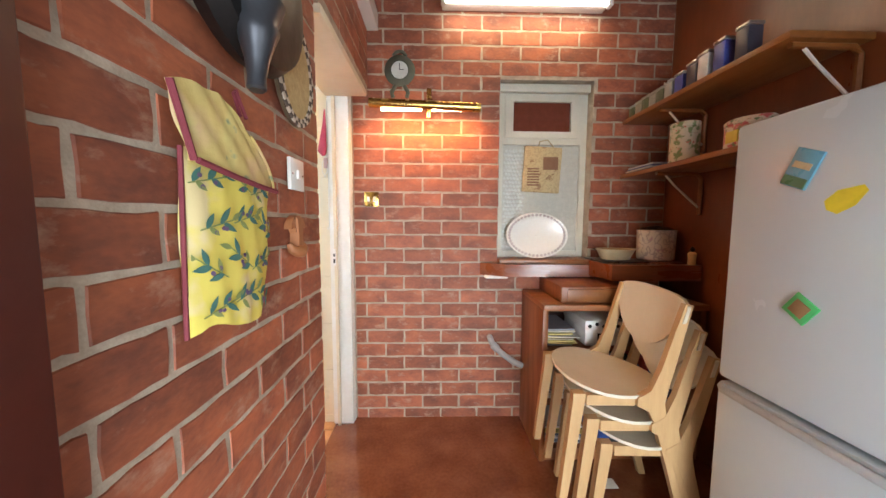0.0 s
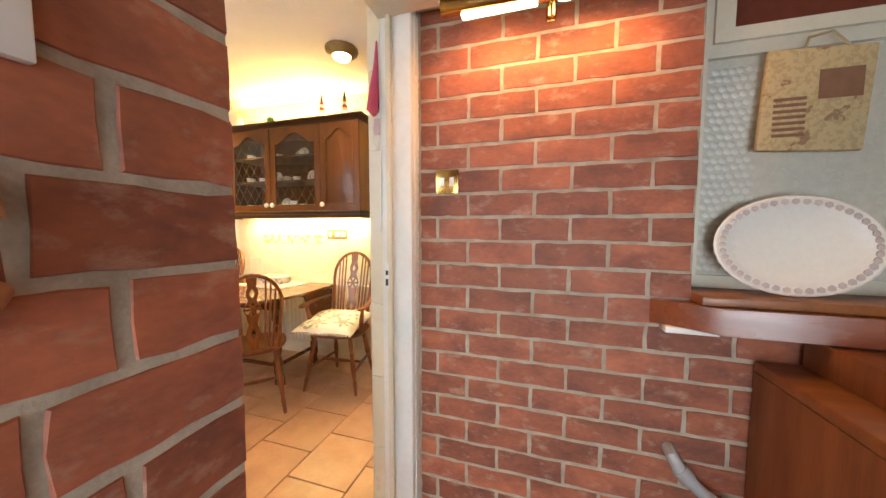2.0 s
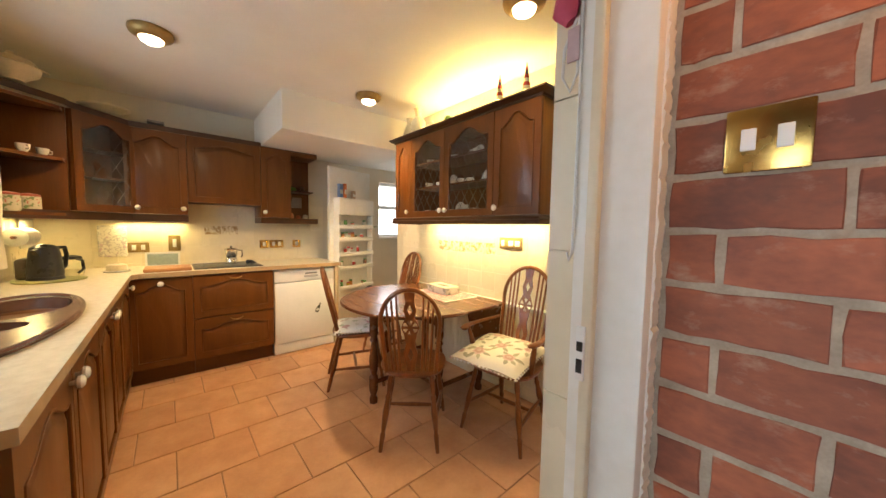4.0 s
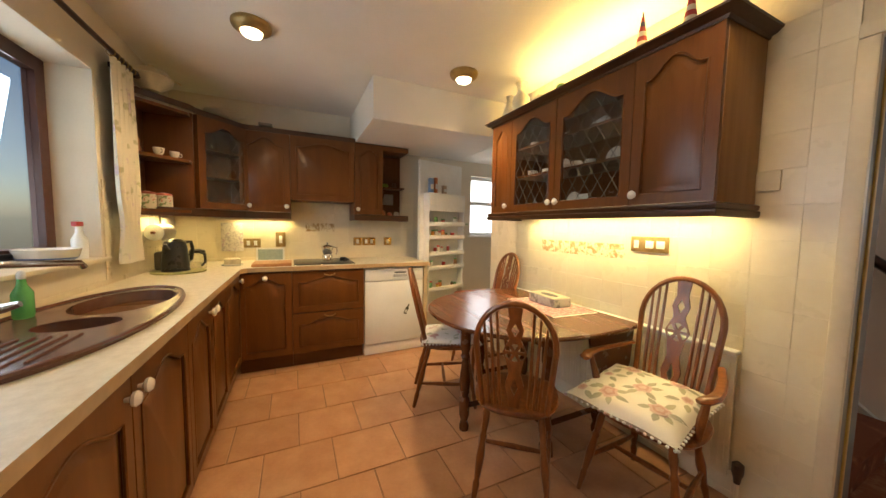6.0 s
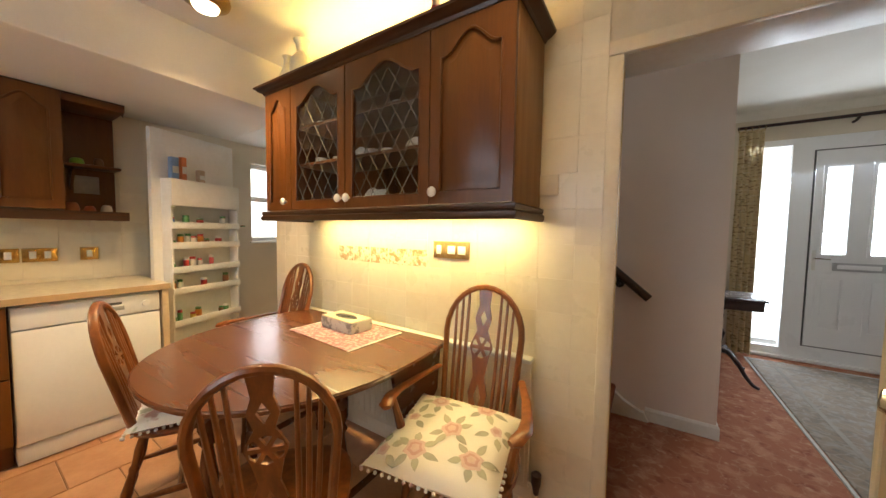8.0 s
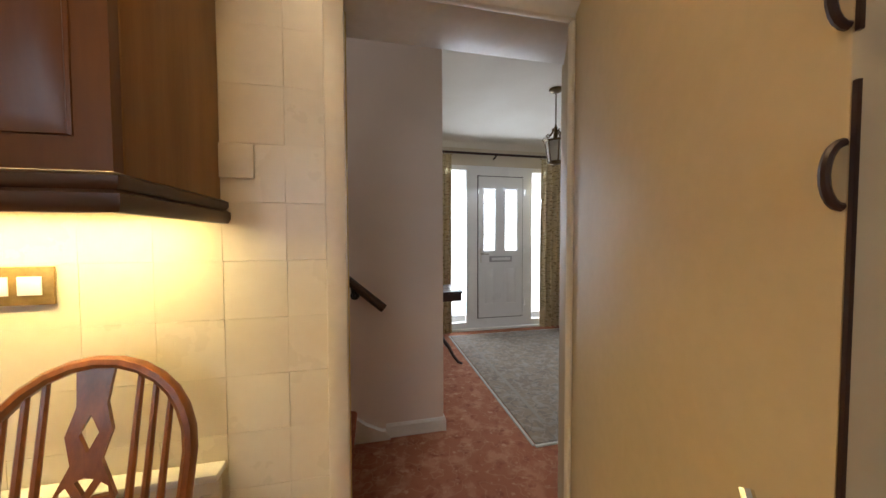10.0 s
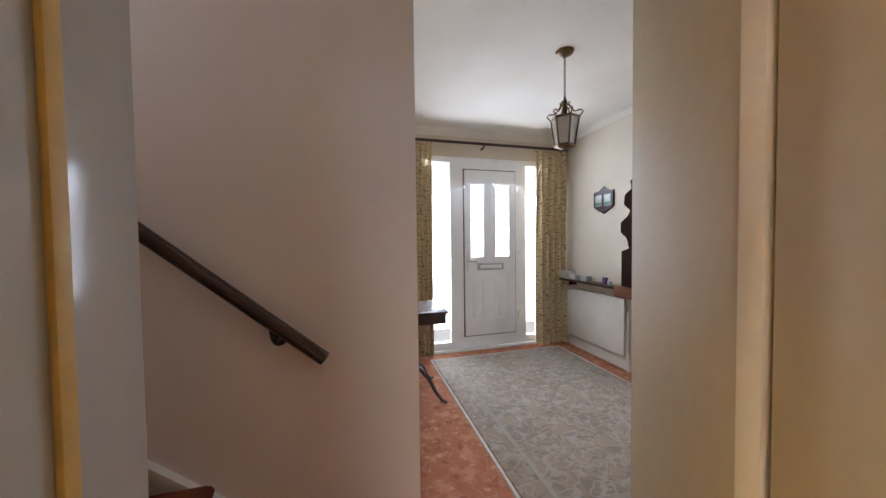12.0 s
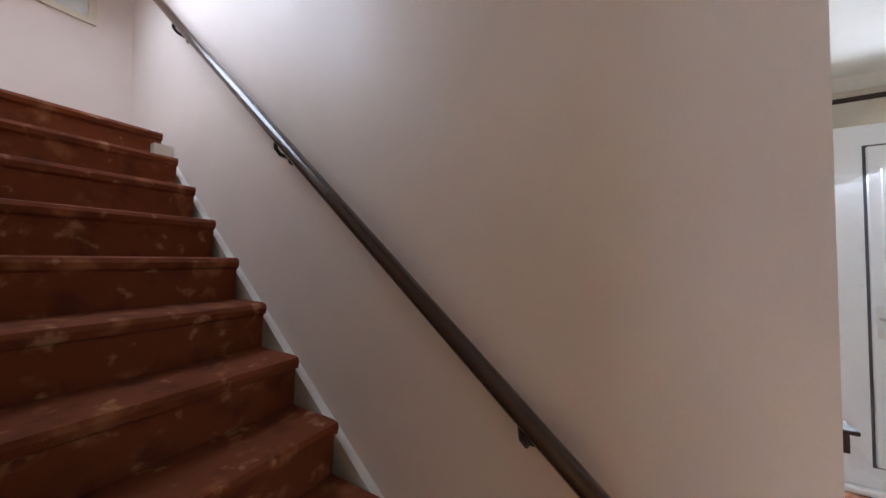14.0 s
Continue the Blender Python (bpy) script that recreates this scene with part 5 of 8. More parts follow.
CORNICE = [(0.0, 2.080), (0.006, 2.080), (0.012, 2.092), (0.030, 2.099), (0.036, 2.107), (0.046, 2.112), (0.048, 2.122), (0.0, 2.122)]
PELMET = [(0.0, 1.325), (0.016, 1.325), (0.022, 1.335), (0.022, 1.352), (0.012, 1.358), (0.018, 1.366), (0.018, 1.378), (0.006, 1.384), (0.0, 1.384)]
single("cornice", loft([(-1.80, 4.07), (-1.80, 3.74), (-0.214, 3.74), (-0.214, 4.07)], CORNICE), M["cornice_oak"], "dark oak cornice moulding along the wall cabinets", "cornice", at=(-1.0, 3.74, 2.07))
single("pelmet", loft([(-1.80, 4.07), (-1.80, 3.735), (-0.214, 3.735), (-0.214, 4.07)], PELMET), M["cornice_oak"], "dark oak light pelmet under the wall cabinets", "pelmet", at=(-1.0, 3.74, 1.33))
_t = thing("strip_light", "slim glowing strip light under the wall cabinet", "light", (-0.95, 3.97, 1.36))
part("housing", boxes((-1.65, -0.25, 3.94, 4.02, 1.366, 1.384), bevel=0.003), M["white_plastic"], _t)
part("tube", sweep([(-1.62, 3.975, 1.357), (-0.28, 3.975, 1.357)], 0.008, 8), M["strip"], _t)
_t = thing("strip_light", "glowing strip light lying on top of the wall cabinets", "light", (-0.95, 3.95, 2.09))
part("housing", boxes((-1.62, -0.30, 3.92, 4.0, 2.0855, 2.11), bevel=0.003), M["white_plastic"], _t)
part("tube", sweep([(-1.60, 3.96, 2.124), (-0.32, 3.96, 2.124)], 0.010, 8), M["strip"], _t)

# runs on the back wall and in the corner
BX = -2.80
wall_unit("wall_cabinet", "dark oak wall cabinet with arched door", 0.40, 0.318, WH, pose(BX, 1.80, WZ - 0.01, 0, 0, 90), [(0, 0, 0.40, WH, 0.07, False, (0.368, 0.05))])
wall_unit("hood_cabinet", "dark oak cooker hood cabinet with wide arched panel", 0.574, 0.318, 0.585, pose(BX, 2.201, 1.49, 0, 0, 90), [(0, 0, 0.574, 0.585, 0.045, False, None)])
wall_unit("wall_cabinet", "narrow dark oak wall cabinet with arched door", 0.285, 0.318, WH, pose(BX, 2.776, WZ - 0.01, 0, 0, 90), [(0, 0, 0.285, WH, 0.06, False, (0.03, 0.05))])
_t = wall_unit("corner_cabinet", "dark oak corner cabinet with leaded glass door", 0.425, 0.20, WH, pose(-2.515, 1.565, WZ - 0.01, 0, 0, 135), [(0, 0, 0.425, WH, 0.07, True, (0.395, 0.05))], hollow=True)
_t = thing("open_shelf_unit", "dark oak open corner shelf unit with ornaments", "shelf", (-2.38, 1.40, 1.32), group="wall cabinets")
for _z in (1.335, 1.70, 2.04):
    part("shelf", prism([(-2.505, 1.254), (-2.505, 1.54), (-2.44, 1.54), (-2.21, 1.31), (-2.21, 1.254)], 0.02), M["oak_x"], _t, m=Matrix.Translation((0, 0, _z)) @ FLAT)
part("side_panel", boxes((-2.530, -2.507, 1.254, 1.55, 1.335, 2.075), bevel=0.002), M["oak"], _t)
part("back", boxes((-2.506, -2.21, 1.2535, 1.265, 1.356, 2.038)), M["oak"], _t)
_t = thing("open_shelf_unit", "dark oak end shelf unit with small shelves", "shelf", (-2.95, 3.2, 1.32), group="wall cabinets")
part("back", boxes((-3.118, -3.10, 3.063, 3.34, 1.375, 2.075)), M["oak"], _t)
part("top", boxes((-3.10, -2.80, 3.063, 3.34, 2.035, 2.075), bevel=0.002), M["oak_y"], _t)
for _z, _d in ((1.345, 0.30), (1.665, 0.16)):
    part("shelf", boxes((-3.10, -3.10 + _d, 3.063, 3.345, _z, _z + 0.018), bevel=0.006), M["oak_y"], _t)
part("bracket", prism([(0, 0), (0.12, 0.12), (0.10, 0.14), (0, 0.10)], 0.015), M["oak"], _t, m=pose(-3.10, 3.12, 1.52))
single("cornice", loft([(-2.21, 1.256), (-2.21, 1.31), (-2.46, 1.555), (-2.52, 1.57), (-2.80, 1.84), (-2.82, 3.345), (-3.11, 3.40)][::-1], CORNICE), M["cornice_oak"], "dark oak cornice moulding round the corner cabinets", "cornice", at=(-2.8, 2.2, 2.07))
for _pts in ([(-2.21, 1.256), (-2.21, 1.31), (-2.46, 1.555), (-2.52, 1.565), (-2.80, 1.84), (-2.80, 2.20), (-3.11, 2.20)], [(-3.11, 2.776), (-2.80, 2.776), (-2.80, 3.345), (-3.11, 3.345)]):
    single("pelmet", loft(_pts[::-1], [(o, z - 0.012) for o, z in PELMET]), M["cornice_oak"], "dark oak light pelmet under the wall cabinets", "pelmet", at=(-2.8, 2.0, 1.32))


def base_unit(name, label, w, m, fronts, depth=0.56):
    t = thing(name, label, "cabinet", group="base cabinets")
    part("carcass", boxes((0, w, 0.0, depth, 0.13, 0.864), bevel=0.002), M["oak"], t)
    part("plinth", boxes((0, w, 0.055, 0.08, 0.0, 0.129)), M["oak_x"], t)
    for x, z, dw, dh, rise, kn, pull in fronts:
        cabinet_door(t, x, z, dw, dh, rise, False, kn, pull=pull, name="drawer_front" if pull else "door")
    t.matrix_world = m
    return t


base_unit("base_cabinet", "dark oak base cabinet with arched door", 0.40, pose(-2.52, 1.80, 0, 0, 0, 90), [(0.0, 0.14, 0.40, 0.72, 0.06, (0.20, 0.675), False)])
base_unit("drawer_cabinet", "dark oak drawer cabinet with two deep arched drawers", 0.61, pose(-2.52, 2.201, 0, 0, 0, 90), [(0, 0.14, 0.61, 0.35, 0.05, None, True), (0, 0.495, 0.61, 0.365, 0.05, None, True)])
_x = -0.12
for _w, _kx in ((0.50, 0.46), (0.50, 0.04), (0.40, 0.36), (0.40, 0.04), (0.575, 0.54)):
    base_unit("base_cabinet", "dark oak base cabinet under the sink worktop", _w - 0.002, pose(_x, 1.80, 0, 0, 0, 180), [(0.0, 0.14, _w - 0.002, 0.72, 0.06, (_kx, 0.665), False)], depth=0.54)
    _x -= _w
single("end_post", boxes((-3.10, -2.50, 3.42, 3.455, 0, 0.864), bevel=0.003), plain("pale_wood", (0.56, 0.42, 0.24), 0.5), "pale wooden end panel beside the dishwasher", "panel", at=(-2.8, 3.44, 0))

# worktop with the sink cut in
SX, SY = -1.10, 1.535
_w = thing("worktop", "cream laminate worktop with tan edge", "worktop", (-1.5, 1.5, 0.87))
part("top", prism([(-3.118, 1.2535), (-0.10, 1.2535), (-0.10, 1.835), (-2.445, 1.835), (-2.485, 1.875), (-2.485, 3.46), (-3.118, 3.46)], 0.034, [ellipse(0.59, 0.215, SX, SY, 40)]), M["counter"], _w, m=Matrix.Translation((0, 0, 0.870)) @ FLAT)
part("edge", loft([(-0.099, 1.26), (-0.099, 1.836), (-2.4445, 1.836), (-2.484, 1.8755), (-2.484, 3.461)][::-1], [(0.0, 0.868), (0.008, 0.870), (0.011, 0.886), (0.008, 0.901), (0.0, 0.9035)]), M["counter_edge"], _w, "rounded tan edge")
_s = thing("sink", "brown oval composite sink with drainer", "sink", (SX, SY, 0.9))
part("rim", prism(ellipse(0.62, 0.24, SX, SY, 48), 0.012, [ellipse(0.25, 0.160, SX - 0.27, SY + 0.015, 32), ellipse(0.085, 0.11, SX + 0.10, SY + 0.02, 24)]), M["sink"], _s, m=Matrix.Translation((0, 0, 0.9045)) @ FLAT)


def basin(cx, cy, rx, ry, deep):
    bm = bmesh.new()
    rings = [[bm.verts.new((cx + rx * s * math.cos(2 * math.pi * k / 32), cy + ry * s * math.sin(2 * math.pi * k / 32), 0.916 - d)) for k in range(32)] for s, d in ((1.01, 0), (0.98, 0.02), (0.93, deep * 0.8), (0.80, deep), (0.05, deep + 0.006))]
    for a, b in zip(rings, rings[1:]):
        for k in range(32):
            bm.faces.new((a[k], a[(k + 1) % 32], b[(k + 1) % 32], b[k]))
    bm.faces.new(rings[-1])
    return bm


part("bowl", basin(SX - 0.27, SY + 0.015, 0.25, 0.160, 0.16), M["sink"], _s)
part("half_bowl", basin(SX + 0.10, SY + 0.02, 0.085, 0.11, 0.10), M["sink"], _s)
part("lip", sweep([(SX + 0.612 * math.cos(2 * math.pi * k / 48), SY + 0.234 * math.sin(2 * math.pi * k / 48), 0.917) for k in range(48)], 0.009, 6, closed=True), M["sink"], _s)
for _i in range(6):
    part("rib", sweep([(SX + 0.24, SY - 0.08 + _i * 0.034, 0.9175), (SX + 0.52 - abs(_i - 2.5) * 0.02, SY - 0.08 + _i * 0.034, 0.9175)], 0.004, 6), M["sink"], _s)
part("waste", lathe([(0.03, 0), (0.03, 0.004), (0.02, 0.006)], 16), M["chrome"], _s, m=pose(SX - 0.27, SY + 0.015, 0.752))
_t = thing("mixer_tap", "chrome kitchen mixer tap with long swivel spout", "tap", (-0.90, 1.36, 0.917))
part("body", lathe([(0.030, 0), (0.028, 0.02), (0.02, 0.03), (0.02, 0.10), (0.024, 0.12), (0.01, 0.135)], 16), M["chrome"], _t, m=pose(-0.92, 1.365, 0.917))
part("spout", sweep([(-0.92, 1.365, 1.02), (-0.925, 1.37, 1.10), (-0.95, 1.38, 1.125), (-1.0, 1.40, 1.125), (-1.22, 1.47, 1.105), (-1.235, 1.475, 1.085)], 0.012, 10), M["chrome"], _t)
for _x in (-0.99, -0.85):
    part("handle", sweep([(_x, 1.365, 0.985), (_x, 1.40, 0.99), (_x, 1.43, 1.0)], [0.02, 0.014, 0.01], 10), M["chrome"], _t)
_t = thing("soap_bottle", "clear bottle of green washing-up liquid", "bottle", (-1.16, 1.345, 0.917))
part("bottle", lathe([(0.026, 0), (0.03, 0.01), (0.03, 0.09), (0.014, 0.12), (0.012, 0.14)], 16), plain("green_soap", (0.10, 0.42, 0.12), 0.2), _t, m=pose(-1.16, 1.345, 0.917) @ Matrix.Diagonal((1.2, 0.8, 1, 1)))
part("cap", lathe([(0.012, 0), (0.012, 0.02), (0.005, 0.03)], 12), M["white_plastic"], _t, m=pose(-1.16, 1.345, 1.058))

# dishwasher
_d = thing("dishwasher", "white dishwasher under the worktop", "dishwasher", (-2.8, 3.11, 0))
part("body", boxes((-3.10, -2.545, 2.818, 3.412, 0.02, 0.855), bevel=0.004), M["white_plastic"], _d)
part("door", boxes((-2.544, -2.518, 2.820, 3.410, 0.115, 0.725), bevel=0.004), M["white_plastic"], _d)
_cp = part("control_panel", boxes((-2.544, -2.514, 2.820, 3.410, 0.732, 0.845), bevel=0.006), M["white_plastic"], _d)
part("handle_slot", boxes((-2.5135, -2.511, 3.10, 3.24, 0.765, 0.79), bevel=0.002), plain("slot_grey", (0.42, 0.43, 0.42), 0.4), _cp, "grey recessed handle")
part("display", boxes((-2.5135, -2.512, 3.11, 3.23, 0.80, 0.815)), plain("slot_dark", (0.12, 0.12, 0.12), 0.4), _cp)
part("dial", lathe([(0.02, 0), (0.018, 0.012)], 16), M["white_plastic"], _cp, m=pose(-2.513, 3.34, 0.79, 0, 90))
part("kick_plate", boxes((-2.56, -2.53, 2.820, 3.410, 0.01, 0.11), bevel=0.003), M["white_plastic"], _d)
_t = thing("bottle_magnet", "small dark bottle-shaped magnet on the dishwasher", "magnet", (-2.515, 3.22, 0.42))
part("shape", prism([(-0.016, -0.05), (0.016, -0.05), (0.016, 0.01), (0.006, 0.03), (0.006, 0.055), (-0.006, 0.055), (-0.006, 0.03), (-0.016, 0.01)], 0.004), plain("olive_dark", (0.06, 0.06, 0.03), 0.4), _t, m=pose(-2.513, 3.24, 0.43, 0, 0, 90) @ pose(0, 0, 0, 0, 25))
part("label", boxes((-0.012, 0.012, -0.0015, -0.0003, -0.035, -0.005)), M["paper"], _t, m=pose(-2.513, 3.24, 0.43, 0, 0, 90) @ pose(0, 0, 0, 0, 25))

# hob and the things on the back worktop
_t = thing("hob", "black glass ceramic hob", "hob", (-2.80, 2.48, 0.905))
part("glass_top", boxes((-3.04, -2.56, 2.22, 2.74, 0.9045, 0.911), bevel=0.003), M["black"], _t)
part("rim", boxes((-3.045, -2.555, 2.215, 2.745, 0.9042, 0.907), bevel=0.001), M["chrome"], _t)
_t = thing("coffee_pot", "polished steel moka coffee pot on the hob", "coffee pot", (-2.85, 2.55, 0.911))
part("body", lathe([(0.048, 0), (0.050, 0.05), (0.040, 0.065), (0.048, 0.08), (0.056, 0.14), (0.050, 0.148), (0.02, 0.158)], 10), M["chrome"], _t, m=pose(-2.85, 2.52, 0.911))
part("handle", sweep([(-2.85, 2.575, 1.045), (-2.85, 2.61, 1.04), (-2.85, 2.612, 0.99), (-2.85, 2.60, 0.97)], 0.007, 8), M["chrome"], _t)
part("knob", lathe([(0.006, 0), (0.010, 0.012), (0.004, 0.02)], 10), M["black"], _t, m=pose(-2.85, 2.52, 1.068))
single("ladle", sweep([(-2.80, 2.64, 0.925), (-2.78, 2.68, 0.93), (-2.72, 2.70, 0.925), (-2.68, 2.66, 0.925)], [0.022, 0.018, 0.008, 0.006], 8), M["black"], "black utensil lying on the hob", "utensil", at=(-2.8, 2.65, 0.912))
single("chopping_board", boxes((-2.80, -2.53, 1.90, 2.20, 0.9045, 0.932), bevel=0.005), plain("beech_board", (0.46, 0.21, 0.075), 0.5), "thick wooden chopping board on the worktop", "board", at=(-2.66, 2.05, 0.9045))
_t = thing("tray", "pale green tray standing behind the board", "tray", (-2.95, 2.02, 0.905))
part("panel", boxes((-2.992, -2.98, 1.90, 2.13, 0.906, 1.03), bevel=0.004), plain("sage", (0.36, 0.44, 0.38), 0.5), _t)
part("rim", prism([(1.895, 0.9055), (2.135, 0.9055), (2.135, 1.035), (1.895, 1.035)], 0.014, [[(1.91, 0.92), (2.12, 0.92), (2.12, 1.02), (1.91, 1.02)]]), M["white_plastic"], _t, m=pose(-2.978, 0, 0, 0, 0, 90))
_t = thing("butter_dish", "cream lidded butter dish", "dish", (-2.75, 1.73, 0.905))
part("base", lathe([(0.075, 0), (0.082, 0.008), (0.07, 0.012)], 20), M["porcelain"], _t, m=pose(-2.74, 1.74, 0.9045))
part("lid", lathe([(0.064, 0), (0.06, 0.04), (0.05, 0.048), (0.01, 0.05)], 20), plain("cream_china", (0.66, 0.56, 0.38), 0.3), _t, m=pose(-2.74, 1.74, 0.917))
_t = thing("kettle", "black jug kettle on a round tray", "kettle", (-2.42, 1.44, 0.905))
part("tray", lathe([(0.16, 0), (0.165, 0.008), (0.15, 0.010)], 28), plain("olive_tray", (0.42, 0.40, 0.14), 0.5), _t, "olive round tray", m=pose(-2.42, 1.46, 0.9045))
part("base", lathe([(0.085, 0), (0.08, 0.02)], 24), M["black"], _t, m=pose(-2.42, 1.44, 0.915))
part("body", lathe([(0.08, 0), (0.082, 0.03), (0.070, 0.15), (0.062, 0.19), (0.04, 0.205), (0.005, 0.212)], 24), M["black"], _t, m=pose(-2.42, 1.44, 0.936))
part("handle", sweep([(-2.47, 1.48, 1.12), (-2.52, 1.51, 1.12), (-2.535, 1.515, 1.07), (-2.52, 1.51, 0.99), (-2.485, 1.49, 0.965)], 0.012, 8), M["black"], _t)
part("spout", prism([(0.0, 0.0), (0.035, 0.05), (0.0, 0.06)], 0.03), M["black"], _t, m=pose(-2.37, 1.41, 1.06, 0, 0, -30))
_t = thing("glass_jug", "glass coffee jug with black lid and handle", "jug", (-2.66, 1.52, 0.905))
part("jug", lathe([(0.055, 0), (0.062, 0.02), (0.058, 0.11), (0.05, 0.12)], 20), M["glass"], _t, m=pose(-2.64, 1.52, 0.9045))
part("lid", lathe([(0.055, 0), (0.05, 0.02), (0.01, 0.03)], 20), M["black"], _t, m=pose(-2.64, 1.52, 1.026))
part("handle", sweep([(-2.60, 1.55, 1.03), (-2.555, 1.585, 1.02), (-2.55, 1.59, 0.96), (-2.59, 1.56, 0.93)], 0.009, 8), M["black"], _t)
_t = thing("toaster", "dark steel toaster behind the kettle", "toaster", (-2.55, 1.38, 0.905))
part("body", boxes((-2.62, -2.46, 1.30, 1.41, 0.912, 1.05), bevel=0.02), plain("dark_steel", (0.16, 0.15, 0.14), 0.3, 0.8), _t)
part("foot", boxes((-2.60, -2.48, 1.32, 1.40, 0.9045, 0.912)), M["black"], _t)
_t = thing("paper_roll", "white kitchen paper roll under the cabinet", "paper roll", (-2.62, 1.33, 1.12))
part("roll", sweep([(-2.70, 1.32, 1.19), (-2.44, 1.32, 1.19)], 0.058, 20), M["paper"], _t)
part("holder", sweep([(-2.74, 1.32, 1.19), (-2.40, 1.32, 1.19)], 0.010, 8), M["mid_wood"], _t)
_t = thing("tea_towel", "floral tea towel hanging on the tiles", "towel", (-3.0, 1.55, 1.1))
part("cloth", cloth(1.60, 1.78, 1.0, 1.27, -3.105, 0.02), _fl, _t)
single("hanging_sheet", boxes((-3.06, -2.76, 1.266, 1.272, 1.10, 1.31), bevel=0.001), M["paper"], "plain white sheet hanging under the corner cabinet", "sheet", at=(-2.9, 1.27, 1.1))

# things in the open shelves, over the cabinets and behind the leaded panes
random.seed(31)


def cup(m, material, label, group="", r=0.03):
    t = thing("cup", label, "cup", group=group)
    part("bowl", lathe([(r * 0.55, 0), (r * 0.6, 0.004), (r * 0.9, r * 0.7), (r, r * 1.5), (r * 0.93, r * 1.5), (r * 0.5, 0.01)], 16), material, t)
    part("handle", sweep([(r * 0.9, 0, r * 1.2), (r * 1.5, 0, r * 1.2), (r * 1.5, 0, r * 0.5), (r * 0.8, 0, r * 0.5)], r * 0.12, 6), material, t)
    t.matrix_world = m
    return t


for _i, (_x, _y, _r) in enumerate(((-2.33, 1.40, 0.032), (-2.42, 1.46, 0.030))):
    cup(pose(_x, _y, 1.7205, 0, 0, 40 + 90 * _i), M["porcelain"], "white china cup on the open shelf", "cups on the open shelf", _r)
_t = thing("figurine", "small brown and white dog ornament", "ornament", (-2.30, 1.32, 1.7205))
part("ornament", lathe([(0.025, 0), (0.03, 0.02), (0.02, 0.05), (0.026, 0.075), (0.012, 0.10)], 14), plain("ornament_brown", (0.40, 0.20, 0.10), 0.4), _t, m=pose(-2.27, 1.30, 1.7205))
for _i, _x in enumerate((-2.28, -2.38)):
    _t = thing("ceramic_jar", "cream painted ceramic jar on the lower shelf", "jar", (_x, 1.35 + 0.06 * _i, 1.3555), group="jars on the open shelf")
    part("jar", lathe([(0.045, 0), (0.05, 0.01), (0.05, 0.09), (0.045, 0.095)], 18), _f, _t, m=pose(_x, 1.34 + 0.06 * _i, 1.3555))
    part("lid", lathe([(0.05, 0), (0.045, 0.012), (0.01, 0.02)], 18), plain("jar_red", (0.42, 0.10, 0.06), 0.4), _t, m=pose(_x, 1.34 + 0.06 * _i, 1.452))
_t = thing("soup_tureen", "cream china tureen with ladle on top of the corner cabinet", "tureen", (-2.36, 1.36, 2.145))
_ch = plain("cream_china", (0.66, 0.56, 0.38), 0.3)
part("bowl", lathe([(0.05, 0), (0.055, 0.012), (0.11, 0.05), (0.12, 0.085), (0.10, 0.09)], 24), _ch, _t, m=pose(-2.36, 1.37, 2.146))
part("lid", lathe([(0.115, 0), (0.09, 0.035), (0.03, 0.055), (0.015, 0.06), (0.018, 0.075), (0.003, 0.08)], 24), _ch, _t, m=pose(-2.36, 1.37, 2.237))
part("ladle", sweep([(-2.42, 1.41, 2.25), (-2.48, 1.46, 2.275), (-2.52, 1.49, 2.27)], 0.007, 8), _ch, _t)
single("platter", lathe([(0.08, 0), (0.14, 0.015), (0.145, 0.022), (0.07, 0.01)], 24, m=pose(-2.72, 1.72, 2.147)), _ch, "pale dish lying on top of the corner cabinet", "dish", at=(-2.72, 1.72, 2.147))
single("folded_cloth", boxes((-2.95, -2.83, 1.95, 2.06, 2.1465, 2.165), bevel=0.006), plain("grey_cloth", (0.30, 0.27, 0.22), 0.9), "small folded grey cloth on the cabinet", "cloth", at=(-2.9, 2.0, 2.1465))
# on top of the run over the table
_cream = plain("ivory_china", (0.72, 0.66, 0.48), 0.3)
for _i, (_x, _s, _pr) in enumerate((
        (-1.70, 1.0, [(0.035, 0), (0.05, 0.04), (0.052, 0.07), (0.025, 0.13), (0.022, 0.16), (0.03, 0.175)]),
        (-1.56, 1.0, [(0.04, 0), (0.045, 0.01), (0.03, 0.03), (0.06, 0.09), (0.055, 0.13), (0.025, 0.165), (0.03, 0.20), (0.042, 0.215)]))):
    _t = thing("vase", "tall ivory china vase on the wall cabinet" if _i else "bulbous ivory china vase on the wall cabinet", "vase", (_x, 3.83, 2.086))
    part("vase", lathe([(r * 1.15, h * 1.35) for r, h in _pr], 20), _cream, _t, m=pose(_x, 3.83, 2.0865))
_t = thing("teapot", "cream china teapot on the wall cabinet", "teapot", (-1.36, 3.83, 2.086))
part("pot", lathe([(0.04, 0), (0.07, 0.03), (0.075, 0.06), (0.05, 0.10), (0.035, 0.105), (0.012, 0.12), (0.010, 0.135)], 20), _cream, _t, m=pose(-1.36, 3.83, 2.0865))
part("spout", sweep([(-1.30, 3.83, 2.12), (-1.26, 3.83, 2.14), (-1.245, 3.83, 2.175)], [0.014, 0.010, 0.007], 8), _cream, _t)
part("handle", sweep([(-1.42, 3.83, 2.17), (-1.47, 3.83, 2.165), (-1.47, 3.83, 2.12), (-1.43, 3.83, 2.11)], 0.007, 8), _cream, _t)
_t = thing("fruit_bowl", "bowl of painted red and orange china fruit", "ornament", (-1.16, 3.84, 2.086))
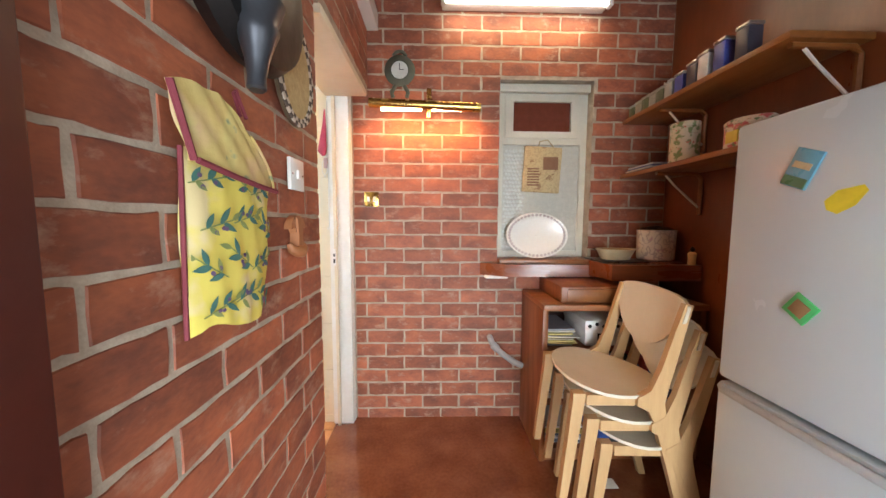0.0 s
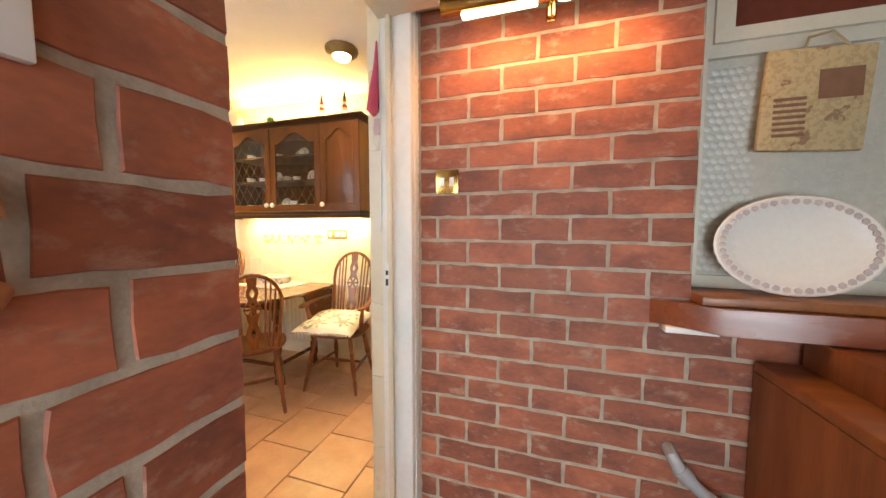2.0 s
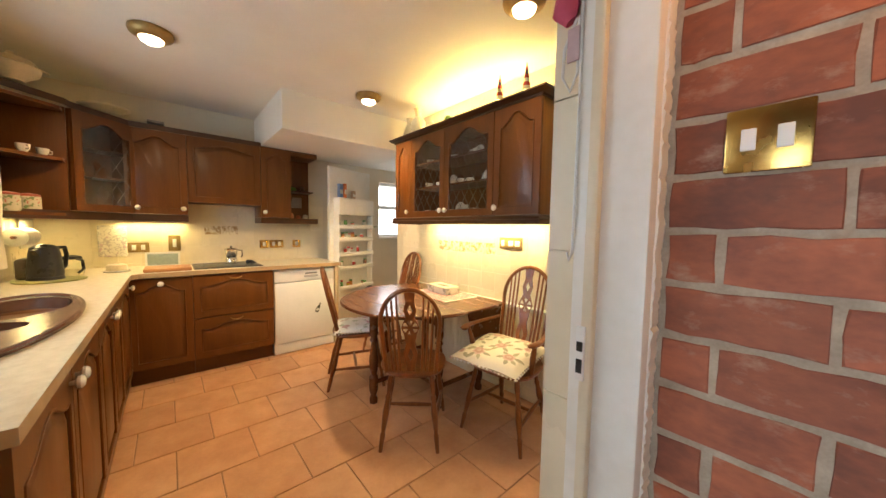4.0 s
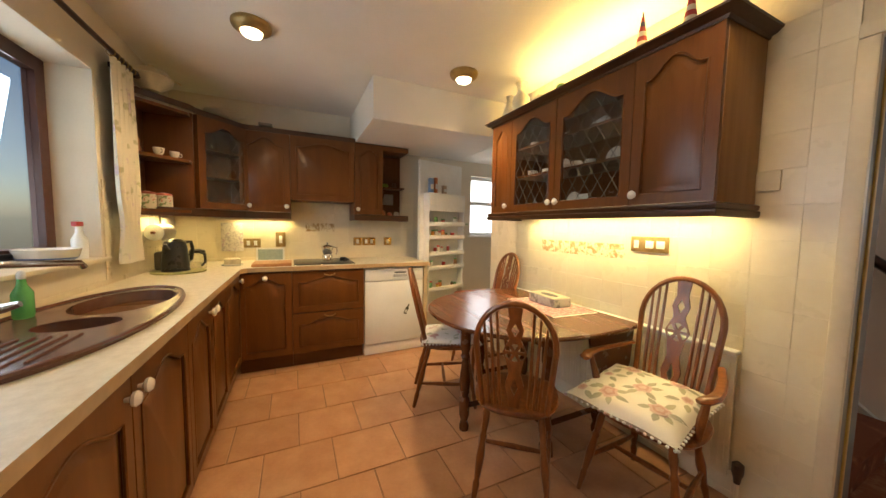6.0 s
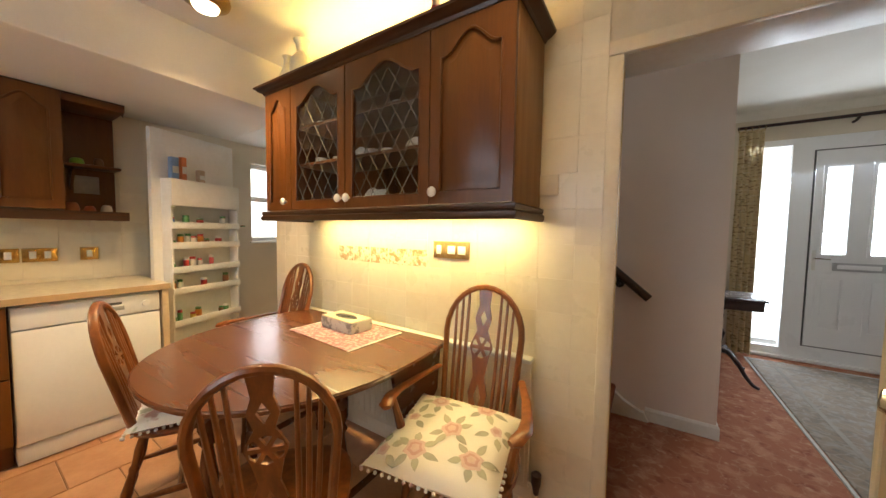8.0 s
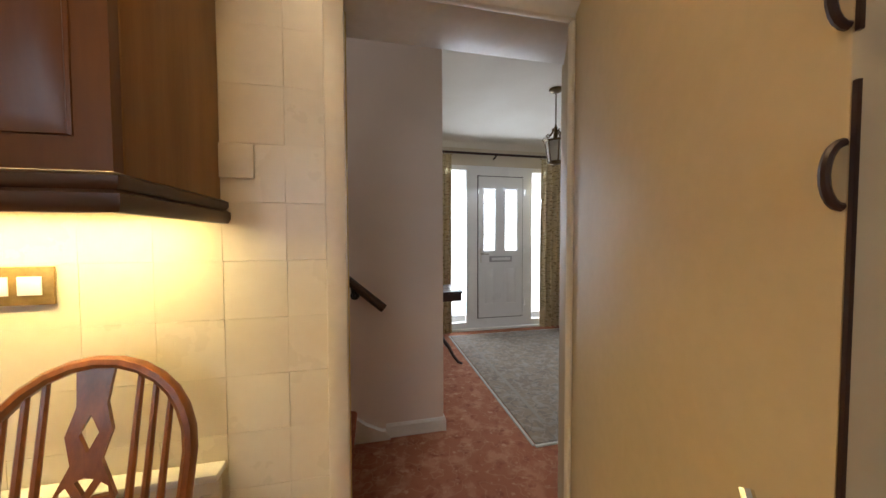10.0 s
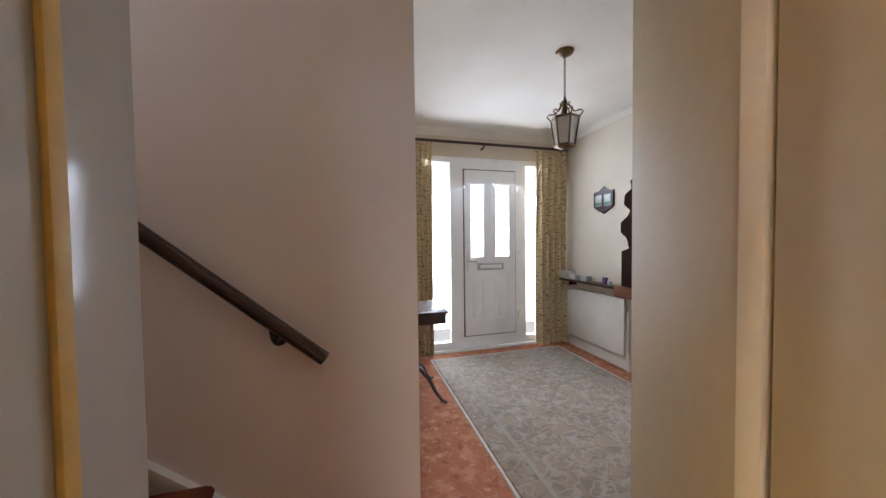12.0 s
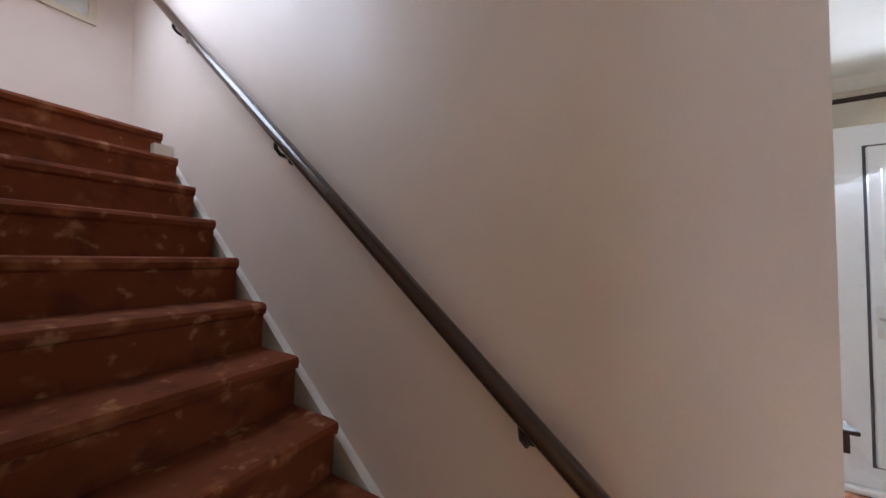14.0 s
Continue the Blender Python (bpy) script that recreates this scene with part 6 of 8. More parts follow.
part("bowl", lathe([(0.04, 0), (0.09, 0.04), (0.095, 0.05), (0.05, 0.015)], 20), _cream, _t, m=pose(-1.16, 3.84, 2.0865))
for _i, (_dx, _c) in enumerate(((-0.05, (0.62, 0.20, 0.06)), (0.0, (0.60, 0.10, 0.05)), (0.05, (0.62, 0.30, 0.06)), (0.02, (0.10, 0.22, 0.06)))):
    _bm = bmesh.new()
    bmesh.ops.create_icosphere(_bm, subdivisions=2, radius=0.034)
    part("fruit", _bm, plain("fruit_%d" % _i, _c, 0.35), _t, m=pose(-1.16 + _dx, 3.84 - 0.02 * (_i % 2), 2.145 + (0.035 if _i == 3 else 0)))
for _i, _x in enumerate((-0.62, -0.40)):
    _t = thing("flag_ornament", "small furled striped flag on a stick in a china stand", "flag", (_x, 3.84, 2.086), group="flags on the cabinet")
    part("stand", lathe([(0.03, 0), (0.02, 0.015), (0.006, 0.03)], 14), _cream, _t, m=pose(_x, 3.84, 2.0865))
    part("stick", sweep([(_x, 3.84, 2.10), (_x, 3.84, 2.36)], 0.003, 6), M["dark_wood"], _t)
    for _k in range(6):
        part("stripe", lathe([(0.006 + 0.0036 * (6 - _k), 0), (0.006 + 0.0036 * (5 - _k), 0.024)], 10), plain("flag_red", (0.38, 0.05, 0.05), 0.8) if _k % 2 else (plain("flag_dark", (0.06, 0.05, 0.10), 0.8) if _k > 3 else plain("flag_white", (0.62, 0.56, 0.46), 0.8)), _t, m=pose(_x, 3.84, 2.19 + _k * 0.0245))
single("china_tray", lathe([(0.06, 0), (0.10, 0.02), (0.105, 0.03), (0.05, 0.01)], 24, m=pose(-0.86, 3.86, 2.0865)), _cream, "shallow ivory dish on the wall cabinet", "dish", at=(-0.86, 3.86, 2.0865))
single("glass_vase", lathe([(0.03, 0), (0.035, 0.02), (0.03, 0.07), (0.04, 0.10), (0.035, 0.10), (0.025, 0.02)], 18, m=pose(-0.29, 3.86, 2.0865)), M["glass"], "small clear glass vase on the wall cabinet", "vase", at=(-0.29, 3.86, 2.0865))
# china behind glass
for _z, _kinds in ((WZ + 0.0185, 0), (WZ + 0.267, 1), (WZ + 0.477, 2)):
    for _i in range(9):
        _x = -1.47 + _i * 0.10 + random.uniform(-0.012, 0.012)
        if _kinds == 2 and _i % 3 == 1:
            continue
        if (_i + _kinds) % 4 == 3:
            _t = thing("display_plate", "small white plate standing in the display cabinet", "plate", (_x, 3.98, _z))
            part("plate", lathe([(0.02, 0.006), (0.05, 0.002), (0.06, 0.008), (0.05, 0.010)], 20), M["porcelain"], _t, m=pose(_x, 4.02, _z + 0.062, 80))
        else:
            cup(pose(_x, 3.90 + 0.03 * (_i % 2), _z, 0, 0, random.uniform(0, 360)), M["porcelain"], "white and gold china cup in the display cabinet", "display china", 0.034)
single("photo_card", boxes((-0.98, -0.90, 3.835, 3.838, WZ + 0.019, WZ + 0.095)), M["paper"], "small white card standing in the display cabinet", "card", at=(-0.94, 3.836, WZ + 0.019))
for _z in (WZ + 0.01, WZ + 0.245, WZ + 0.455):
    for _k in range(3):
        _x, _y = -2.78 + 0.10 * _k, 1.62 - 0.05 * _k
        single("glass_tumbler", lathe([(0.025, 0), (0.032, 0.085), (0.029, 0.085), (0.022, 0.006)], 16, m=pose(_x + 0.02, _y, _z)), M["glass"], "clear tumbler in the corner cabinet", "tumbler", "tumblers", at=(_x + 0.02, _y, _z))
# end shelf trinkets
for _y, _z, _nm, _c, _r, _h in ((3.15, 1.6835, "lime_pot", (0.25, 0.50, 0.05), 0.035, 0.045), (3.25, 1.6835, "brown_jar", (0.16, 0.08, 0.04), 0.026, 0.06), (3.12, 1.3635, "terracotta_pot", (0.42, 0.15, 0.06), 0.035, 0.07), (3.20, 1.3635, "red_pot", (0.45, 0.12, 0.05), 0.03, 0.05), (3.28, 1.3635, "white_pot", (0.62, 0.55, 0.45), 0.03, 0.06)):
    single("small_pot", lathe([(_r * 0.8, 0), (_r, _h * 0.4), (_r * 0.85, _h * 0.8), (_r * 0.5, _h)], 16, m=pose(-3.03, _y, _z)), plain(_nm, _c, 0.4), "small %s on the end shelf" % _nm.replace("_", " "), "pot", "pots on the end shelf", at=(-3.03, _y, _z))
single("hanging_calendar", boxes((-3.099, -3.094, 3.14, 3.26, 1.50, 1.62)), plain("calendar_grey", (0.34, 0.30, 0.30), 0.8), "small printed calendar on the shelf back", "calendar", at=(-3.097, 3.2, 1.5))

# sockets and switches
for _y, _w, _g in ((2.86, 0.088, 1), (2.985, 0.146, 2), (3.20, 0.088, 1)):
    switch_plate("socket", "brass socket plate on the tiled wall", "socket", pose(-3.1115, _y, 1.085, 0, 0, 90), _w, 0.088, _g, M["brass"])
switch_plate("socket", "antique brass double socket with white inserts", "socket", pose(-3.1115, 1.85, 1.075, 0, 0, 90), 0.146, 0.088, 2, M["antique_brass"])
switch_plate("cooker_switch", "tall brass cooker switch plate", "switch", pose(-3.1115, 2.10, 1.11, 0, 0, 90), 0.088, 0.146, 1, M["antique_brass"])
switch_plate("socket", "antique brass socket by the kettle", "socket", pose(-2.30, 1.2615, 1.10, 0, 0, 180), 0.088, 0.088, 1, M["antique_brass"], "black")
switch_plate("socket", "antique brass double socket on the tiles over the table", "socket", pose(-0.628, 4.0745, 1.182), 0.146, 0.088, 2, M["antique_brass"], iw=0.022, ih=0.24)
switch_plate("fused_spur", "antique brass fused switch on the tiles over the table", "switch", pose(-0.735, 4.0745, 1.182), 0.072, 0.088, 1, M["antique_brass"])
_t = thing("cable_outlet", "cream plastic cable outlet on the tiled wall", "outlet", (-0.178, 4.07, 1.48))
part("plate", boxes((-0.222, -0.136, 4.064, 4.0745, 1.44, 1.525), bevel=0.002), M["cream_paint"], _t)

# ceiling spots
for _x, _y in ((-0.13, 3.42), (-1.70, 3.40), (-1.74, 2.02)):
    _t = thing("ceiling_light", "round brass ceiling spotlight, switched on", "light", (_x, _y, 2.40), group="ceiling spots")
    part("ring", lathe([(0.057, -0.012), (0.066, -0.015), (0.078, -0.006), (0.100, 0.008), (0.106, 0.024), (0.104, 0.036), (0.06, 0.036)], 32), M["antique_brass"], _t, m=pose(_x, _y, 2.383))
    part("lens", lathe([(0.058, 0), (0.052, -0.014), (0.03, -0.026), (0.004, -0.030)], 20), M["bulb"], _t, m=pose(_x, _y, 2.372))

# ---- table and Windsor chairs ----
_t = thing("drop_leaf_table", "dark wood oval drop-leaf table with turned legs", "table", (-1.2, 3.5, 0))
_out = [(-0.62, 3.985), (-0.60, 3.75)]
for _k in range(29):
    _a = math.pi * _k / 28
    _c, _s = math.cos(_a), math.sin(_a)
    _out.append((-1.185 + 0.585 * math.copysign(abs(_c) ** 0.92, _c), 3.62 - 0.645 * _s ** 0.92))
_out += [(-1.77, 3.75), (-1.75, 3.985)]
_top = part("top", prism(_out, 0.022), M["table_wood"], _t, m=Matrix.Translation((0, 0, 0.716)) @ FLAT)
bmesh_top = bmesh.new()
bmesh_top.from_mesh(_top.data)
bmesh.ops.bevel(bmesh_top, geom=[e for e in bmesh_top.edges if len(e.link_faces) == 2 and e.calc_face_angle() > 1.2], offset=0.006, segments=2, affect="EDGES")
bmesh_top.to_mesh(_top.data)
bmesh_top.free()
part("hanging_leaf", prism([(3.62, 0.700), (3.97, 0.700), (3.95, 0.50), (3.88, 0.44), (3.76, 0.44), (3.66, 0.52)], 0.016), M["table_wood"], _t, m=pose(-0.655, 0, 0, 0, 0, 90))
for _y in (3.48, 3.93):
    part("apron", boxes((-1.55, -0.80, _y - 0.01, _y + 0.01, 0.60, 0.715), bevel=0.003), M["table_wood"], _t)
TURNED = [(0.028, 0), (0.030, 0.03), (0.020, 0.06), (0.032, 0.10), (0.032, 0.20), (0.020, 0.215), (0.028, 0.24), (0.034, 0.32), (0.022, 0.42), (0.018, 0.45), (0.030, 0.47), (0.020, 0.49), (0.032, 0.52), (0.032, 0.715)]
for _x, _y in ((-0.83, 3.50), (-1.53, 3.50), (-0.83, 3.92), (-1.53, 3.92), (-1.18, 3.17)):
    part("leg", lathe(TURNED, 14), M["table_wood"], _t, m=pose(_x, _y, 0))
for _a, _b in (((-0.83, 3.50), (-1.53, 3.50)), ((-0.83, 3.50), (-0.83, 3.92)), ((-1.53, 3.50), (-1.53, 3.92)), ((-1.18, 3.17), (-1.18, 3.50))):
    part("stretcher", sweep([(*_a, 0.15), (*_b, 0.15)], 0.016, 6), M["table_wood"], _t)
_t = thing("table_mat", "pink woven check mat on the table", "mat", (-1.15, 3.75, 0.7385))
part("cloth", boxes((-0.24, 0.24, -0.17, 0.17, 0, 0.004), bevel=0.001), M["mat_cloth"], _t, m=pose(-1.14, 3.79, 0.7388, 0, 0, -4))
for _x in (-0.252, 0.2405):
    part("fringe", boxes((_x, _x + 0.0115, -0.17, 0.17, 0, 0.003)), M["paper"], _t, m=pose(-1.14, 3.79, 0.7388, 0, 0, -4))
_t = thing("tissue_box", "grey and cream tissue box cover with oval opening", "tissue box", (-1.17, 3.8, 0.743))
part("body", boxes((-0.135, 0.135, -0.07, 0.07, 0, 0.058), bevel=0.008), blotches("marble_grey", (0.45, 0.43, 0.40), [((0.20, 0.19, 0.18), 25, 0.52, 0.62, 1)], 0.5, 0.1), _t, m=pose(-1.18, 3.83, 0.7432, 0, 0, -4))
part("opening", prism(ellipse(0.082, 0.034), 0.002), M["black"], _t, "dark oval opening", m=pose(-1.18, 3.83, 0.8013, 0, 0, -4) @ FLAT)
part("top", prism([(-0.13, -0.066), (0.13, -0.066), (0.13, 0.066), (-0.13, 0.066)], 0.004, [ellipse(0.085, 0.036)]), plain("box_cream", (0.66, 0.60, 0.42), 0.5), _t, m=pose(-1.18, 3.83, 0.8015, 0, 0, -4) @ FLAT)


def windsor(arms=False, tall=0.0):
    """A wheel-back Windsor chair, seat middle at the origin, front towards +y."""
    ch = thing("windsor_armchair" if arms else "windsor_chair", "dark wooden wheel-back Windsor %s" % ("armchair" if arms else "dining chair"), "chair", group="chairs round the table")
    W = M["chair_wood"]
    bm = bmesh.new()
    rings = []
    sw = 1.08 if arms else 1.0
    for s, dz in ((0.02, -0.010), (0.55, -0.009), (0.88, 0.0), (0.98, -0.004), (1.0, -0.014), (0.95, -0.032), (0.6, -0.036), (0.02, -0.036)):
        ring = []
        for k in range(32):
            a = 2 * math.pi * k / 32
            c, sn = math.cos(a), math.sin(a)
            x = 0.205 * sw * math.copysign(abs(c) ** 0.7, c) * (1 + 0.08 * sn)
            y = 0.20 * math.copysign(abs(sn) ** 0.75, sn)
            ring.append(bm.verts.new((x * s, y * s, 0.450 + dz)))
        rings.append(ring)
    for a, b in zip(rings, rings[1:]):
        for k in range(32):
            bm.faces.new((a[k], a[(k + 1) % 32], b[(k + 1) % 32], b[k]))
    part("seat", bm, W, ch)
    prof = [(0.011, 0), (0.013, 0.04), (0.016, 0.09), (0.011, 0.105), (0.014, 0.12), (0.020, 0.20), (0.014, 0.275), (0.018, 0.29), (0.012, 0.305), (0.017, 0.36), (0.013, 0.425)]
    for sx in (-1, 1):
        for foot, top in (((sx * 0.195 * sw, 0.195, 0), (sx * 0.14, 0.13, 0.425)), ((sx * 0.165, -0.235, 0), (sx * 0.12, -0.13, 0.425))):
            d = Vector(top) - Vector(foot)
            L = d.length
            bm = lathe([(r, h * L / 0.425) for r, h in prof], 12)
            part("leg", bm, W, ch, m=Matrix.Translation(foot) @ d.to_track_quat("Z", "Y").to_matrix().to_4x4())
        part("side_stretcher", sweep([(sx * 0.178 * sw, 0.17, 0.165), (sx * 0.165, -0.02, 0.165), (sx * 0.15, -0.19, 0.165)], [0.009, 0.014, 0.009], 8), W, ch)
    part("cross_stretcher", sweep([(-0.165, -0.02, 0.165), (0, -0.02, 0.165), (0.165, -0.02, 0.165)], [0.009, 0.014, 0.009], 8), W, ch)
    top = 0.955 + tall
    half = 0.168 if not arms else 0.172

    def rake(z):
        return -0.155 - 0.24 * (z - 0.45)

    bow = []
    zc = top - 0.20
    for k in range(6):
        z = 0.44 + (zc - 0.44) * k / 5
        bow.append((-half * (0.86 + 0.14 * k / 5), rake(z), z))
    for k in range(1, 14):
        a = math.pi - math.pi * k / 14
        z = zc + 0.20 * math.sin(a)
        bow.append((half * math.cos(a), rake(z), z))
    bow += [(-x, y, z) for x, y, z in reversed(bow[:6])]
    part("bow", sweep(bow, 0.0135, 8, flat=1.15), W, ch)

    def bow_z(x):
        return zc + 0.20 * math.sqrt(max(0, 1 - (x / half) ** 2))

    for x in (-0.132, -0.104, -0.076, 0.076, 0.104, 0.132):
        zt = bow_z(x)
        xb = x * 0.82
        part("spindle", sweep([(xb, rake(0.44), 0.44), ((x + xb) / 2, rake(0.62), 0.62), (x, rake(zt), zt)], [0.0065, 0.0085, 0.006], 7), W, ch)
    # pierced splat with a wheel
    zb, zt = 0.44, bow_z(0)
    H = zt - zb
    wheel = zb + H * 0.56
    m = Matrix(((1, 0, 0, 0), (0, 1, -0.24, rake(0.0) - 0.006), (0, 0, 1, 0), (0, 0, 0, 1)))
    lo = [(-0.022, zb), (0.022, zb), (0.026, zb + H * 0.10), (0.042, zb + H * 0.24), (0.026, zb + H * 0.36), (0.038, wheel - 0.036), (0.052, wheel), (0.038, wheel + 0.036), (0.024, wheel + H * 0.12), (0.037, wheel + H * 0.21), (0.024, wheel + H * 0.30), (0.032, zt)]
    out = lo + [(-x, z) for x, z in reversed(lo[2:])]
    holes = []
    for k in range(6):
        a0 = 2 * math.pi * k / 6 + 0.16
        a1 = a0 + 2 * math.pi / 6 - 0.32
        holes.append([(0.013 * math.cos((a0 + a1) / 2), wheel + 0.013 * math.sin((a0 + a1) / 2)), (0.042 * math.cos(a0), wheel + 0.042 * math.sin(a0)), (0.045 * math.cos((a0 + a1) / 2), wheel + 0.045 * math.sin((a0 + a1) / 2)), (0.042 * math.cos(a1), wheel + 0.042 * math.sin(a1))])
    holes.append([(0, zb + H * 0.14), (0.016, zb + H * 0.22), (0, zb + H * 0.31), (-0.016, zb + H * 0.22)])
    holes.append([(0, wheel + H * 0.15), (0.016, wheel + H * 0.21), (0, wheel + H * 0.27), (-0.016, wheel + H * 0.21)])
    part("splat", prism(out, 0.010, holes), W, ch, "pierced wheel splat", m=m)
    if arms:
        for sx in (-1, 1):
            zz = 0.655
            arm = part("arm", sweep([(sx * 0.185, rake(zz), zz + 0.01), (sx * 0.225, -0.08, zz), (sx * 0.248, 0.03, zz - 0.005), (sx * 0.252, 0.10, zz - 0.008), (sx * 0.236, 0.15, zz - 0.012), (sx * 0.222, 0.165, zz - 0.014)], [0.014, 0.017, 0.020, 0.026, 0.028, 0.016], 8, flat=0.55), W, ch)
            part("arm_post", sweep([(sx * 0.20, 0.07, 0.44), (sx * 0.215, 0.085, 0.54), (sx * 0.235, 0.105, 0.645)], [0.013, 0.018, 0.011], 8), W, ch)
    return ch


def cushion(label, material, m, w=0.44, d=0.44, thick=0.055, printed=False):
    t = thing("seat_cushion", label, "cushion", group="seat cushions")
    bm = bmesh.new()
    n = 20
    sides = {}
    for s in (1, -1):
        g = []
        for i in range(n + 1):
            row = []
            for j in range(n + 1):
                u, v = -1 + 2 * i / n, -1 + 2 * j / n
                puff = ((1 - abs(u) ** 4) * (1 - abs(v) ** 4)) ** 0.55
                pin = 1 - 0.05 * (1 - u * u) * abs(v) ** 3 - 0.05 * (1 - v * v) * abs(u) ** 3
                edge = abs(u) == 1 or abs(v) == 1
                if s == -1 and edge:
                    row.append(sides[(i, j)])
                    continue
                vert = bm.verts.new((u * w / 2 * pin, v * d / 2 * pin, thick * 0.5 + s * thick * 0.5 * puff + (0.006 * noise.noise((u * 3, v * 3, s)) if not edge else 0.004 * math.sin(5 * u + 4 * v))))
                if edge:
                    sides[(i, j)] = vert
                row.append(vert)
            g.append(row)
        for i in range(n):
            for j in range(n):
                bm.faces.new((g[i][j], g[i + 1][j], g[i + 1][j + 1], g[i][j + 1]))
    part("pad", bm, material, t)
    bm = bmesh.new()
    for k in range(18):
        u = -0.97 + 1.94 * k / 17
        for x, y in ((u, -1), (u, 1), (-1, u), (1, u)):
            pin = 1 - 0.05 * (1 - u * u)
            px, py = (x * w / 2, y * d / 2 * pin) if abs(y) == 1 else (x * w / 2 * pin, y * d / 2)
            bmesh.ops.create_icosphere(bm, subdivisions=1, radius=0.0072, matrix=pose(px * 1.02, py * 1.02, thick * 0.5 - 0.008))
    part("pompom_trim", bm, M["white_cushion"], t, "white pompom trim")
    if printed:
        # roses and leaf sprays printed on the upper face
        rng = random.Random(8)

        def patch(name, ring, lift, colour):
            pb, vs = bmesh.new(), []
            for u, v in ring:
                u, v = min(0.97, max(-0.97, u)), min(0.97, max(-0.97, v))
                puff = ((1 - abs(u) ** 4) * (1 - abs(v) ** 4)) ** 0.55
                pin = 1 - 0.05 * (1 - u * u) * abs(v) ** 3 - 0.05 * (1 - v * v) * abs(u) ** 3
                vs.append(pb.verts.new((u * w / 2 * pin, v * d / 2 * pin, thick * 0.5 + thick * 0.5 * puff + 0.006 * noise.noise((u * 3, v * 3, 1)) + lift)))
            mid = pb.verts.new(sum((q.co for q in vs), Vector()) / len(vs) + Vector((0, 0, 0.0006)))
            for q in range(len(vs)):
                pb.faces.new((vs[q], vs[(q + 1) % len(vs)], mid))
            part(name, pb, colour, t)

        leaf_c, leaf_d = plain("faded_leaf", (0.46, 0.43, 0.30), 0.9), plain("grey_leaf", (0.39, 0.37, 0.27), 0.9)
        rose_a, rose_b = plain("faded_rose", (0.64, 0.46, 0.39), 0.9), plain("deep_rose", (0.55, 0.33, 0.28), 0.9)
        for cu, cv, big in ((-0.55, 0.50, 1), (0.30, 0.62, 1), (0.68, -0.05, 0), (-0.05, 0.02, 1), (-0.72, -0.25, 0), (-0.42, -0.70, 1), (0.42, -0.60, 1), (0.80, 0.75, 0)):
            turn = rng.uniform(0, 6.28)
            for k in range(6 if big else 4):
                a, L, wd = turn + k * 6.28 / 6 + rng.uniform(-0.3, 0.3), rng.uniform(0.20, 0.30), 0.062
                ring = [(x * math.cos(a) - y * math.sin(a), x * math.sin(a) + y * math.cos(a)) for x, y in [(0.13 + L * q, wd * math.sin(math.pi * q ** 0.8)) for q in (0, 0.2, 0.4, 0.6, 0.8, 1)] + [(0.13 + L * q, -wd * math.sin(math.pi * q ** 0.8)) for q in (0.8, 0.6, 0.4, 0.2)]]
                patch("leaf", [(cu + x, cv + y) for x, y in ring], 0.0028, leaf_c if k % 2 else leaf_d)
            for r, lift, c in ((0.17, 0.0040, rose_a), (0.115, 0.0052, rose_b), (0.07, 0.0064, rose_a)) if big else ((0.10, 0.0040, rose_a), (0.055, 0.0052, rose_b)):
                patch("rose", [(cu + r * (1 + 0.16 * math.sin(5 * q * 0.524 + turn)) * math.cos(q * 0.524), cv + r * (1 + 0.16 * math.sin(5 * q * 0.524 + turn)) * math.sin(q * 0.524)) for q in range(12)], lift, c)
    t.matrix_world = m
    return t


_side = windsor()
_side.matrix_basis = pose(-0.756, 3.225, 0, 0, 0, 48.7)
copy_thing(_side, pose(-1.60, 3.245, 0, 0, 0, -22))
cushion("pale floral seat cushion with pompom trim", M["white_cushion"], pose(-1.58, 3.26, 0.448, 0, 0, -22), 0.40, 0.40, 0.05)
_arm = windsor(True, 0.072)
_arm.matrix_basis = pose(-0.375, 3.69, 0, 0, 0, 188)
copy_thing(_arm, pose(-1.90, 3.74, 0, 0, 0, 176))
cushion("cream rose-print seat cushion with pompom trim", M["cushion"], pose(-0.40, 3.655, 0.450, -5, 0, 188), 0.46, 0.45, 0.10, True)

# radiator behind the table
_t = thing("radiator", "cream panel radiator under the tiles", "radiator", (-1.0, 4.04, 0.1))
part("panel", boxes((-1.86, -0.215, 4.025, 4.045, 0.13, 0.70), bevel=0.006), M["cream_paint"], _t)
part("top_rail", boxes((-1.86, -0.215, 4.015, 4.070, 0.701, 0.722), bevel=0.006), M["white_paint"], _t, "pale top rail")
for _i in range(34):
    part("rib", boxes((-1.84 + _i * 0.048, -1.815 + _i * 0.048, 4.019, 4.0245, 0.16, 0.67), bevel=0.002), M["cream_paint"], _t)
_v = part("valve", lathe([(0.012, 0), (0.016, 0.03), (0.022, 0.05), (0.022, 0.09), (0.01, 0.10)], 14), M["dark_wood"], _t, "dark valve cap", m=pose(-0.18, 4.035, 0.12))
part("pipe", sweep([(-0.18, 4.035, -0.005), (-0.18, 4.035, 0.13), (-0.215, 4.035, 0.155)], 0.008, 8), M["cream_paint"], _v)

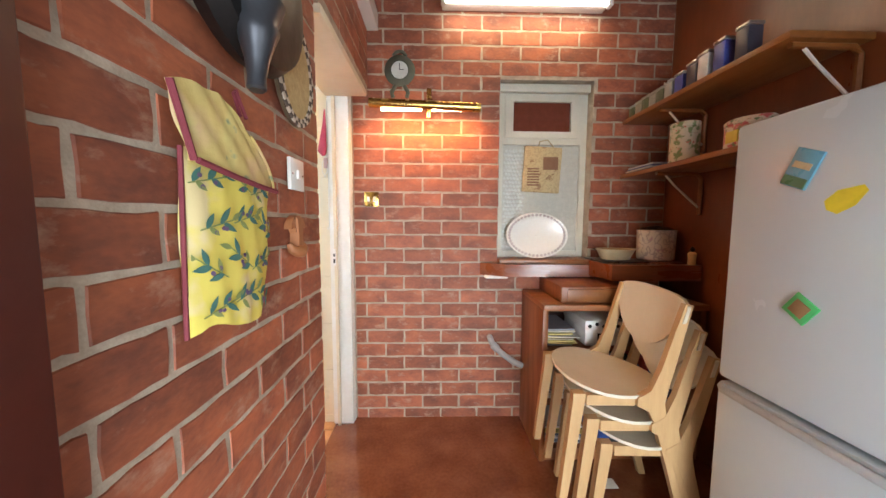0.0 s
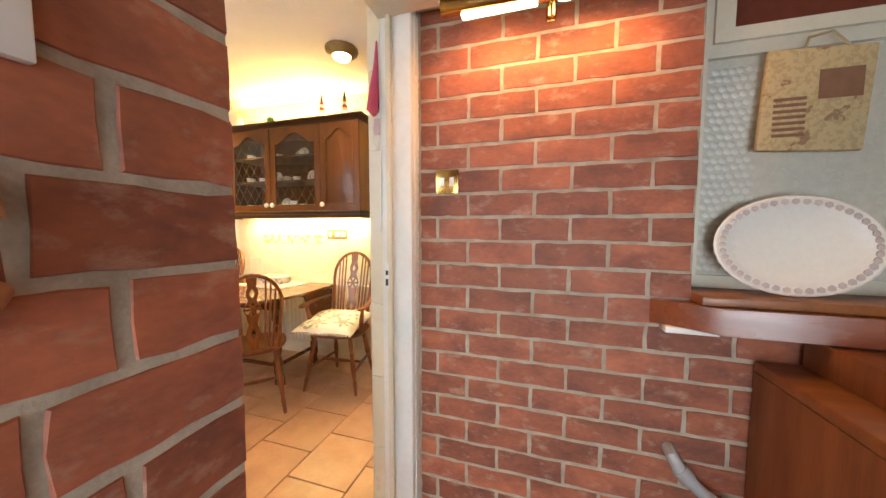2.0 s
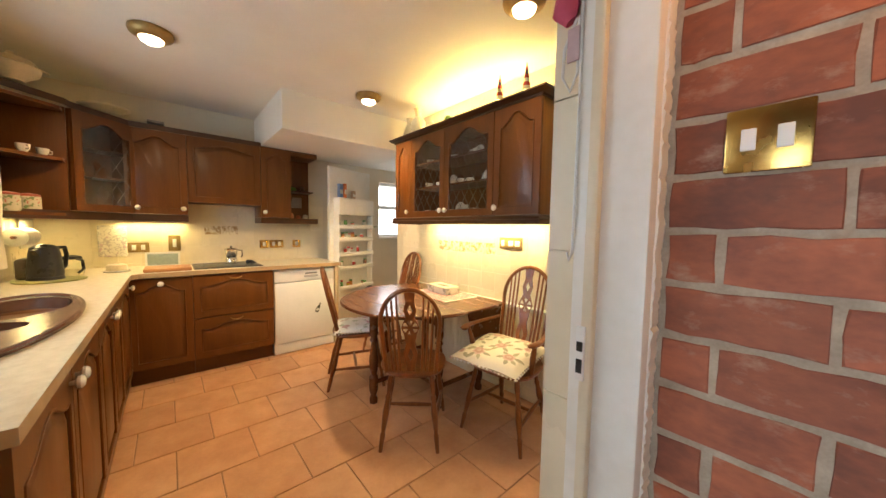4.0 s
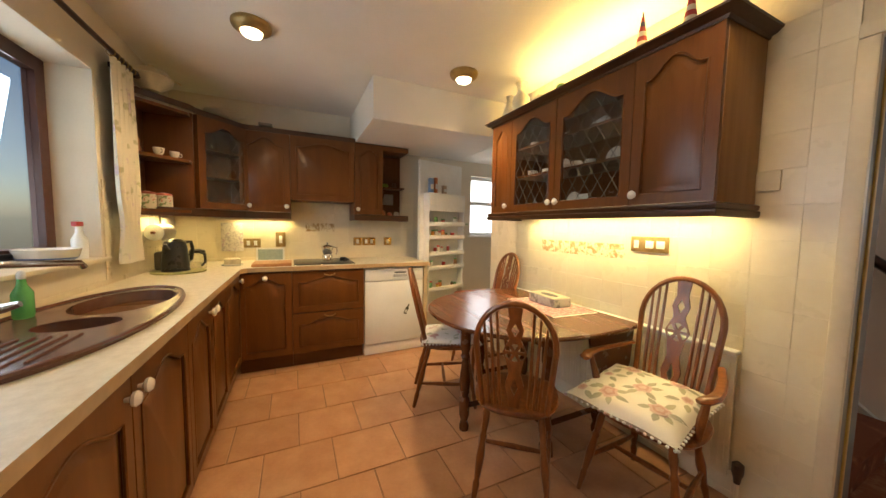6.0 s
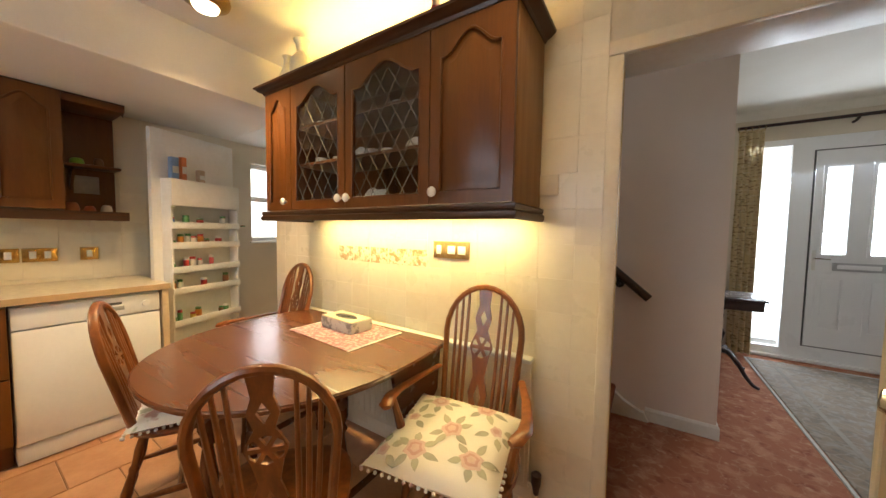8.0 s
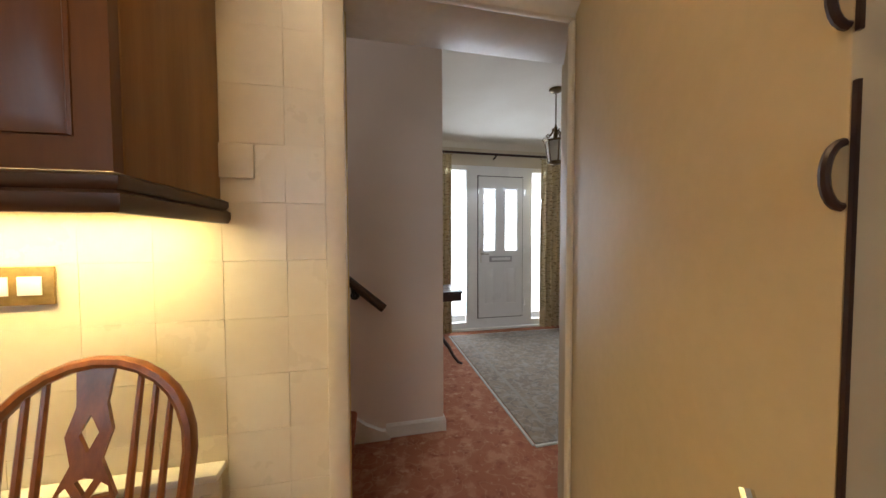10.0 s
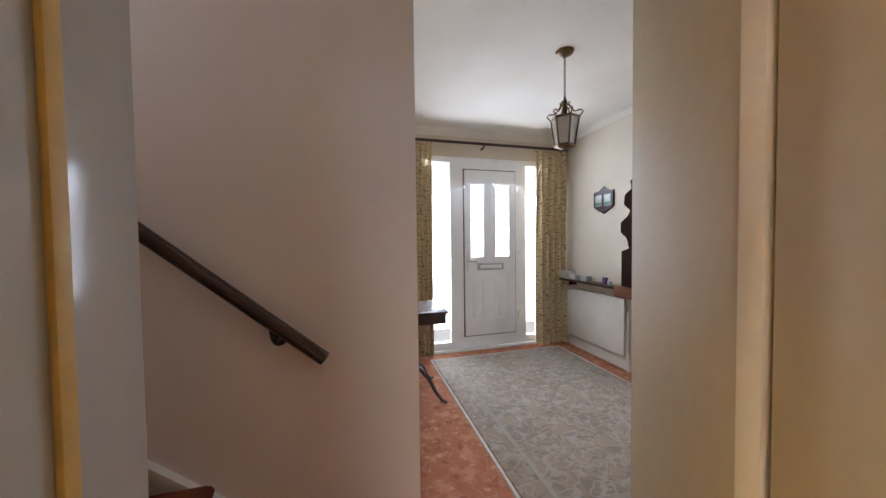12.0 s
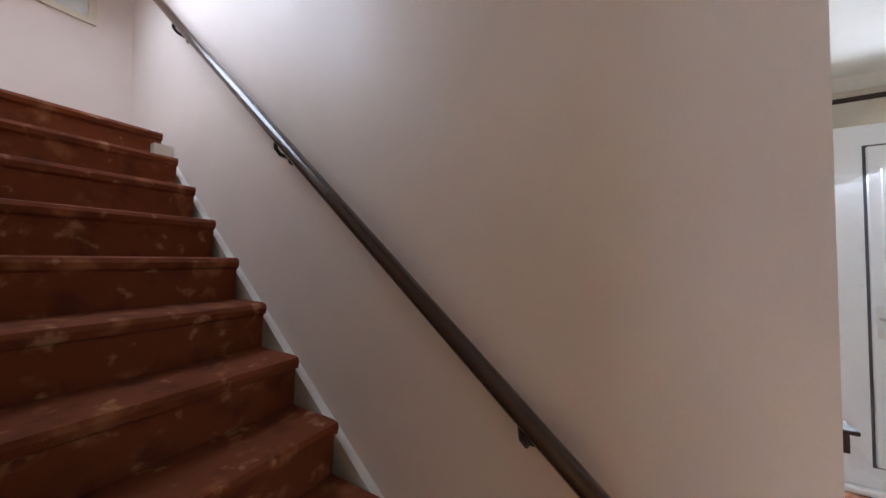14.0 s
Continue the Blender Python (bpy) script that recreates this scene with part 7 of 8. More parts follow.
# spice rack door
_m = pose(-2.67, 3.44, 0, 0, 0, 107)
_t = thing("spice_rack_door", "white lobby door with spice shelves standing open", "door", (-2.67, 3.44, 0), kind="structure")
part("leaf", boxes((0, 0.62, 0.02, 0.055, 0.01, 1.965), bevel=0.003), M["white_paint"], _t, m=_m)
part("side", boxes((0.055, 0.068, -0.07, 0.019, 0.35, 1.62), bevel=0.002), M["white_paint"], _t, m=_m)
part("side", boxes((0.572, 0.585, -0.07, 0.019, 0.35, 1.62), bevel=0.002), M["white_paint"], _t, m=_m)
part("fascia", boxes((0.055, 0.585, -0.084, -0.071, 1.43, 1.62), bevel=0.003), M["white_paint"], _t, m=_m)
part("top_shelf", boxes((0.069, 0.571, -0.07, 0.019, 1.60, 1.615), bevel=0.002), M["white_paint"], _t, m=_m)
SHELVES = (1.29, 1.145, 0.97, 0.815, 0.58, 0.38)
for _z in SHELVES:
    _s = part("shelf", boxes((0.069, 0.571, -0.07, 0.019, _z - 0.012, _z), bevel=0.001), M["white_paint"], _t, m=_m)
    part("rail", boxes((0.055, 0.585, -0.082, -0.071, _z - 0.022, _z + 0.026), bevel=0.003), M["white_paint"], _s, m=_m)
random.seed(17)
_sp = [("spice_red", (0.42, 0.04, 0.03)), ("spice_green", (0.12, 0.30, 0.10)), ("spice_white", (0.66, 0.64, 0.58)), ("spice_brown", (0.22, 0.10, 0.04)), ("spice_blue", (0.10, 0.18, 0.40)), ("spice_orange", (0.55, 0.22, 0.04)), ("spice_yellow", (0.62, 0.48, 0.06))]
for _z in SHELVES[:5] + (1.43,):
    _u = 0.085
    while _u < 0.54:
        _nm, _c = random.choice(_sp)
        _r, _h = random.uniform(0.016, 0.024), random.uniform(0.045, 0.09)
        if _z == 1.43:
            _r, _h, _z1 = 0.020, 0.012, 1.385
            _z1 = 1.2905 + 0.0
            _u += 0.2
        _pm = _m @ pose(_u, -0.030, _z + 0.0005 if _z != 1.43 else 1.2905)
        _j = thing("spice_jar", "small %s spice jar on the door shelf" % _nm.replace("spice_", ""), "jar", _pm.translation, group="spice jars")
        part("jar", lathe([(_r * 0.92, 0), (_r, 0.005), (_r, _h * 0.75), (_r * 0.8, _h * 0.8)], 12), plain(_nm, _c, 0.35), _j, m=_pm)
        part("lid", lathe([(_r * 0.9, 0), (_r * 0.88, _h * 0.2)], 12), random.choice([M["white_plastic"], plain("lid_red", (0.40, 0.03, 0.03)), plain("lid_green", (0.06, 0.20, 0.06))]), _j, m=_pm @ pose(0, 0, _h * 0.81))
        _u += _r * 2 + random.choice([0.004, 0.010, 0.06, 0.14])
for _u, _nm, _c, _w, _h in ((0.11, "packet_blue", (0.20, 0.32, 0.55), 0.05, 0.16), (0.17, "packet_orange", (0.60, 0.18, 0.06), 0.035, 0.17), (0.30, "packet_tan", (0.50, 0.36, 0.24), 0.045, 0.10)):
    _pm = _m @ pose(_u, -0.03, 1.6155)
    _j = thing("food_packet", "%s packet on top of the spice rack" % _nm.replace("packet_", ""), "packet", _pm.translation)
    part("packet", boxes((-_w / 2, _w / 2, -0.02, 0.02, 0, _h), bevel=0.004), plain(_nm, _c, 0.5), _j, m=_pm)
    part("label", boxes((-_w * 0.4, _w * 0.4, -0.0215, -0.0203, _h * 0.3, _h * 0.6)), M["paper"], _j, m=_pm)
# lobby window
_t = thing("lobby_window", "white window in the lobby", "window", (-3.2, 4.55, 1.15), kind="structure")
part("frame", prism([(4.30, 1.15), (4.82, 1.15), (4.82, 1.92), (4.30, 1.92)], 0.05, [[(4.34, 1.19), (4.78, 1.19), (4.78, 1.55), (4.34, 1.55)], [(4.34, 1.60), (4.78, 1.60), (4.78, 1.88), (4.34, 1.88)]]), M["upvc"], _t, m=pose(-3.20, 0, 0, 0, 0, 90))
part("sill", boxes((-3.20, -3.09, 4.28, 4.84, 1.13, 1.149), bevel=0.004), M["white_paint"], _t)

# pink bag and string hanging on the tiled pier by the door
_t = thing("hanging_bag", "pink net bag hanging by the kitchen doorway", "bag", (0.50, 2.63, 1.7))
_pk = plain("pink_net", (0.52, 0.06, 0.12), 0.6)
part("net", sweep([(0.553, 2.640, 1.94), (0.550, 2.638, 1.85), (0.540, 2.636, 1.75), (0.535, 2.636, 1.70), (0.545, 2.638, 1.675)], [0.004, 0.012, 0.024, 0.030, 0.012], 10, flat=0.6), _pk, _t)
part("cord", sweep([(0.556, 2.640, 1.68), (0.534, 2.638, 1.63), (0.532, 2.638, 1.58), (0.548, 2.638, 1.55), (0.560, 2.640, 1.58), (0.560, 2.640, 1.68)], 0.003, 6), M["white_plastic"], _t, "white looped cord")
part("tag", boxes((0.543, 0.566, 2.630, 2.636, 1.60, 1.66), bevel=0.002), plain("pink_tag", (0.60, 0.42, 0.42), 0.6), _t)
part("wire", sweep([(0.568, 2.6365, 2.0), (0.566, 2.636, 1.9), (0.568, 2.636, 1.5), (0.566, 2.636, 1.25), (0.560, 2.636, 1.235), (0.556, 2.636, 1.25)], 0.0025, 6), M["white_plastic"], _t, "old white wire")

# kitchen window, sill and curtain
_t = thing("kitchen_window", "brown framed kitchen window in a deep reveal", "window", (-1.04, 1.05, 1.06), kind="structure")
part("frame", prism([(-1.93, 1.06), (-0.15, 1.06), (-0.15, 2.08), (-1.93, 2.08)], 0.05, [[(-1.86, 1.13), (-1.06, 1.13), (-1.06, 2.01), (-1.86, 2.01)], [(-0.99, 1.13), (-0.22, 1.13), (-0.22, 2.01), (-0.99, 2.01)]]), plain("brown_frame", (0.09, 0.035, 0.025), 0.4), _t, m=pose(0, 1.02, 0))
_pn = part("pane", boxes((-1.86, -1.06, 1.04, 1.044, 1.13, 2.01)), M["glass"], _t)
_pn2 = part("pane", boxes((-0.99, -0.22, 1.04, 1.044, 1.13, 2.01)), M["glass"], _t)
_pn.visible_shadow = _pn2.visible_shadow = False
part("handle", boxes((-1.60, -1.46, 1.072, 1.095, 1.095, 1.115), bevel=0.004), M["iron"], _t, "black window stay")
part("sill", boxes((-1.95, -0.13, 1.06, 1.285, 1.045, 1.066), bevel=0.004), M["tile"], _t)
single("neighbour_wall", boxes((-3.2, -2.05, -0.35, 0.05, -0.2, 3.0)), M["brick_cut"], "red brick wall of the house outside the window", "wall", kind="structure", at=(-2.6, -0.15, -0.2))
single("backdrop_yard", boxes((-6, 3, -2.6, -2.58, -0.2, 4)), glow("grey_daylight", (0.78, 0.86, 0.95), 1.8), "pale sky over the yard outside", "backdrop", kind="structure", at=(-1, -2.6, -0.2))
_t = thing("curtain_rod", "dark wooden curtain pole with ball end", "curtain rod", (-1.1, 1.33, 2.2))
part("pole", sweep([(-2.24, 1.325, 2.205), (-0.10, 1.325, 2.205)], 0.014, 10), M["dark_wood"], _t)
part("finial", lathe([(0.012, 0), (0.026, 0.02), (0.022, 0.045), (0.005, 0.055)], 14), M["dark_wood"], _t, m=pose(-2.24, 1.325, 2.205, 0, -90))
part("bracket", boxes((-2.12, -2.10, 1.25, 1.33, 2.17, 2.20), bevel=0.004), M["dark_wood"], _t)


def curtain(name, label, x0, x1, y, z0, z1, material, folds, amp, gather=0.0, ties=None, flare=0.0):
    t = thing(name, label, "curtain", ((x0 + x1) / 2, y, z0))
    bm = bmesh.new()
    nx, nz = folds * 8, 24
    g = []
    for i in range(nx + 1):
        u = i / nx
        col = []
        for j in range(nz + 1):
            v = j / nz
            pinch = 1 - gather * math.exp(-((v - 0.18) / 0.12) ** 2)
            xm = (x0 + x1) / 2
            a = amp * (0.55 + 0.45 * (1 - v))
            col.append(bm.verts.new((xm + (x0 + (x1 - x0) * u - xm) * pinch * (1 + flare * (1 - v)), y + a * math.sin(2 * math.pi * folds * u + 0.5 * math.sin(5 * v)) + 0.2 * a * math.sin(11 * u + 3 * v), z0 + (z1 - z0) * v)))
        g.append(col)
    for i in range(nx):
        for j in range(nz):
            bm.faces.new((g[i][j], g[i + 1][j], g[i + 1][j + 1], g[i][j + 1]))
    part("cloth", bm, material, t)
    bm = bmesh.new()
    for k in range(folds + 1):
        sweep([(x0 + (x1 - x0) * k / folds, y + 0.02 * math.cos(a), z1 + 0.012 + 0.02 * math.sin(a)) for a in [2 * math.pi * q / 10 for q in range(10)]], 0.003, 5, bm=bm, closed=True)
    part("rings", bm, M["antique_brass"], t, "curtain rings")
    return t


curtain("curtain", "cream floral kitchen curtain, tied back", -2.20, -1.95, 1.325, 1.02, 2.185, M["cream_curtain"], 5, 0.020, gather=0.35)
_t = thing("washing_bowl", "white and blue bowl on the window sill", "bowl", (-1.62, 1.20, 1.067))
part("bowl", lathe([(0.07, 0), (0.10, 0.03), (0.11, 0.065), (0.10, 0.065), (0.06, 0.01)], 24), M["porcelain"], _t, m=pose(-1.66, 1.17, 1.0665))
part("band", lathe([(0.082, 0.010), (0.099, 0.024), (0.1005, 0.026), (0.083, 0.008)], 24), plain("band_blue", (0.08, 0.14, 0.40), 0.3), _t, m=pose(-1.66, 1.17, 1.0665))
_t = thing("spray_bottle", "white spray bottle with red top on the sill", "bottle", (-1.84, 1.20, 1.067))
part("bottle", lathe([(0.03, 0), (0.032, 0.10), (0.014, 0.14), (0.012, 0.17)], 16), M["white_plastic"], _t, m=pose(-1.84, 1.20, 1.0665))
part("top", boxes((-1.86, -1.80, 1.188, 1.212, 1.237, 1.262), bevel=0.004), plain("spray_red", (0.45, 0.05, 0.04), 0.4), _t)

# ---- hall ----
_t = thing("staircase", "straight stairs with rust patterned carpet and white string", "stairs", (-1.0, 4.75, 0.012))
RISE, GO, X1, Z1 = 0.194, 0.228, 0.030, 0.235
for _k in range(12):
    _x, _z = X1 - GO * _k, Z1 + RISE * _k
    if _k < 11:
        _bm = prism([(_x - GO - 0.03, _z - 0.03), (_x - GO - 0.03, _z), (_x - 0.012, _z), (_x + 0.012, _z - 0.006), (_x + 0.020, _z - 0.022), (_x + 0.014, _z - 0.045), (_x - 0.004, _z - 0.055), (_x - 0.010, _z - 0.20 if _k else _z - 0.222), (_x - 0.05, _z - 0.20 if _k else _z - 0.222), (_x - 0.05, _z - 0.04)], 0.833)
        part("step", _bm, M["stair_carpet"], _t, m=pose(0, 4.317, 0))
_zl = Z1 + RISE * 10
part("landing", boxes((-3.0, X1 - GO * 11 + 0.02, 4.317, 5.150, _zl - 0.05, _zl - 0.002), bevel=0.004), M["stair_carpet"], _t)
part("string", prism([(0.25, 0.012), (0.22, 0.07), (0.20, 0.07), (0.10, 0.122), (-2.516, 2.26), (-2.99, 2.26), (-2.99, 1.90), (-2.25, 1.88), (0.0, 0.012)], 0.034), M["white_paint"], _t, "white painted wall string", m=pose(0, 5.1655, 0))
structure("baseboard_stairs", loft([(0.6015, 5.295), (0.6015, 5.1985), (0.225, 5.1985)][::-1], [(0.0, 0.012), (0.014, 0.012), (0.014, 0.085), (0.006, 0.10), (0.0, 0.10)]), M["white_paint"], "white painted skirting board", "skirting")
_t = thing("handrail", "dark polished wooden handrail on black wall brackets", "handrail", (-1.1, 5.13, 0.85))
_sl = (1.848 - 0.869) / (0.205 + 0.932)
_rz = lambda x: 0.868 + _sl * (0.205 - x)
part("rail", sweep([(0.215, 5.125, _rz(0.215)), (0.20, 5.125, _rz(0.20)), (-2.70, 5.125, _rz(-2.70))], 0.027, 14), M["rail"], _t)
for _x in (0.03, -1.02, -2.07):
    _br = part("bracket", sweep([(_x, 5.125, _rz(_x) - 0.026), (_x + 0.005, 5.122, _rz(_x) - 0.060), (_x + 0.01, 5.14, _rz(_x) - 0.082), (_x + 0.012, 5.198, _rz(_x) - 0.086)], 0.009, 8), M["iron"], _t)
    part("rose", lathe([(0.028, 0), (0.026, 0.008), (0.012, 0.012)], 16), M["iron"], _br, m=pose(_x + 0.012, 5.1995, _rz(_x) - 0.086, 90))
_t = thing("wall_picture", "cream framed picture on the landing wall", "picture", (-2.99, 4.7, 3.07))
part("frame", prism([(4.62, 3.03), (5.0, 3.03), (5.0, 3.42), (4.62, 3.42)], 0.02, [[(4.66, 3.07), (4.96, 3.07), (4.96, 3.38), (4.66, 3.38)]]), M["cream_paint"], _t, m=pose(-2.978, 0, 0, 0, 0, 90))
part("sheet", boxes((-2.998, -2.990, 4.65, 4.97, 3.06, 3.39)), M["paper"], _t)

# front door and side lights
FY = 7.33
_t = thing("front_door", "white plastic front door with two leaded panes and side lights", "door", (1.85, FY, 0), kind="structure")
part("frame", prism([(1.06, 0.012), (2.62, 0.012), (2.62, 2.27), (1.06, 2.27)], 0.07, [[(1.145, 0.12), (1.40, 0.12), (1.40, 2.21), (1.145, 2.21)], [(1.560, 0.18), (2.215, 0.18), (2.215, 2.13), (1.560, 2.13)], [(2.365, 0.12), (2.55, 0.12), (2.55, 2.21), (2.365, 2.21)]]), M["upvc"], _t, m=pose(0, FY, 0))
part("bead", prism([(1.135, 0.11), (1.41, 0.11), (1.41, 2.22), (1.135, 2.22)], 0.012, [[(1.15, 0.125), (1.395, 0.125), (1.395, 2.205), (1.15, 2.205)]]), M["upvc"], _t, m=pose(0, FY - 0.011, 0))
part("pane", boxes((1.145, 1.40, FY + 0.03, FY + 0.034, 0.12, 2.21)), M["glass"], _t).visible_shadow = False
part("pane", boxes((2.365, 2.55, FY + 0.03, FY + 0.034, 0.12, 2.21)), M["glass"], _t).visible_shadow = False
G1, G2 = [(1.635, 1.11), (1.80, 1.11), (1.80, 1.96), (1.635, 1.96)], [(1.945, 1.11), (2.125, 1.11), (2.125, 1.96), (1.945, 1.96)]
_lf = part("leaf", prism([(1.565, 0.185), (2.21, 0.185), (2.21, 2.125), (1.565, 2.125)], 0.06, [G1, G2]), M["upvc"], _t, m=pose(0, FY - 0.022, 0))
part("gasket", prism([(1.551, 0.171), (2.224, 0.171), (2.224, 2.139), (1.551, 2.139)], 0.02, [[(1.567, 0.187), (2.208, 0.187), (2.208, 2.123), (1.567, 2.123)]]), plain("grey_gasket", (0.10, 0.10, 0.11), 0.6), _t, "dark grey door seal", m=pose(0, FY - 0.002, 0))
for _g in (G1, G2):
    (_x0, _z0), (_x1, _z1) = _g[0], _g[2]
    part("pane", boxes((_x0, _x1, FY + 0.005, FY + 0.010, _z0, _z1)), M["obscure"], _lf, "obscured door pane").visible_shadow = False
    part("bead", prism([(_x0 - 0.02, _z0 - 0.02), (_x1 + 0.02, _z0 - 0.02), (_x1 + 0.02, _z1 + 0.02), (_x0 - 0.02, _z1 + 0.02)], 0.012, [[(_x0 + 0.004, _z0 + 0.004), (_x1 - 0.004, _z0 + 0.004), (_x1 - 0.004, _z1 - 0.004), (_x0 + 0.004, _z1 - 0.004)]]), M["upvc"], _lf, m=pose(0, FY - 0.033, 0))
    for _k in range(1, 4):
        _zb = _z0 + (_z1 - _z0) * _k / 4 + 0.012
        part("lead_bar", boxes((_x0, _x1, FY - 0.002, FY + 0.004, _zb - 0.0055, _zb + 0.0055), bevel=0.002), M["lead"], _lf)
for _x0, _x1 in ((1.61, 1.815), (1.93, 2.135)):
    part("panel_moulding", prism([(_x0, 0.345), (_x1, 0.345), (_x1, 0.905), (_x0, 0.905)], 0.010, [[(_x0 + 0.030, 0.375), (_x1 - 0.030, 0.375), (_x1 - 0.030, 0.875), (_x0 + 0.030, 0.875)]]), M["upvc"], _lf, m=pose(0, FY - 0.031, 0))
    part("panel_field", boxes((_x0 + 0.045, _x1 - 0.045, FY - 0.030, FY - 0.0225, 0.39, 0.86), bevel=0.005), M["upvc"], _lf)
_lp = part("letter_plate", boxes((1.715, 2.05, FY - 0.036, FY - 0.0225, 0.955, 1.035), bevel=0.006), plain("plate_grey", (0.50, 0.51, 0.53), 0.35), _lf, "grey letter plate")
part("flap", boxes((1.745, 2.02, FY - 0.042, FY - 0.0365, 0.975, 1.015), bevel=0.003), M["upvc"], _lp)
_hd = part("handle_plate", boxes((1.578, 1.604, FY - 0.032, FY - 0.0225, 0.95, 1.15), bevel=0.006), M["white_plastic"], _lf)
part("lever", sweep([(1.591, FY - 0.03, 1.07), (1.591, FY - 0.065, 1.07), (1.61, FY - 0.072, 1.07), (1.69, FY - 0.070, 1.065)], 0.008, 8), M["chrome"], _hd, "chrome lever")
for _z in (0.38, 1.12, 1.92):
    part("hinge", boxes((2.245, 2.28, FY - 0.022, FY - 0.001, _z - 0.05, _z + 0.05), bevel=0.006), M["upvc"], _t)
part("threshold", boxes((1.06, 2.62, FY - 0.05, FY - 0.001, 0.0125, 0.045), bevel=0.006), M["upvc"], _t)
_t = thing("curtain_rod", "dark wooden curtain pole over the front door", "curtain rod", (1.95, 7.22, 2.4))
part("pole", sweep([(0.95, 7.22, 2.405), (2.875, 7.22, 2.405)], 0.016, 10), M["dark_wood"], _t)
for _x in (1.78, 2.80):
    part("bracket", sweep([(_x, 7.318, 2.37), (_x, 7.26, 2.37), (_x, 7.22, 2.388)], 0.012, 8), M["dark_wood"], _t)
curtain("curtain", "tan leaf-print curtain hanging beside the front door", 2.44, 2.86, 7.215, 0.03, 2.375, M["curtain"], 5, 0.040)
curtain("curtain", "tan leaf-print curtain hanging beside the side light", 0.96, 1.16, 7.215, 0.03, 2.375, M["curtain"], 4, 0.030)

# rug
_t = thing("hall_rug", "large grey-beige patterned rug with pale bound edge", "rug", (1.9, 6.0, 0.012))
part("carpet", boxes((1.12, 2.66, 4.92, 7.10, 0.0125, 0.022), bevel=0.004), M["rug"], _t)
part("binding", loft([(1.11, 4.91), (2.67, 4.91), (2.67, 7.11), (1.11, 7.11), (1.11, 4.911)], [(0.0, 0.0125), (0.016, 0.0125), (0.014, 0.021), (0.0, 0.0225)]), plain("rug_binding", (0.62, 0.60, 0.55), 0.9), _t, "pale binding")
part("border", loft([(1.30, 5.10), (2.48, 5.10), (2.48, 6.92), (1.30, 6.92), (1.30, 5.101)], [(0.0, 0.0222), (0.03, 0.0222), (0.03, 0.0232), (0.0, 0.0232)]), plain("rug_line", (0.30, 0.265, 0.22), 0.95), _t, "darker border line")

# radiator and shelf on the right wall
_t = thing("radiator", "white panel radiator on the hall wall", "radiator", (2.87, 6.75, 0.15))
part("panel", boxes((2.845, 2.868, 6.32, 7.18, 0.15, 0.72), bevel=0.006), M["white_paint"], _t)
part("mount", boxes((2.868, 2.899, 6.40, 6.44, 0.2, 0.65), (2.868, 2.899, 7.06, 7.10, 0.2, 0.65)), M["white_paint"], _t)
part("valve", lathe([(0.012, 0), (0.018, 0.05), (0.012, 0.08)], 12), M["white_plastic"], _t, m=pose(2.86, 6.285, 0.12))
part("pipe", sweep([(2.86, 6.285, 0.013), (2.86, 6.285, 0.60)], 0.008, 8), M["white_paint"], _t)
_t = thing("radiator_shelf", "dark wooden shelf over the hall radiator", "shelf", (2.80, 6.7, 0.82))
part("board", boxes((2.74, 2.899, 6.18, 7.26, 0.815, 0.838), bevel=0.006), M["dark_wood"], _t)
for _y in (6.35, 7.08):
    part("bracket", boxes((2.80, 2.899, _y - 0.01, _y + 0.01, 0.76, 0.8145), bevel=0.003), M["dark_wood"], _t)
for _i, (_y, _nm, _c, _d) in enumerate(((7.12, "white_box", (0.62, 0.61, 0.58), (0.05, 0.09, 0.085)), (6.98, "white_box", (0.62, 0.61, 0.58), (0.045, 0.05, 0.06)), (6.80, "glass_dish", (0.45, 0.46, 0.46), (0.04, 0.05, 0.06)), (6.52, "purple_candle", (0.14, 0.06, 0.20), (0.022, 0.022, 0.075)), (6.46, "tea_light", (0.50, 0.50, 0.50), (0.02, 0.02, 0.045)), (6.30, "dark_tray", (0.10, 0.11, 0.10), (0.05, 0.08, 0.02)))):
    single("shelf_ornament", boxes((2.81 - _d[0], 2.81 + _d[0], _y - _d[1], _y + _d[1], 0.8385, 0.8385 + _d[2]), bevel=0.008), plain(_nm, _c, 0.35), "%s on the radiator shelf" % _nm.replace("_", " "), "ornament", "things on the radiator shelf", at=(2.81, _y, 0.8385))
_t = thing("wall_plaque", "shield-shaped wooden plaque with small pictures", "plaque", (2.89, 6.63, 1.72))
part("board", prism([(-0.135, 0.09), (-0.06, 0.10), (0.0, 0.145), (0.06, 0.10), (0.135, 0.09), (0.135, -0.07), (0.07, -0.11), (0.0, -0.145), (-0.07, -0.11), (-0.135, -0.07)], 0.02), M["dark_wood"], _t, m=pose(2.879, 6.63, 1.72, 0, 0, -90))
for _s in (-1, 1):
    part("picture", boxes((-0.045, 0.045, -0.004, -0.001, -0.06, 0.06), bevel=0.001), plain("picture_pale", (0.42, 0.46, 0.42), 0.2), _t, m=pose(2.879, 6.63 + _s * 0.062, 1.715, 0, 0, -90))
    part("picture_band", boxes((-0.04, 0.04, -0.006, -0.0045, -0.055, -0.02)), plain("picture_green", (0.10, 0.22, 0.16), 0.3), _t, m=pose(2.879, 6.63 + _s * 0.062, 1.715, 0, 0, -90))
for _n, _pts in (("baseboard_hall", [(2.8985, 7.318), (2.8985, 6.115)]), ("baseboard_front", [(2.63, 7.3185), (2.90, 7.3185)])):
    structure(_n, loft(_pts, [(0.0, 0.0125), (0.018, 0.0125), (0.018, 0.10), (0.008, 0.125), (0.0, 0.125)]), M["white_paint"], "white painted skirting board", "skirting")
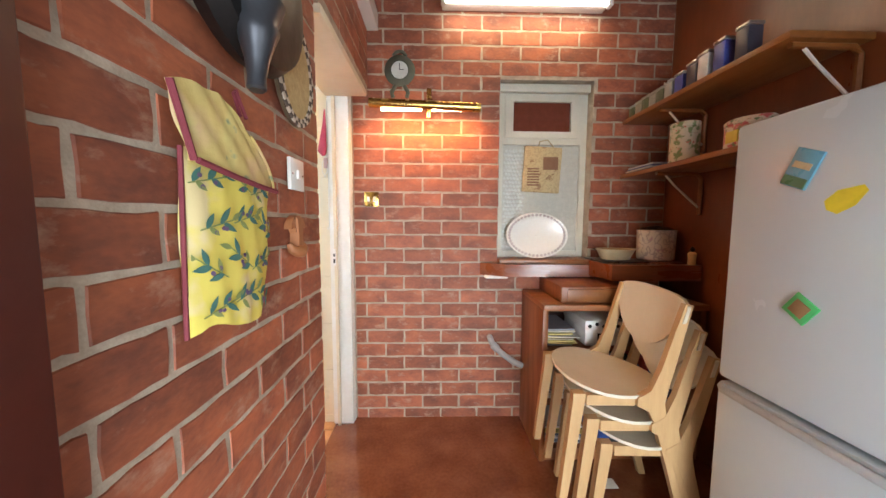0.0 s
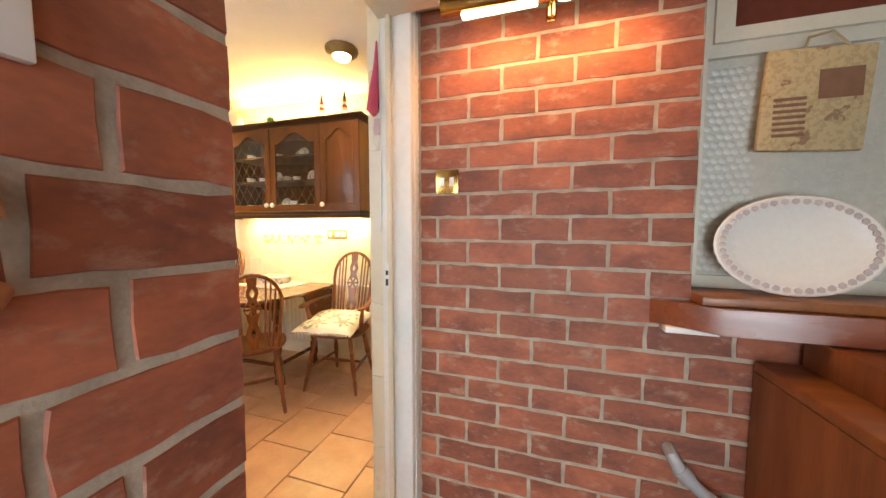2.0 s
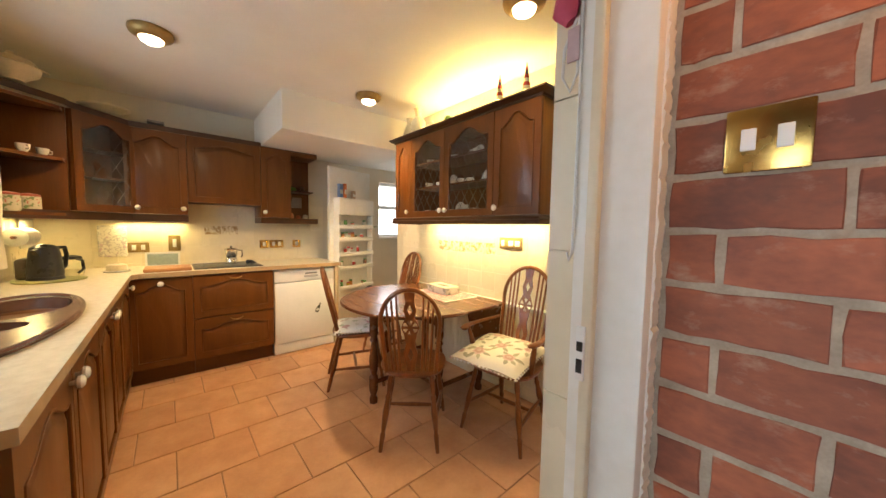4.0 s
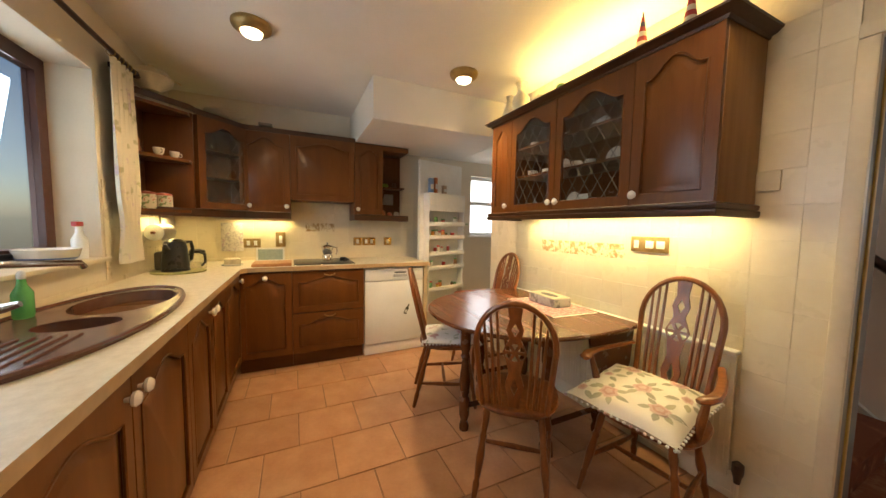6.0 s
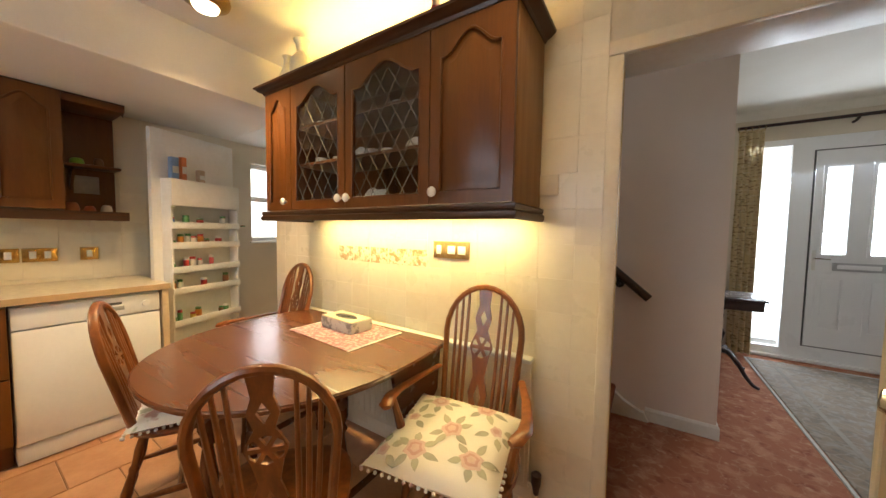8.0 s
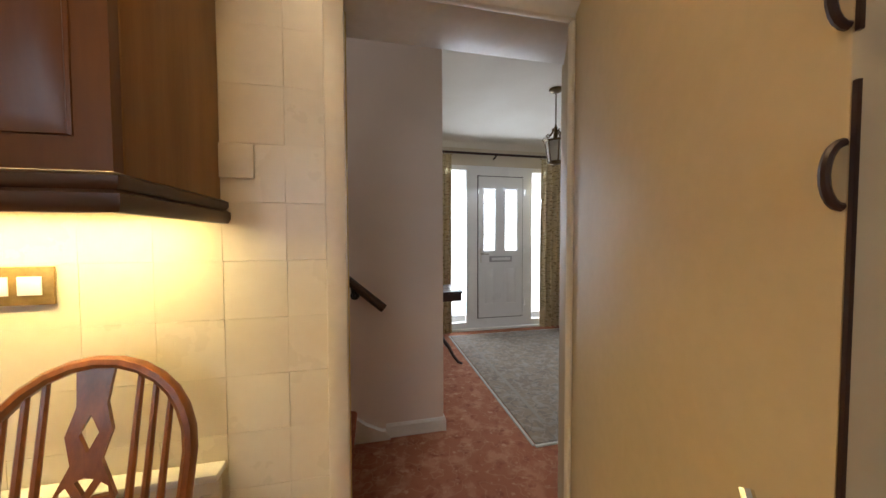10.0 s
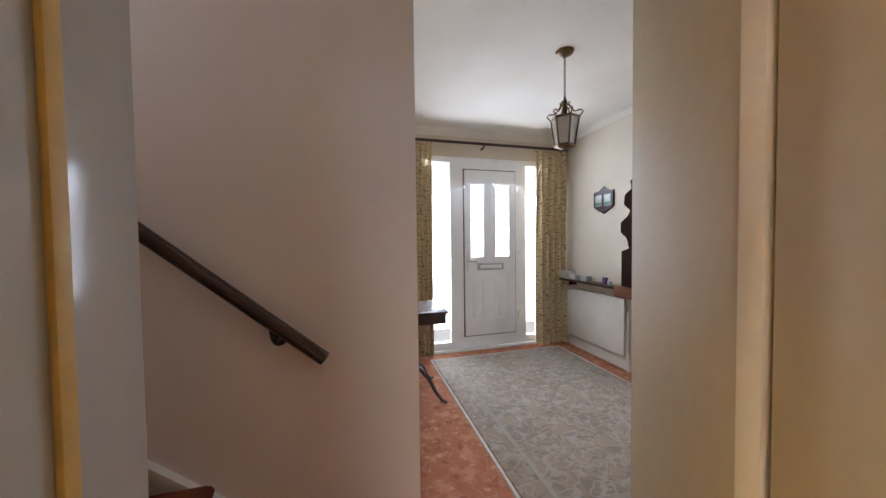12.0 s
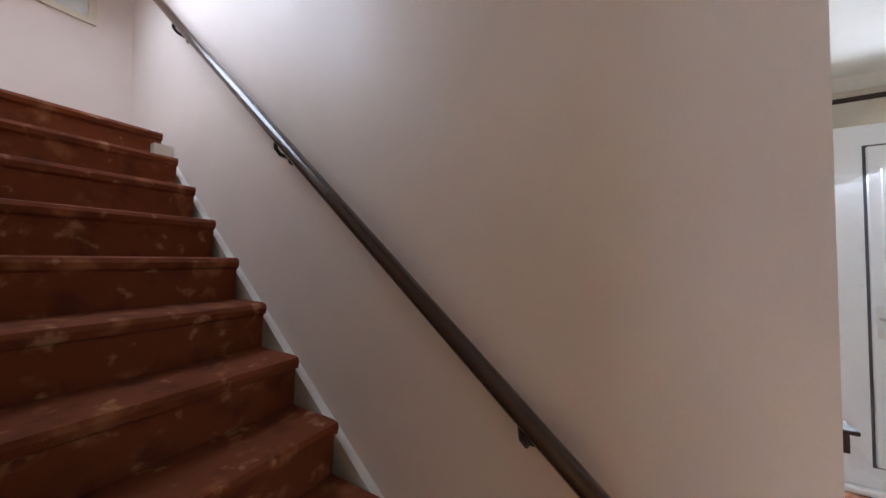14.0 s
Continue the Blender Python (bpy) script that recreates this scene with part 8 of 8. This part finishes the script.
_t = thing("side_door_frame", "white painted door frame to the side room", "door frame", (2.9, 5.6, 0), kind="structure")
part("architrave", boxes((2.872, 2.899, 6.03, 6.115, 0.0125, 2.16), bevel=0.006), M["white_paint"], _t)
part("architrave", boxes((2.872, 2.899, 5.065, 5.15, 0.0125, 2.16), bevel=0.006), M["white_paint"], _t)
part("architrave", boxes((2.872, 2.899, 5.15, 6.03, 2.075, 2.16), bevel=0.006), M["white_paint"], _t)
part("lining", boxes((2.90, 3.02, 6.005, 6.029, 0.0125, 2.07), bevel=0.002), M["white_paint"], _t)
_t = thing("side_window", "white framed window in the side room", "window", (5.5, 5.25, 0.85), kind="structure")
part("frame", prism([(4.5, 0.85), (6.0, 0.85), (6.0, 2.1), (4.5, 2.1)], 0.05, [[(4.55, 0.90), (5.95, 0.90), (5.95, 1.62), (4.55, 1.62)], [(4.55, 1.68), (5.95, 1.68), (5.95, 2.05), (4.55, 2.05)]]), M["upvc"], _t, m=pose(5.55, 0, 0, 0, 0, 90))
_t = thing("wooden_chest", "orange-brown wooden chest in the side room", "chest", (4.2, 6.1, 0.01))
part("body", boxes((3.5, 4.9, 6.0, 6.45, 0.0105, 0.80), bevel=0.01), M["mid_wood_z"], _t)
part("lid", boxes((3.48, 4.92, 5.98, 6.46, 0.801, 0.84), bevel=0.008), M["mid_wood"], _t)

# dark wall shelf unit beside the doorway
_t = thing("wall_shelf_unit", "dark carved wall unit with scalloped sides and ledge", "shelf", (1.5, 4.45, 1.15))
_pf = [(0.0, 1.165), (0.40, 1.165), (0.40, 1.275), (0.365, 1.285), (0.375, 1.315), (0.405, 1.335), (0.405, 1.365), (0.37, 1.385), (0.36, 1.40), (0.39, 1.42), (0.385, 1.45), (0.355, 1.465), (0.36, 1.49), (0.335, 1.50), (0.335, 2.20), (0.0, 2.20)]
for _x in (1.165, 1.98):
    part("side_panel", prism([(0.8 * a, b) for a, b in _pf], 0.022), M["dark_wood"], _t, m=pose(_x, 4.312, 0, 0, 0, 90))
part("ledge", boxes((1.15, 2.04, 4.312, 4.67, 1.125, 1.164), bevel=0.004), M["mid_wood"], _t, "orange-brown ledge")
part("back", boxes((1.166, 1.958, 4.312, 4.325, 1.165, 2.20)), M["dark_wood"], _t)
part("cornice", loft([(1.14, 4.313), (1.14, 4.60), (2.0, 4.60), (2.0, 4.313)][::-1], [(0.0, 2.20), (0.01, 2.20), (0.03, 2.23), (0.06, 2.25), (0.065, 2.28), (0.0, 2.28)]), M["dark_wood"], _t)
part("top", boxes((1.14, 2.0, 4.313, 4.60, 2.201, 2.22)), M["dark_wood"], _t)
for _z in (1.52, 1.85):
    part("shelf", boxes((1.166, 1.958, 4.326, 4.56, _z, _z + 0.018), bevel=0.003), M["dark_wood"], _t)

# side table with splayed legs
_t = thing("side_table", "small dark wooden side table with curved splayed legs", "table", (0.78, 6.42, 0.012))
part("top", boxes((0.50, 1.04, 6.20, 6.70, 0.735, 0.755), bevel=0.006), M["dark_wood"], _t)
part("box", boxes((0.52, 1.02, 6.22, 6.68, 0.655, 0.734), bevel=0.006), M["dark_wood"], _t)
part("board", boxes((0.60, 1.0, 6.26, 6.62, 0.7555, 0.760)), plain("games_board", (0.34, 0.30, 0.28), 0.25), _t, "pale inlaid games board")
for _i in range(4):
    for _j in range(4):
        part("square", boxes((0.61 + _i * 0.096, 0.655 + _i * 0.096, 6.27 + _j * 0.086 + 0.043 * (_i % 2), 6.31 + _j * 0.086 + 0.043 * (_i % 2), 0.7605, 0.7612)), M["dark_wood"], _t)
part("pedestal", lathe([(0.05, 0.22), (0.06, 0.25), (0.03, 0.29), (0.045, 0.36), (0.055, 0.40), (0.025, 0.46), (0.04, 0.56), (0.03, 0.60), (0.08, 0.655)], 16), M["dark_wood"], _t, m=pose(0.77, 6.45, 0))
for _k in range(4):
    _a = radians(45 + 90 * _k)
    part("leg", sweep([(0.77 + r * math.cos(_a), 6.45 + r * math.sin(_a), z) for r, z in ((0.03, 0.25), (0.10, 0.245), (0.18, 0.18), (0.24, 0.09), (0.30, 0.035), (0.345, 0.028))], [0.024, 0.022, 0.018, 0.015, 0.014, 0.012], 8), M["dark_wood"], _t)

structure("coving", loft([(0.352, 7.3185), (2.8985, 7.3185), (2.8985, 4.315)], [(0.0, 2.495), (0.008, 2.498), (0.022, 2.515), (0.042, 2.545), (0.066, 2.560), (0.07, 2.5645), (0.0, 2.5645)]), M["ceiling"], "white plaster coving", "coving")
# lantern
PX, PY = 1.71, 5.68
_t = thing("pendant_lantern", "hexagonal brass and glass hall lantern on a chain", "lantern", (PX, PY, 2.56))
part("ceiling_rose", lathe([(0.02, -0.03), (0.055, -0.015), (0.06, 0.0)], 20), M["dark_brass"], _t, m=pose(PX, PY, 2.5645))
_bm = bmesh.new()
for _k in range(17):
    _z = 2.53 - _k * 0.018
    sweep([(PX + (0.007 * math.cos(a) if _k % 2 else 0.002 * math.sin(a)), PY + (0.002 * math.sin(a) if _k % 2 else 0.007 * math.cos(a)), _z + 0.013 * math.sin(a)) for a in [2 * math.pi * q / 8 for q in range(8)]], 0.0022, 5, bm=_bm, closed=True)
part("chain", _bm, M["dark_brass"], _t)
LT, LB = 2.120, 1.940


def hexa(r, z, k):
    return (PX + r * math.cos(math.pi * k / 3 + 0.3), PY + r * math.sin(math.pi * k / 3 + 0.3), z)


part("cage", sweep([hexa(0.090, LT, k) for k in range(6)], 0.009, 6, closed=True), M["dark_brass"], _t)
part("bottom_ring", sweep([hexa(0.062, LB, k) for k in range(6)], 0.009, 6, closed=True), M["dark_brass"], _t)
for _k in range(6):
    part("bar", sweep([hexa(0.090, LT, _k), hexa(0.062, LB, _k)], 0.006, 6), M["dark_brass"], _t)
    _a, _b, _c, _d = hexa(0.086, LT - 0.008, _k), hexa(0.086, LT - 0.008, _k + 1), hexa(0.060, LB + 0.008, _k + 1), hexa(0.060, LB + 0.008, _k)
    _bm = bmesh.new()
    _bm.faces.new([_bm.verts.new(v) for v in (_a, _b, _c, _d)])
    _r = bmesh.ops.extrude_face_region(_bm, geom=list(_bm.faces))
    for _v in _r["geom"]:
        if isinstance(_v, bmesh.types.BMVert):
            _v.co += (Vector((PX, PY, _v.co.z)) - _v.co).normalized() * 0.003
    part("pane", _bm, plain("frosted_lantern", (0.62, 0.60, 0.52), 0.4), _t, "frosted glass pane")
    part("scroll", sweep([hexa(0.090, LT, _k), hexa(0.115, LT + 0.03, _k), hexa(0.10, LT + 0.045, _k), hexa(0.06, LT + 0.04, _k), hexa(0.025, LT + 0.09, _k), hexa(0.03, LT + 0.11, _k)], 0.005, 6), M["dark_brass"], _t)
part("finial", lathe([(0.012, 0.0), (0.02, 0.03), (0.008, 0.06), (0.014, 0.09), (0.004, 0.115)], 12), M["dark_brass"], _t, m=pose(PX, PY, LT + 0.03))
part("base", lathe([(0.062, 0.0), (0.05, -0.012), (0.01, -0.025)], 12), M["dark_brass"], _t, m=pose(PX, PY, LB))


# ---- bricks and tiles ----
def chamfered(w, h, d, c, seed=0, ragged=False):
    """A piece facing -y: a slab with a chamfered face; a ragged one has uneven arrises."""
    r = random.Random(seed)
    j = lambda: r.uniform(-0.0012, 0.0012)
    if ragged:
        nx = 5 if w > 0.15 else 3
        ring = [(-w / 2 + w * k / nx, -h / 2) for k in range(nx)] + [(w / 2, -h / 2), (w / 2, 0.0)] + [(w / 2 - w * k / nx, h / 2) for k in range(nx)] + [(-w / 2, h / 2), (-w / 2, 0.0)]
        n = len(ring)
        e = lambda: r.uniform(-0.0028, 0.0022)
        mid = [(x + (e() if abs(z) < h / 2 else e() * 0.7), z + (e() if abs(z) > 0 else 0.0)) for x, z in ring]
        v = [(x, 0, z) for x, z in mid]
        f = [(x * (1 - 2 * c / w) + j(), -d + j() * 0.6, z * (1 - 2 * c / h) + j()) for x, z in mid]
        return v + f, [tuple(range(n, 2 * n))] + [(k, (k + 1) % n, n + (k + 1) % n, n + k) for k in range(n)]
    v = [(-w / 2, 0, -h / 2), (w / 2, 0, -h / 2), (w / 2, 0, h / 2), (-w / 2, 0, h / 2)]
    f = [(-w / 2 + c + j(), -d + j(), -h / 2 + c + j()), (w / 2 - c + j(), -d + j(), -h / 2 + c + j()), (w / 2 - c + j(), -d + j(), h / 2 - c + j()), (-w / 2 + c + j(), -d + j(), h / 2 - c + j())]
    s = [(x, -d + c + abs(j()), z) for x, _, z in v]
    faces = [(4, 5, 6, 7)]
    for k in range(4):
        n = (k + 1) % 4
        faces += [(8 + k, 8 + n, 4 + n, 4 + k), (k, n, 8 + n, 8 + k)]
    return v + f + s, faces


PIECES = {}


def piece_mesh(kind, w, h, d, c, material, seed):
    key = (kind, round(w, 3), round(h, 3), seed)
    if key not in PIECES:
        vs, fs = chamfered(w, h, d, c, seed, kind == "brick")
        me = bpy.data.meshes.new(kind)
        me.from_pydata(vs, [], fs)
        me.update()
        me.materials.append(material)
        PIECES[key] = me
    return PIECES[key]


def lay(kind, parent, m, x0, x1, z0, z1, length, course, joint, depth, chamfer, material, first, bond=0.5, z_first=0.0, holes=(), keep=None, rest=None, variants=4, square_ends=0.03, closer=None):
    """Lays pieces on the plane y = 0 of m; holes are (x0, x1, z0, z1). keep tells which are objects of their own; the rest are joined."""
    vs, fs = [], []
    rng = random.Random(kind + parent.name)
    k = math.floor((z0 - z_first) / course)
    while z_first + k * course < z1:
        za, zb = max(z0, z_first + k * course + joint / 2), min(z1, z_first + (k + 1) * course - joint / 2)
        if zb - za > 0.012:
            n = math.floor((x0 - first) / length) - 1
            off = first + (k % 2) * bond * length
            while off + n * length < x1:
                ends = [off + n * length, off + (n + 1) * length]
                if closer and k % 2 == 0:
                    # the cut bricks beside a corner: (joint in the bond, where it is laid)
                    ends = [closer[1] if abs(p - closer[0]) < 0.02 else p for p in ends]
                spans = [(max(x0, ends[0] + joint / 2), min(x1, ends[1] - joint / 2))]
                for hx0, hx1, hz0, hz1 in holes:
                    if zb > hz0 + 0.01 and za < hz1 - 0.01:
                        spans = [p for a, b in spans for p in ((a, min(b, hx0)), (max(a, hx1), b))]
                for a, b in spans:
                    if b - a > square_ends:
                        me = piece_mesh(kind, b - a, zb - za, depth, chamfer, material, rng.randrange(variants))
                        loc = m @ Vector(((a + b) / 2, 0, (za + zb) / 2))
                        if keep is None or keep((a + b) / 2, (za + zb) / 2):
                            ob = new(kind, me)
                            ob.parent = parent
                            ob.matrix_basis = Matrix.Translation(loc) @ m.to_3x3().to_4x4()
                        else:
                            t = Matrix.Translation(loc) @ m.to_3x3().to_4x4()
                            base = len(vs)
                            vs += [tuple(t @ v.co) for v in me.vertices]
                            fs += [tuple(base + i for i in p.vertices) for p in me.polygons]
                n += 1
        k += 1
    if vs:
        me = bpy.data.meshes.new(kind + "s")
        me.from_pydata(vs, [], fs)
        me.update()
        me.materials.append(material)
        ob = new("far_" + kind + "s", me)
        ob.parent = parent
        ob["kind"] = "stuff"


BL, BC = 0.2375, 0.0878
lay("brick", wall_passage_end, pose(0, 2.709, 0), 0.70, 2.658, 0, 2.78, BL, BC, 0.0105, 0.0036, 0.0022, M["brick"], 0.770 - BL, z_first=0.064 - BC, holes=[(1.60, 2.18, 1.03, 2.155)], keep=lambda x, z: z < 2.45, variants=14)
lay("brick", wall_passage_left, pose(0.791, 0, 0, 0, 0, 90), 1.02, 2.70, 0, 2.78, BL, BC, 0.0105, 0.0036, 0.0022, M["brick"], 0.84, z_first=0.072 - BC * 2, holes=[(1.8435, 2.70, 0, 2.05)], variants=14, closer=(0.84 + 4 * BL, 1.728))
lay("brick", wall_passage_left, pose(0, 1.8405, 0, 0, 0, 180), -0.7945, -0.687, 0.0, 2.05, BL, BC, 0.0105, 0.0036, 0.0022, M["brick"], -0.7945, bond=0.0, z_first=0.072 - BC, variants=14)
lay("tile", wall_kitchen_hall, pose(0, 4.084, 0), -2.288, 0.034, 0.0, 2.418, 0.150, 0.1492, 0.0005, 0.008, 0.0005, M["tile"], -0.065 - 0.15 * 15, bond=0.0, z_first=0.932 - 0.1492 * 7, variants=3)
lay("tile", wall_kitchen_back, pose(-3.1195, 0, 0, 0, 0, 90), 1.265, 3.52, 0.905, 1.66, 0.150, 0.1492, 0.0012, 0.007, 0.0004, M["tile"], 1.265, bond=0.0, z_first=0.932, variants=3)
lay("tile", wall_kitchen_window, pose(0, 1.2505, 0, 0, 0, 180), 0.10, 3.10, 0.905, 1.50, 0.150, 0.1492, 0.0012, 0.007, 0.0004, M["tile"], 0.10, bond=0.0, z_first=0.932, holes=[(0.13, 1.95, 1.045, 2.1)], variants=3)
lay("tile", wall_kitchen_right, pose(0.685, 2.6675, 0), -0.185, -0.117, 0.0, 2.2, 0.150, 0.300, 0.0025, 0.006, 0.0012, M["tile"], -0.185, bond=0.0, z_first=0.05, variants=3)
TX = -0.395
for _k in range(-9, 4):
    _xa, _xb = max(-3.115, TX + _k * 0.345 + 0.003), min(0.575, TX + (_k + 1) * 0.345 - 0.003)
    if _xb - _xa < 0.03:
        continue
    _y = 1.255 - 0.352
    _n = 0
    while True:
        _ya = 2.235 - 0.352 * 4 + _n * 0.352 + (0.176 if _k % 2 else 0.0)
        _yb = min(4.095 if _xa > -2.3 else 5.0, _ya + 0.346)
        _n += 1
        if _ya > (4.07 if _xa > -2.3 else 4.9):
            break
        _yc = max(1.26, _ya)
        if _yb - _yc < 0.03:
            continue
        _ob = new("floor_tile", piece_mesh("floor_tile", _xb - _xa, _yb - _yc, 0.0075, 0.002, M["terracotta"], (_n + _k) % 4))
        _ob.parent = floor_kitchen
        _ob.matrix_basis = pose((_xa + _xb) / 2, (_yc + _yb) / 2, -0.0068, -90)

# faded transfer prints on some tiles
M["print"] = blotches("faded_brown_print", (0.74, 0.66, 0.49), [((0.38, 0.24, 0.10), 26, 0.49, 0.57, 3), ((0.52, 0.40, 0.22), 60, 0.5, 0.6, 6)], 0.3, 0.05, own=True)
for _i in range(5):
    _t = new("printed_tile", piece_mesh("printed_tile", 0.138, 0.092, 0.0012, 0.0004, M["print"], _i))
    _t.parent = wall_kitchen_hall
    _t.matrix_basis = pose(-1.47 + _i * 0.148, 4.0755, 1.128)
for _i in range(2):
    _t = new("printed_tile", piece_mesh("printed_tile", 0.138, 0.085, 0.0012, 0.0004, M["print"], _i))
    _t.parent = wall_kitchen_back
    _t.matrix_basis = pose(-3.1120, 2.40 + _i * 0.148, 1.235, 0, 0, 90)
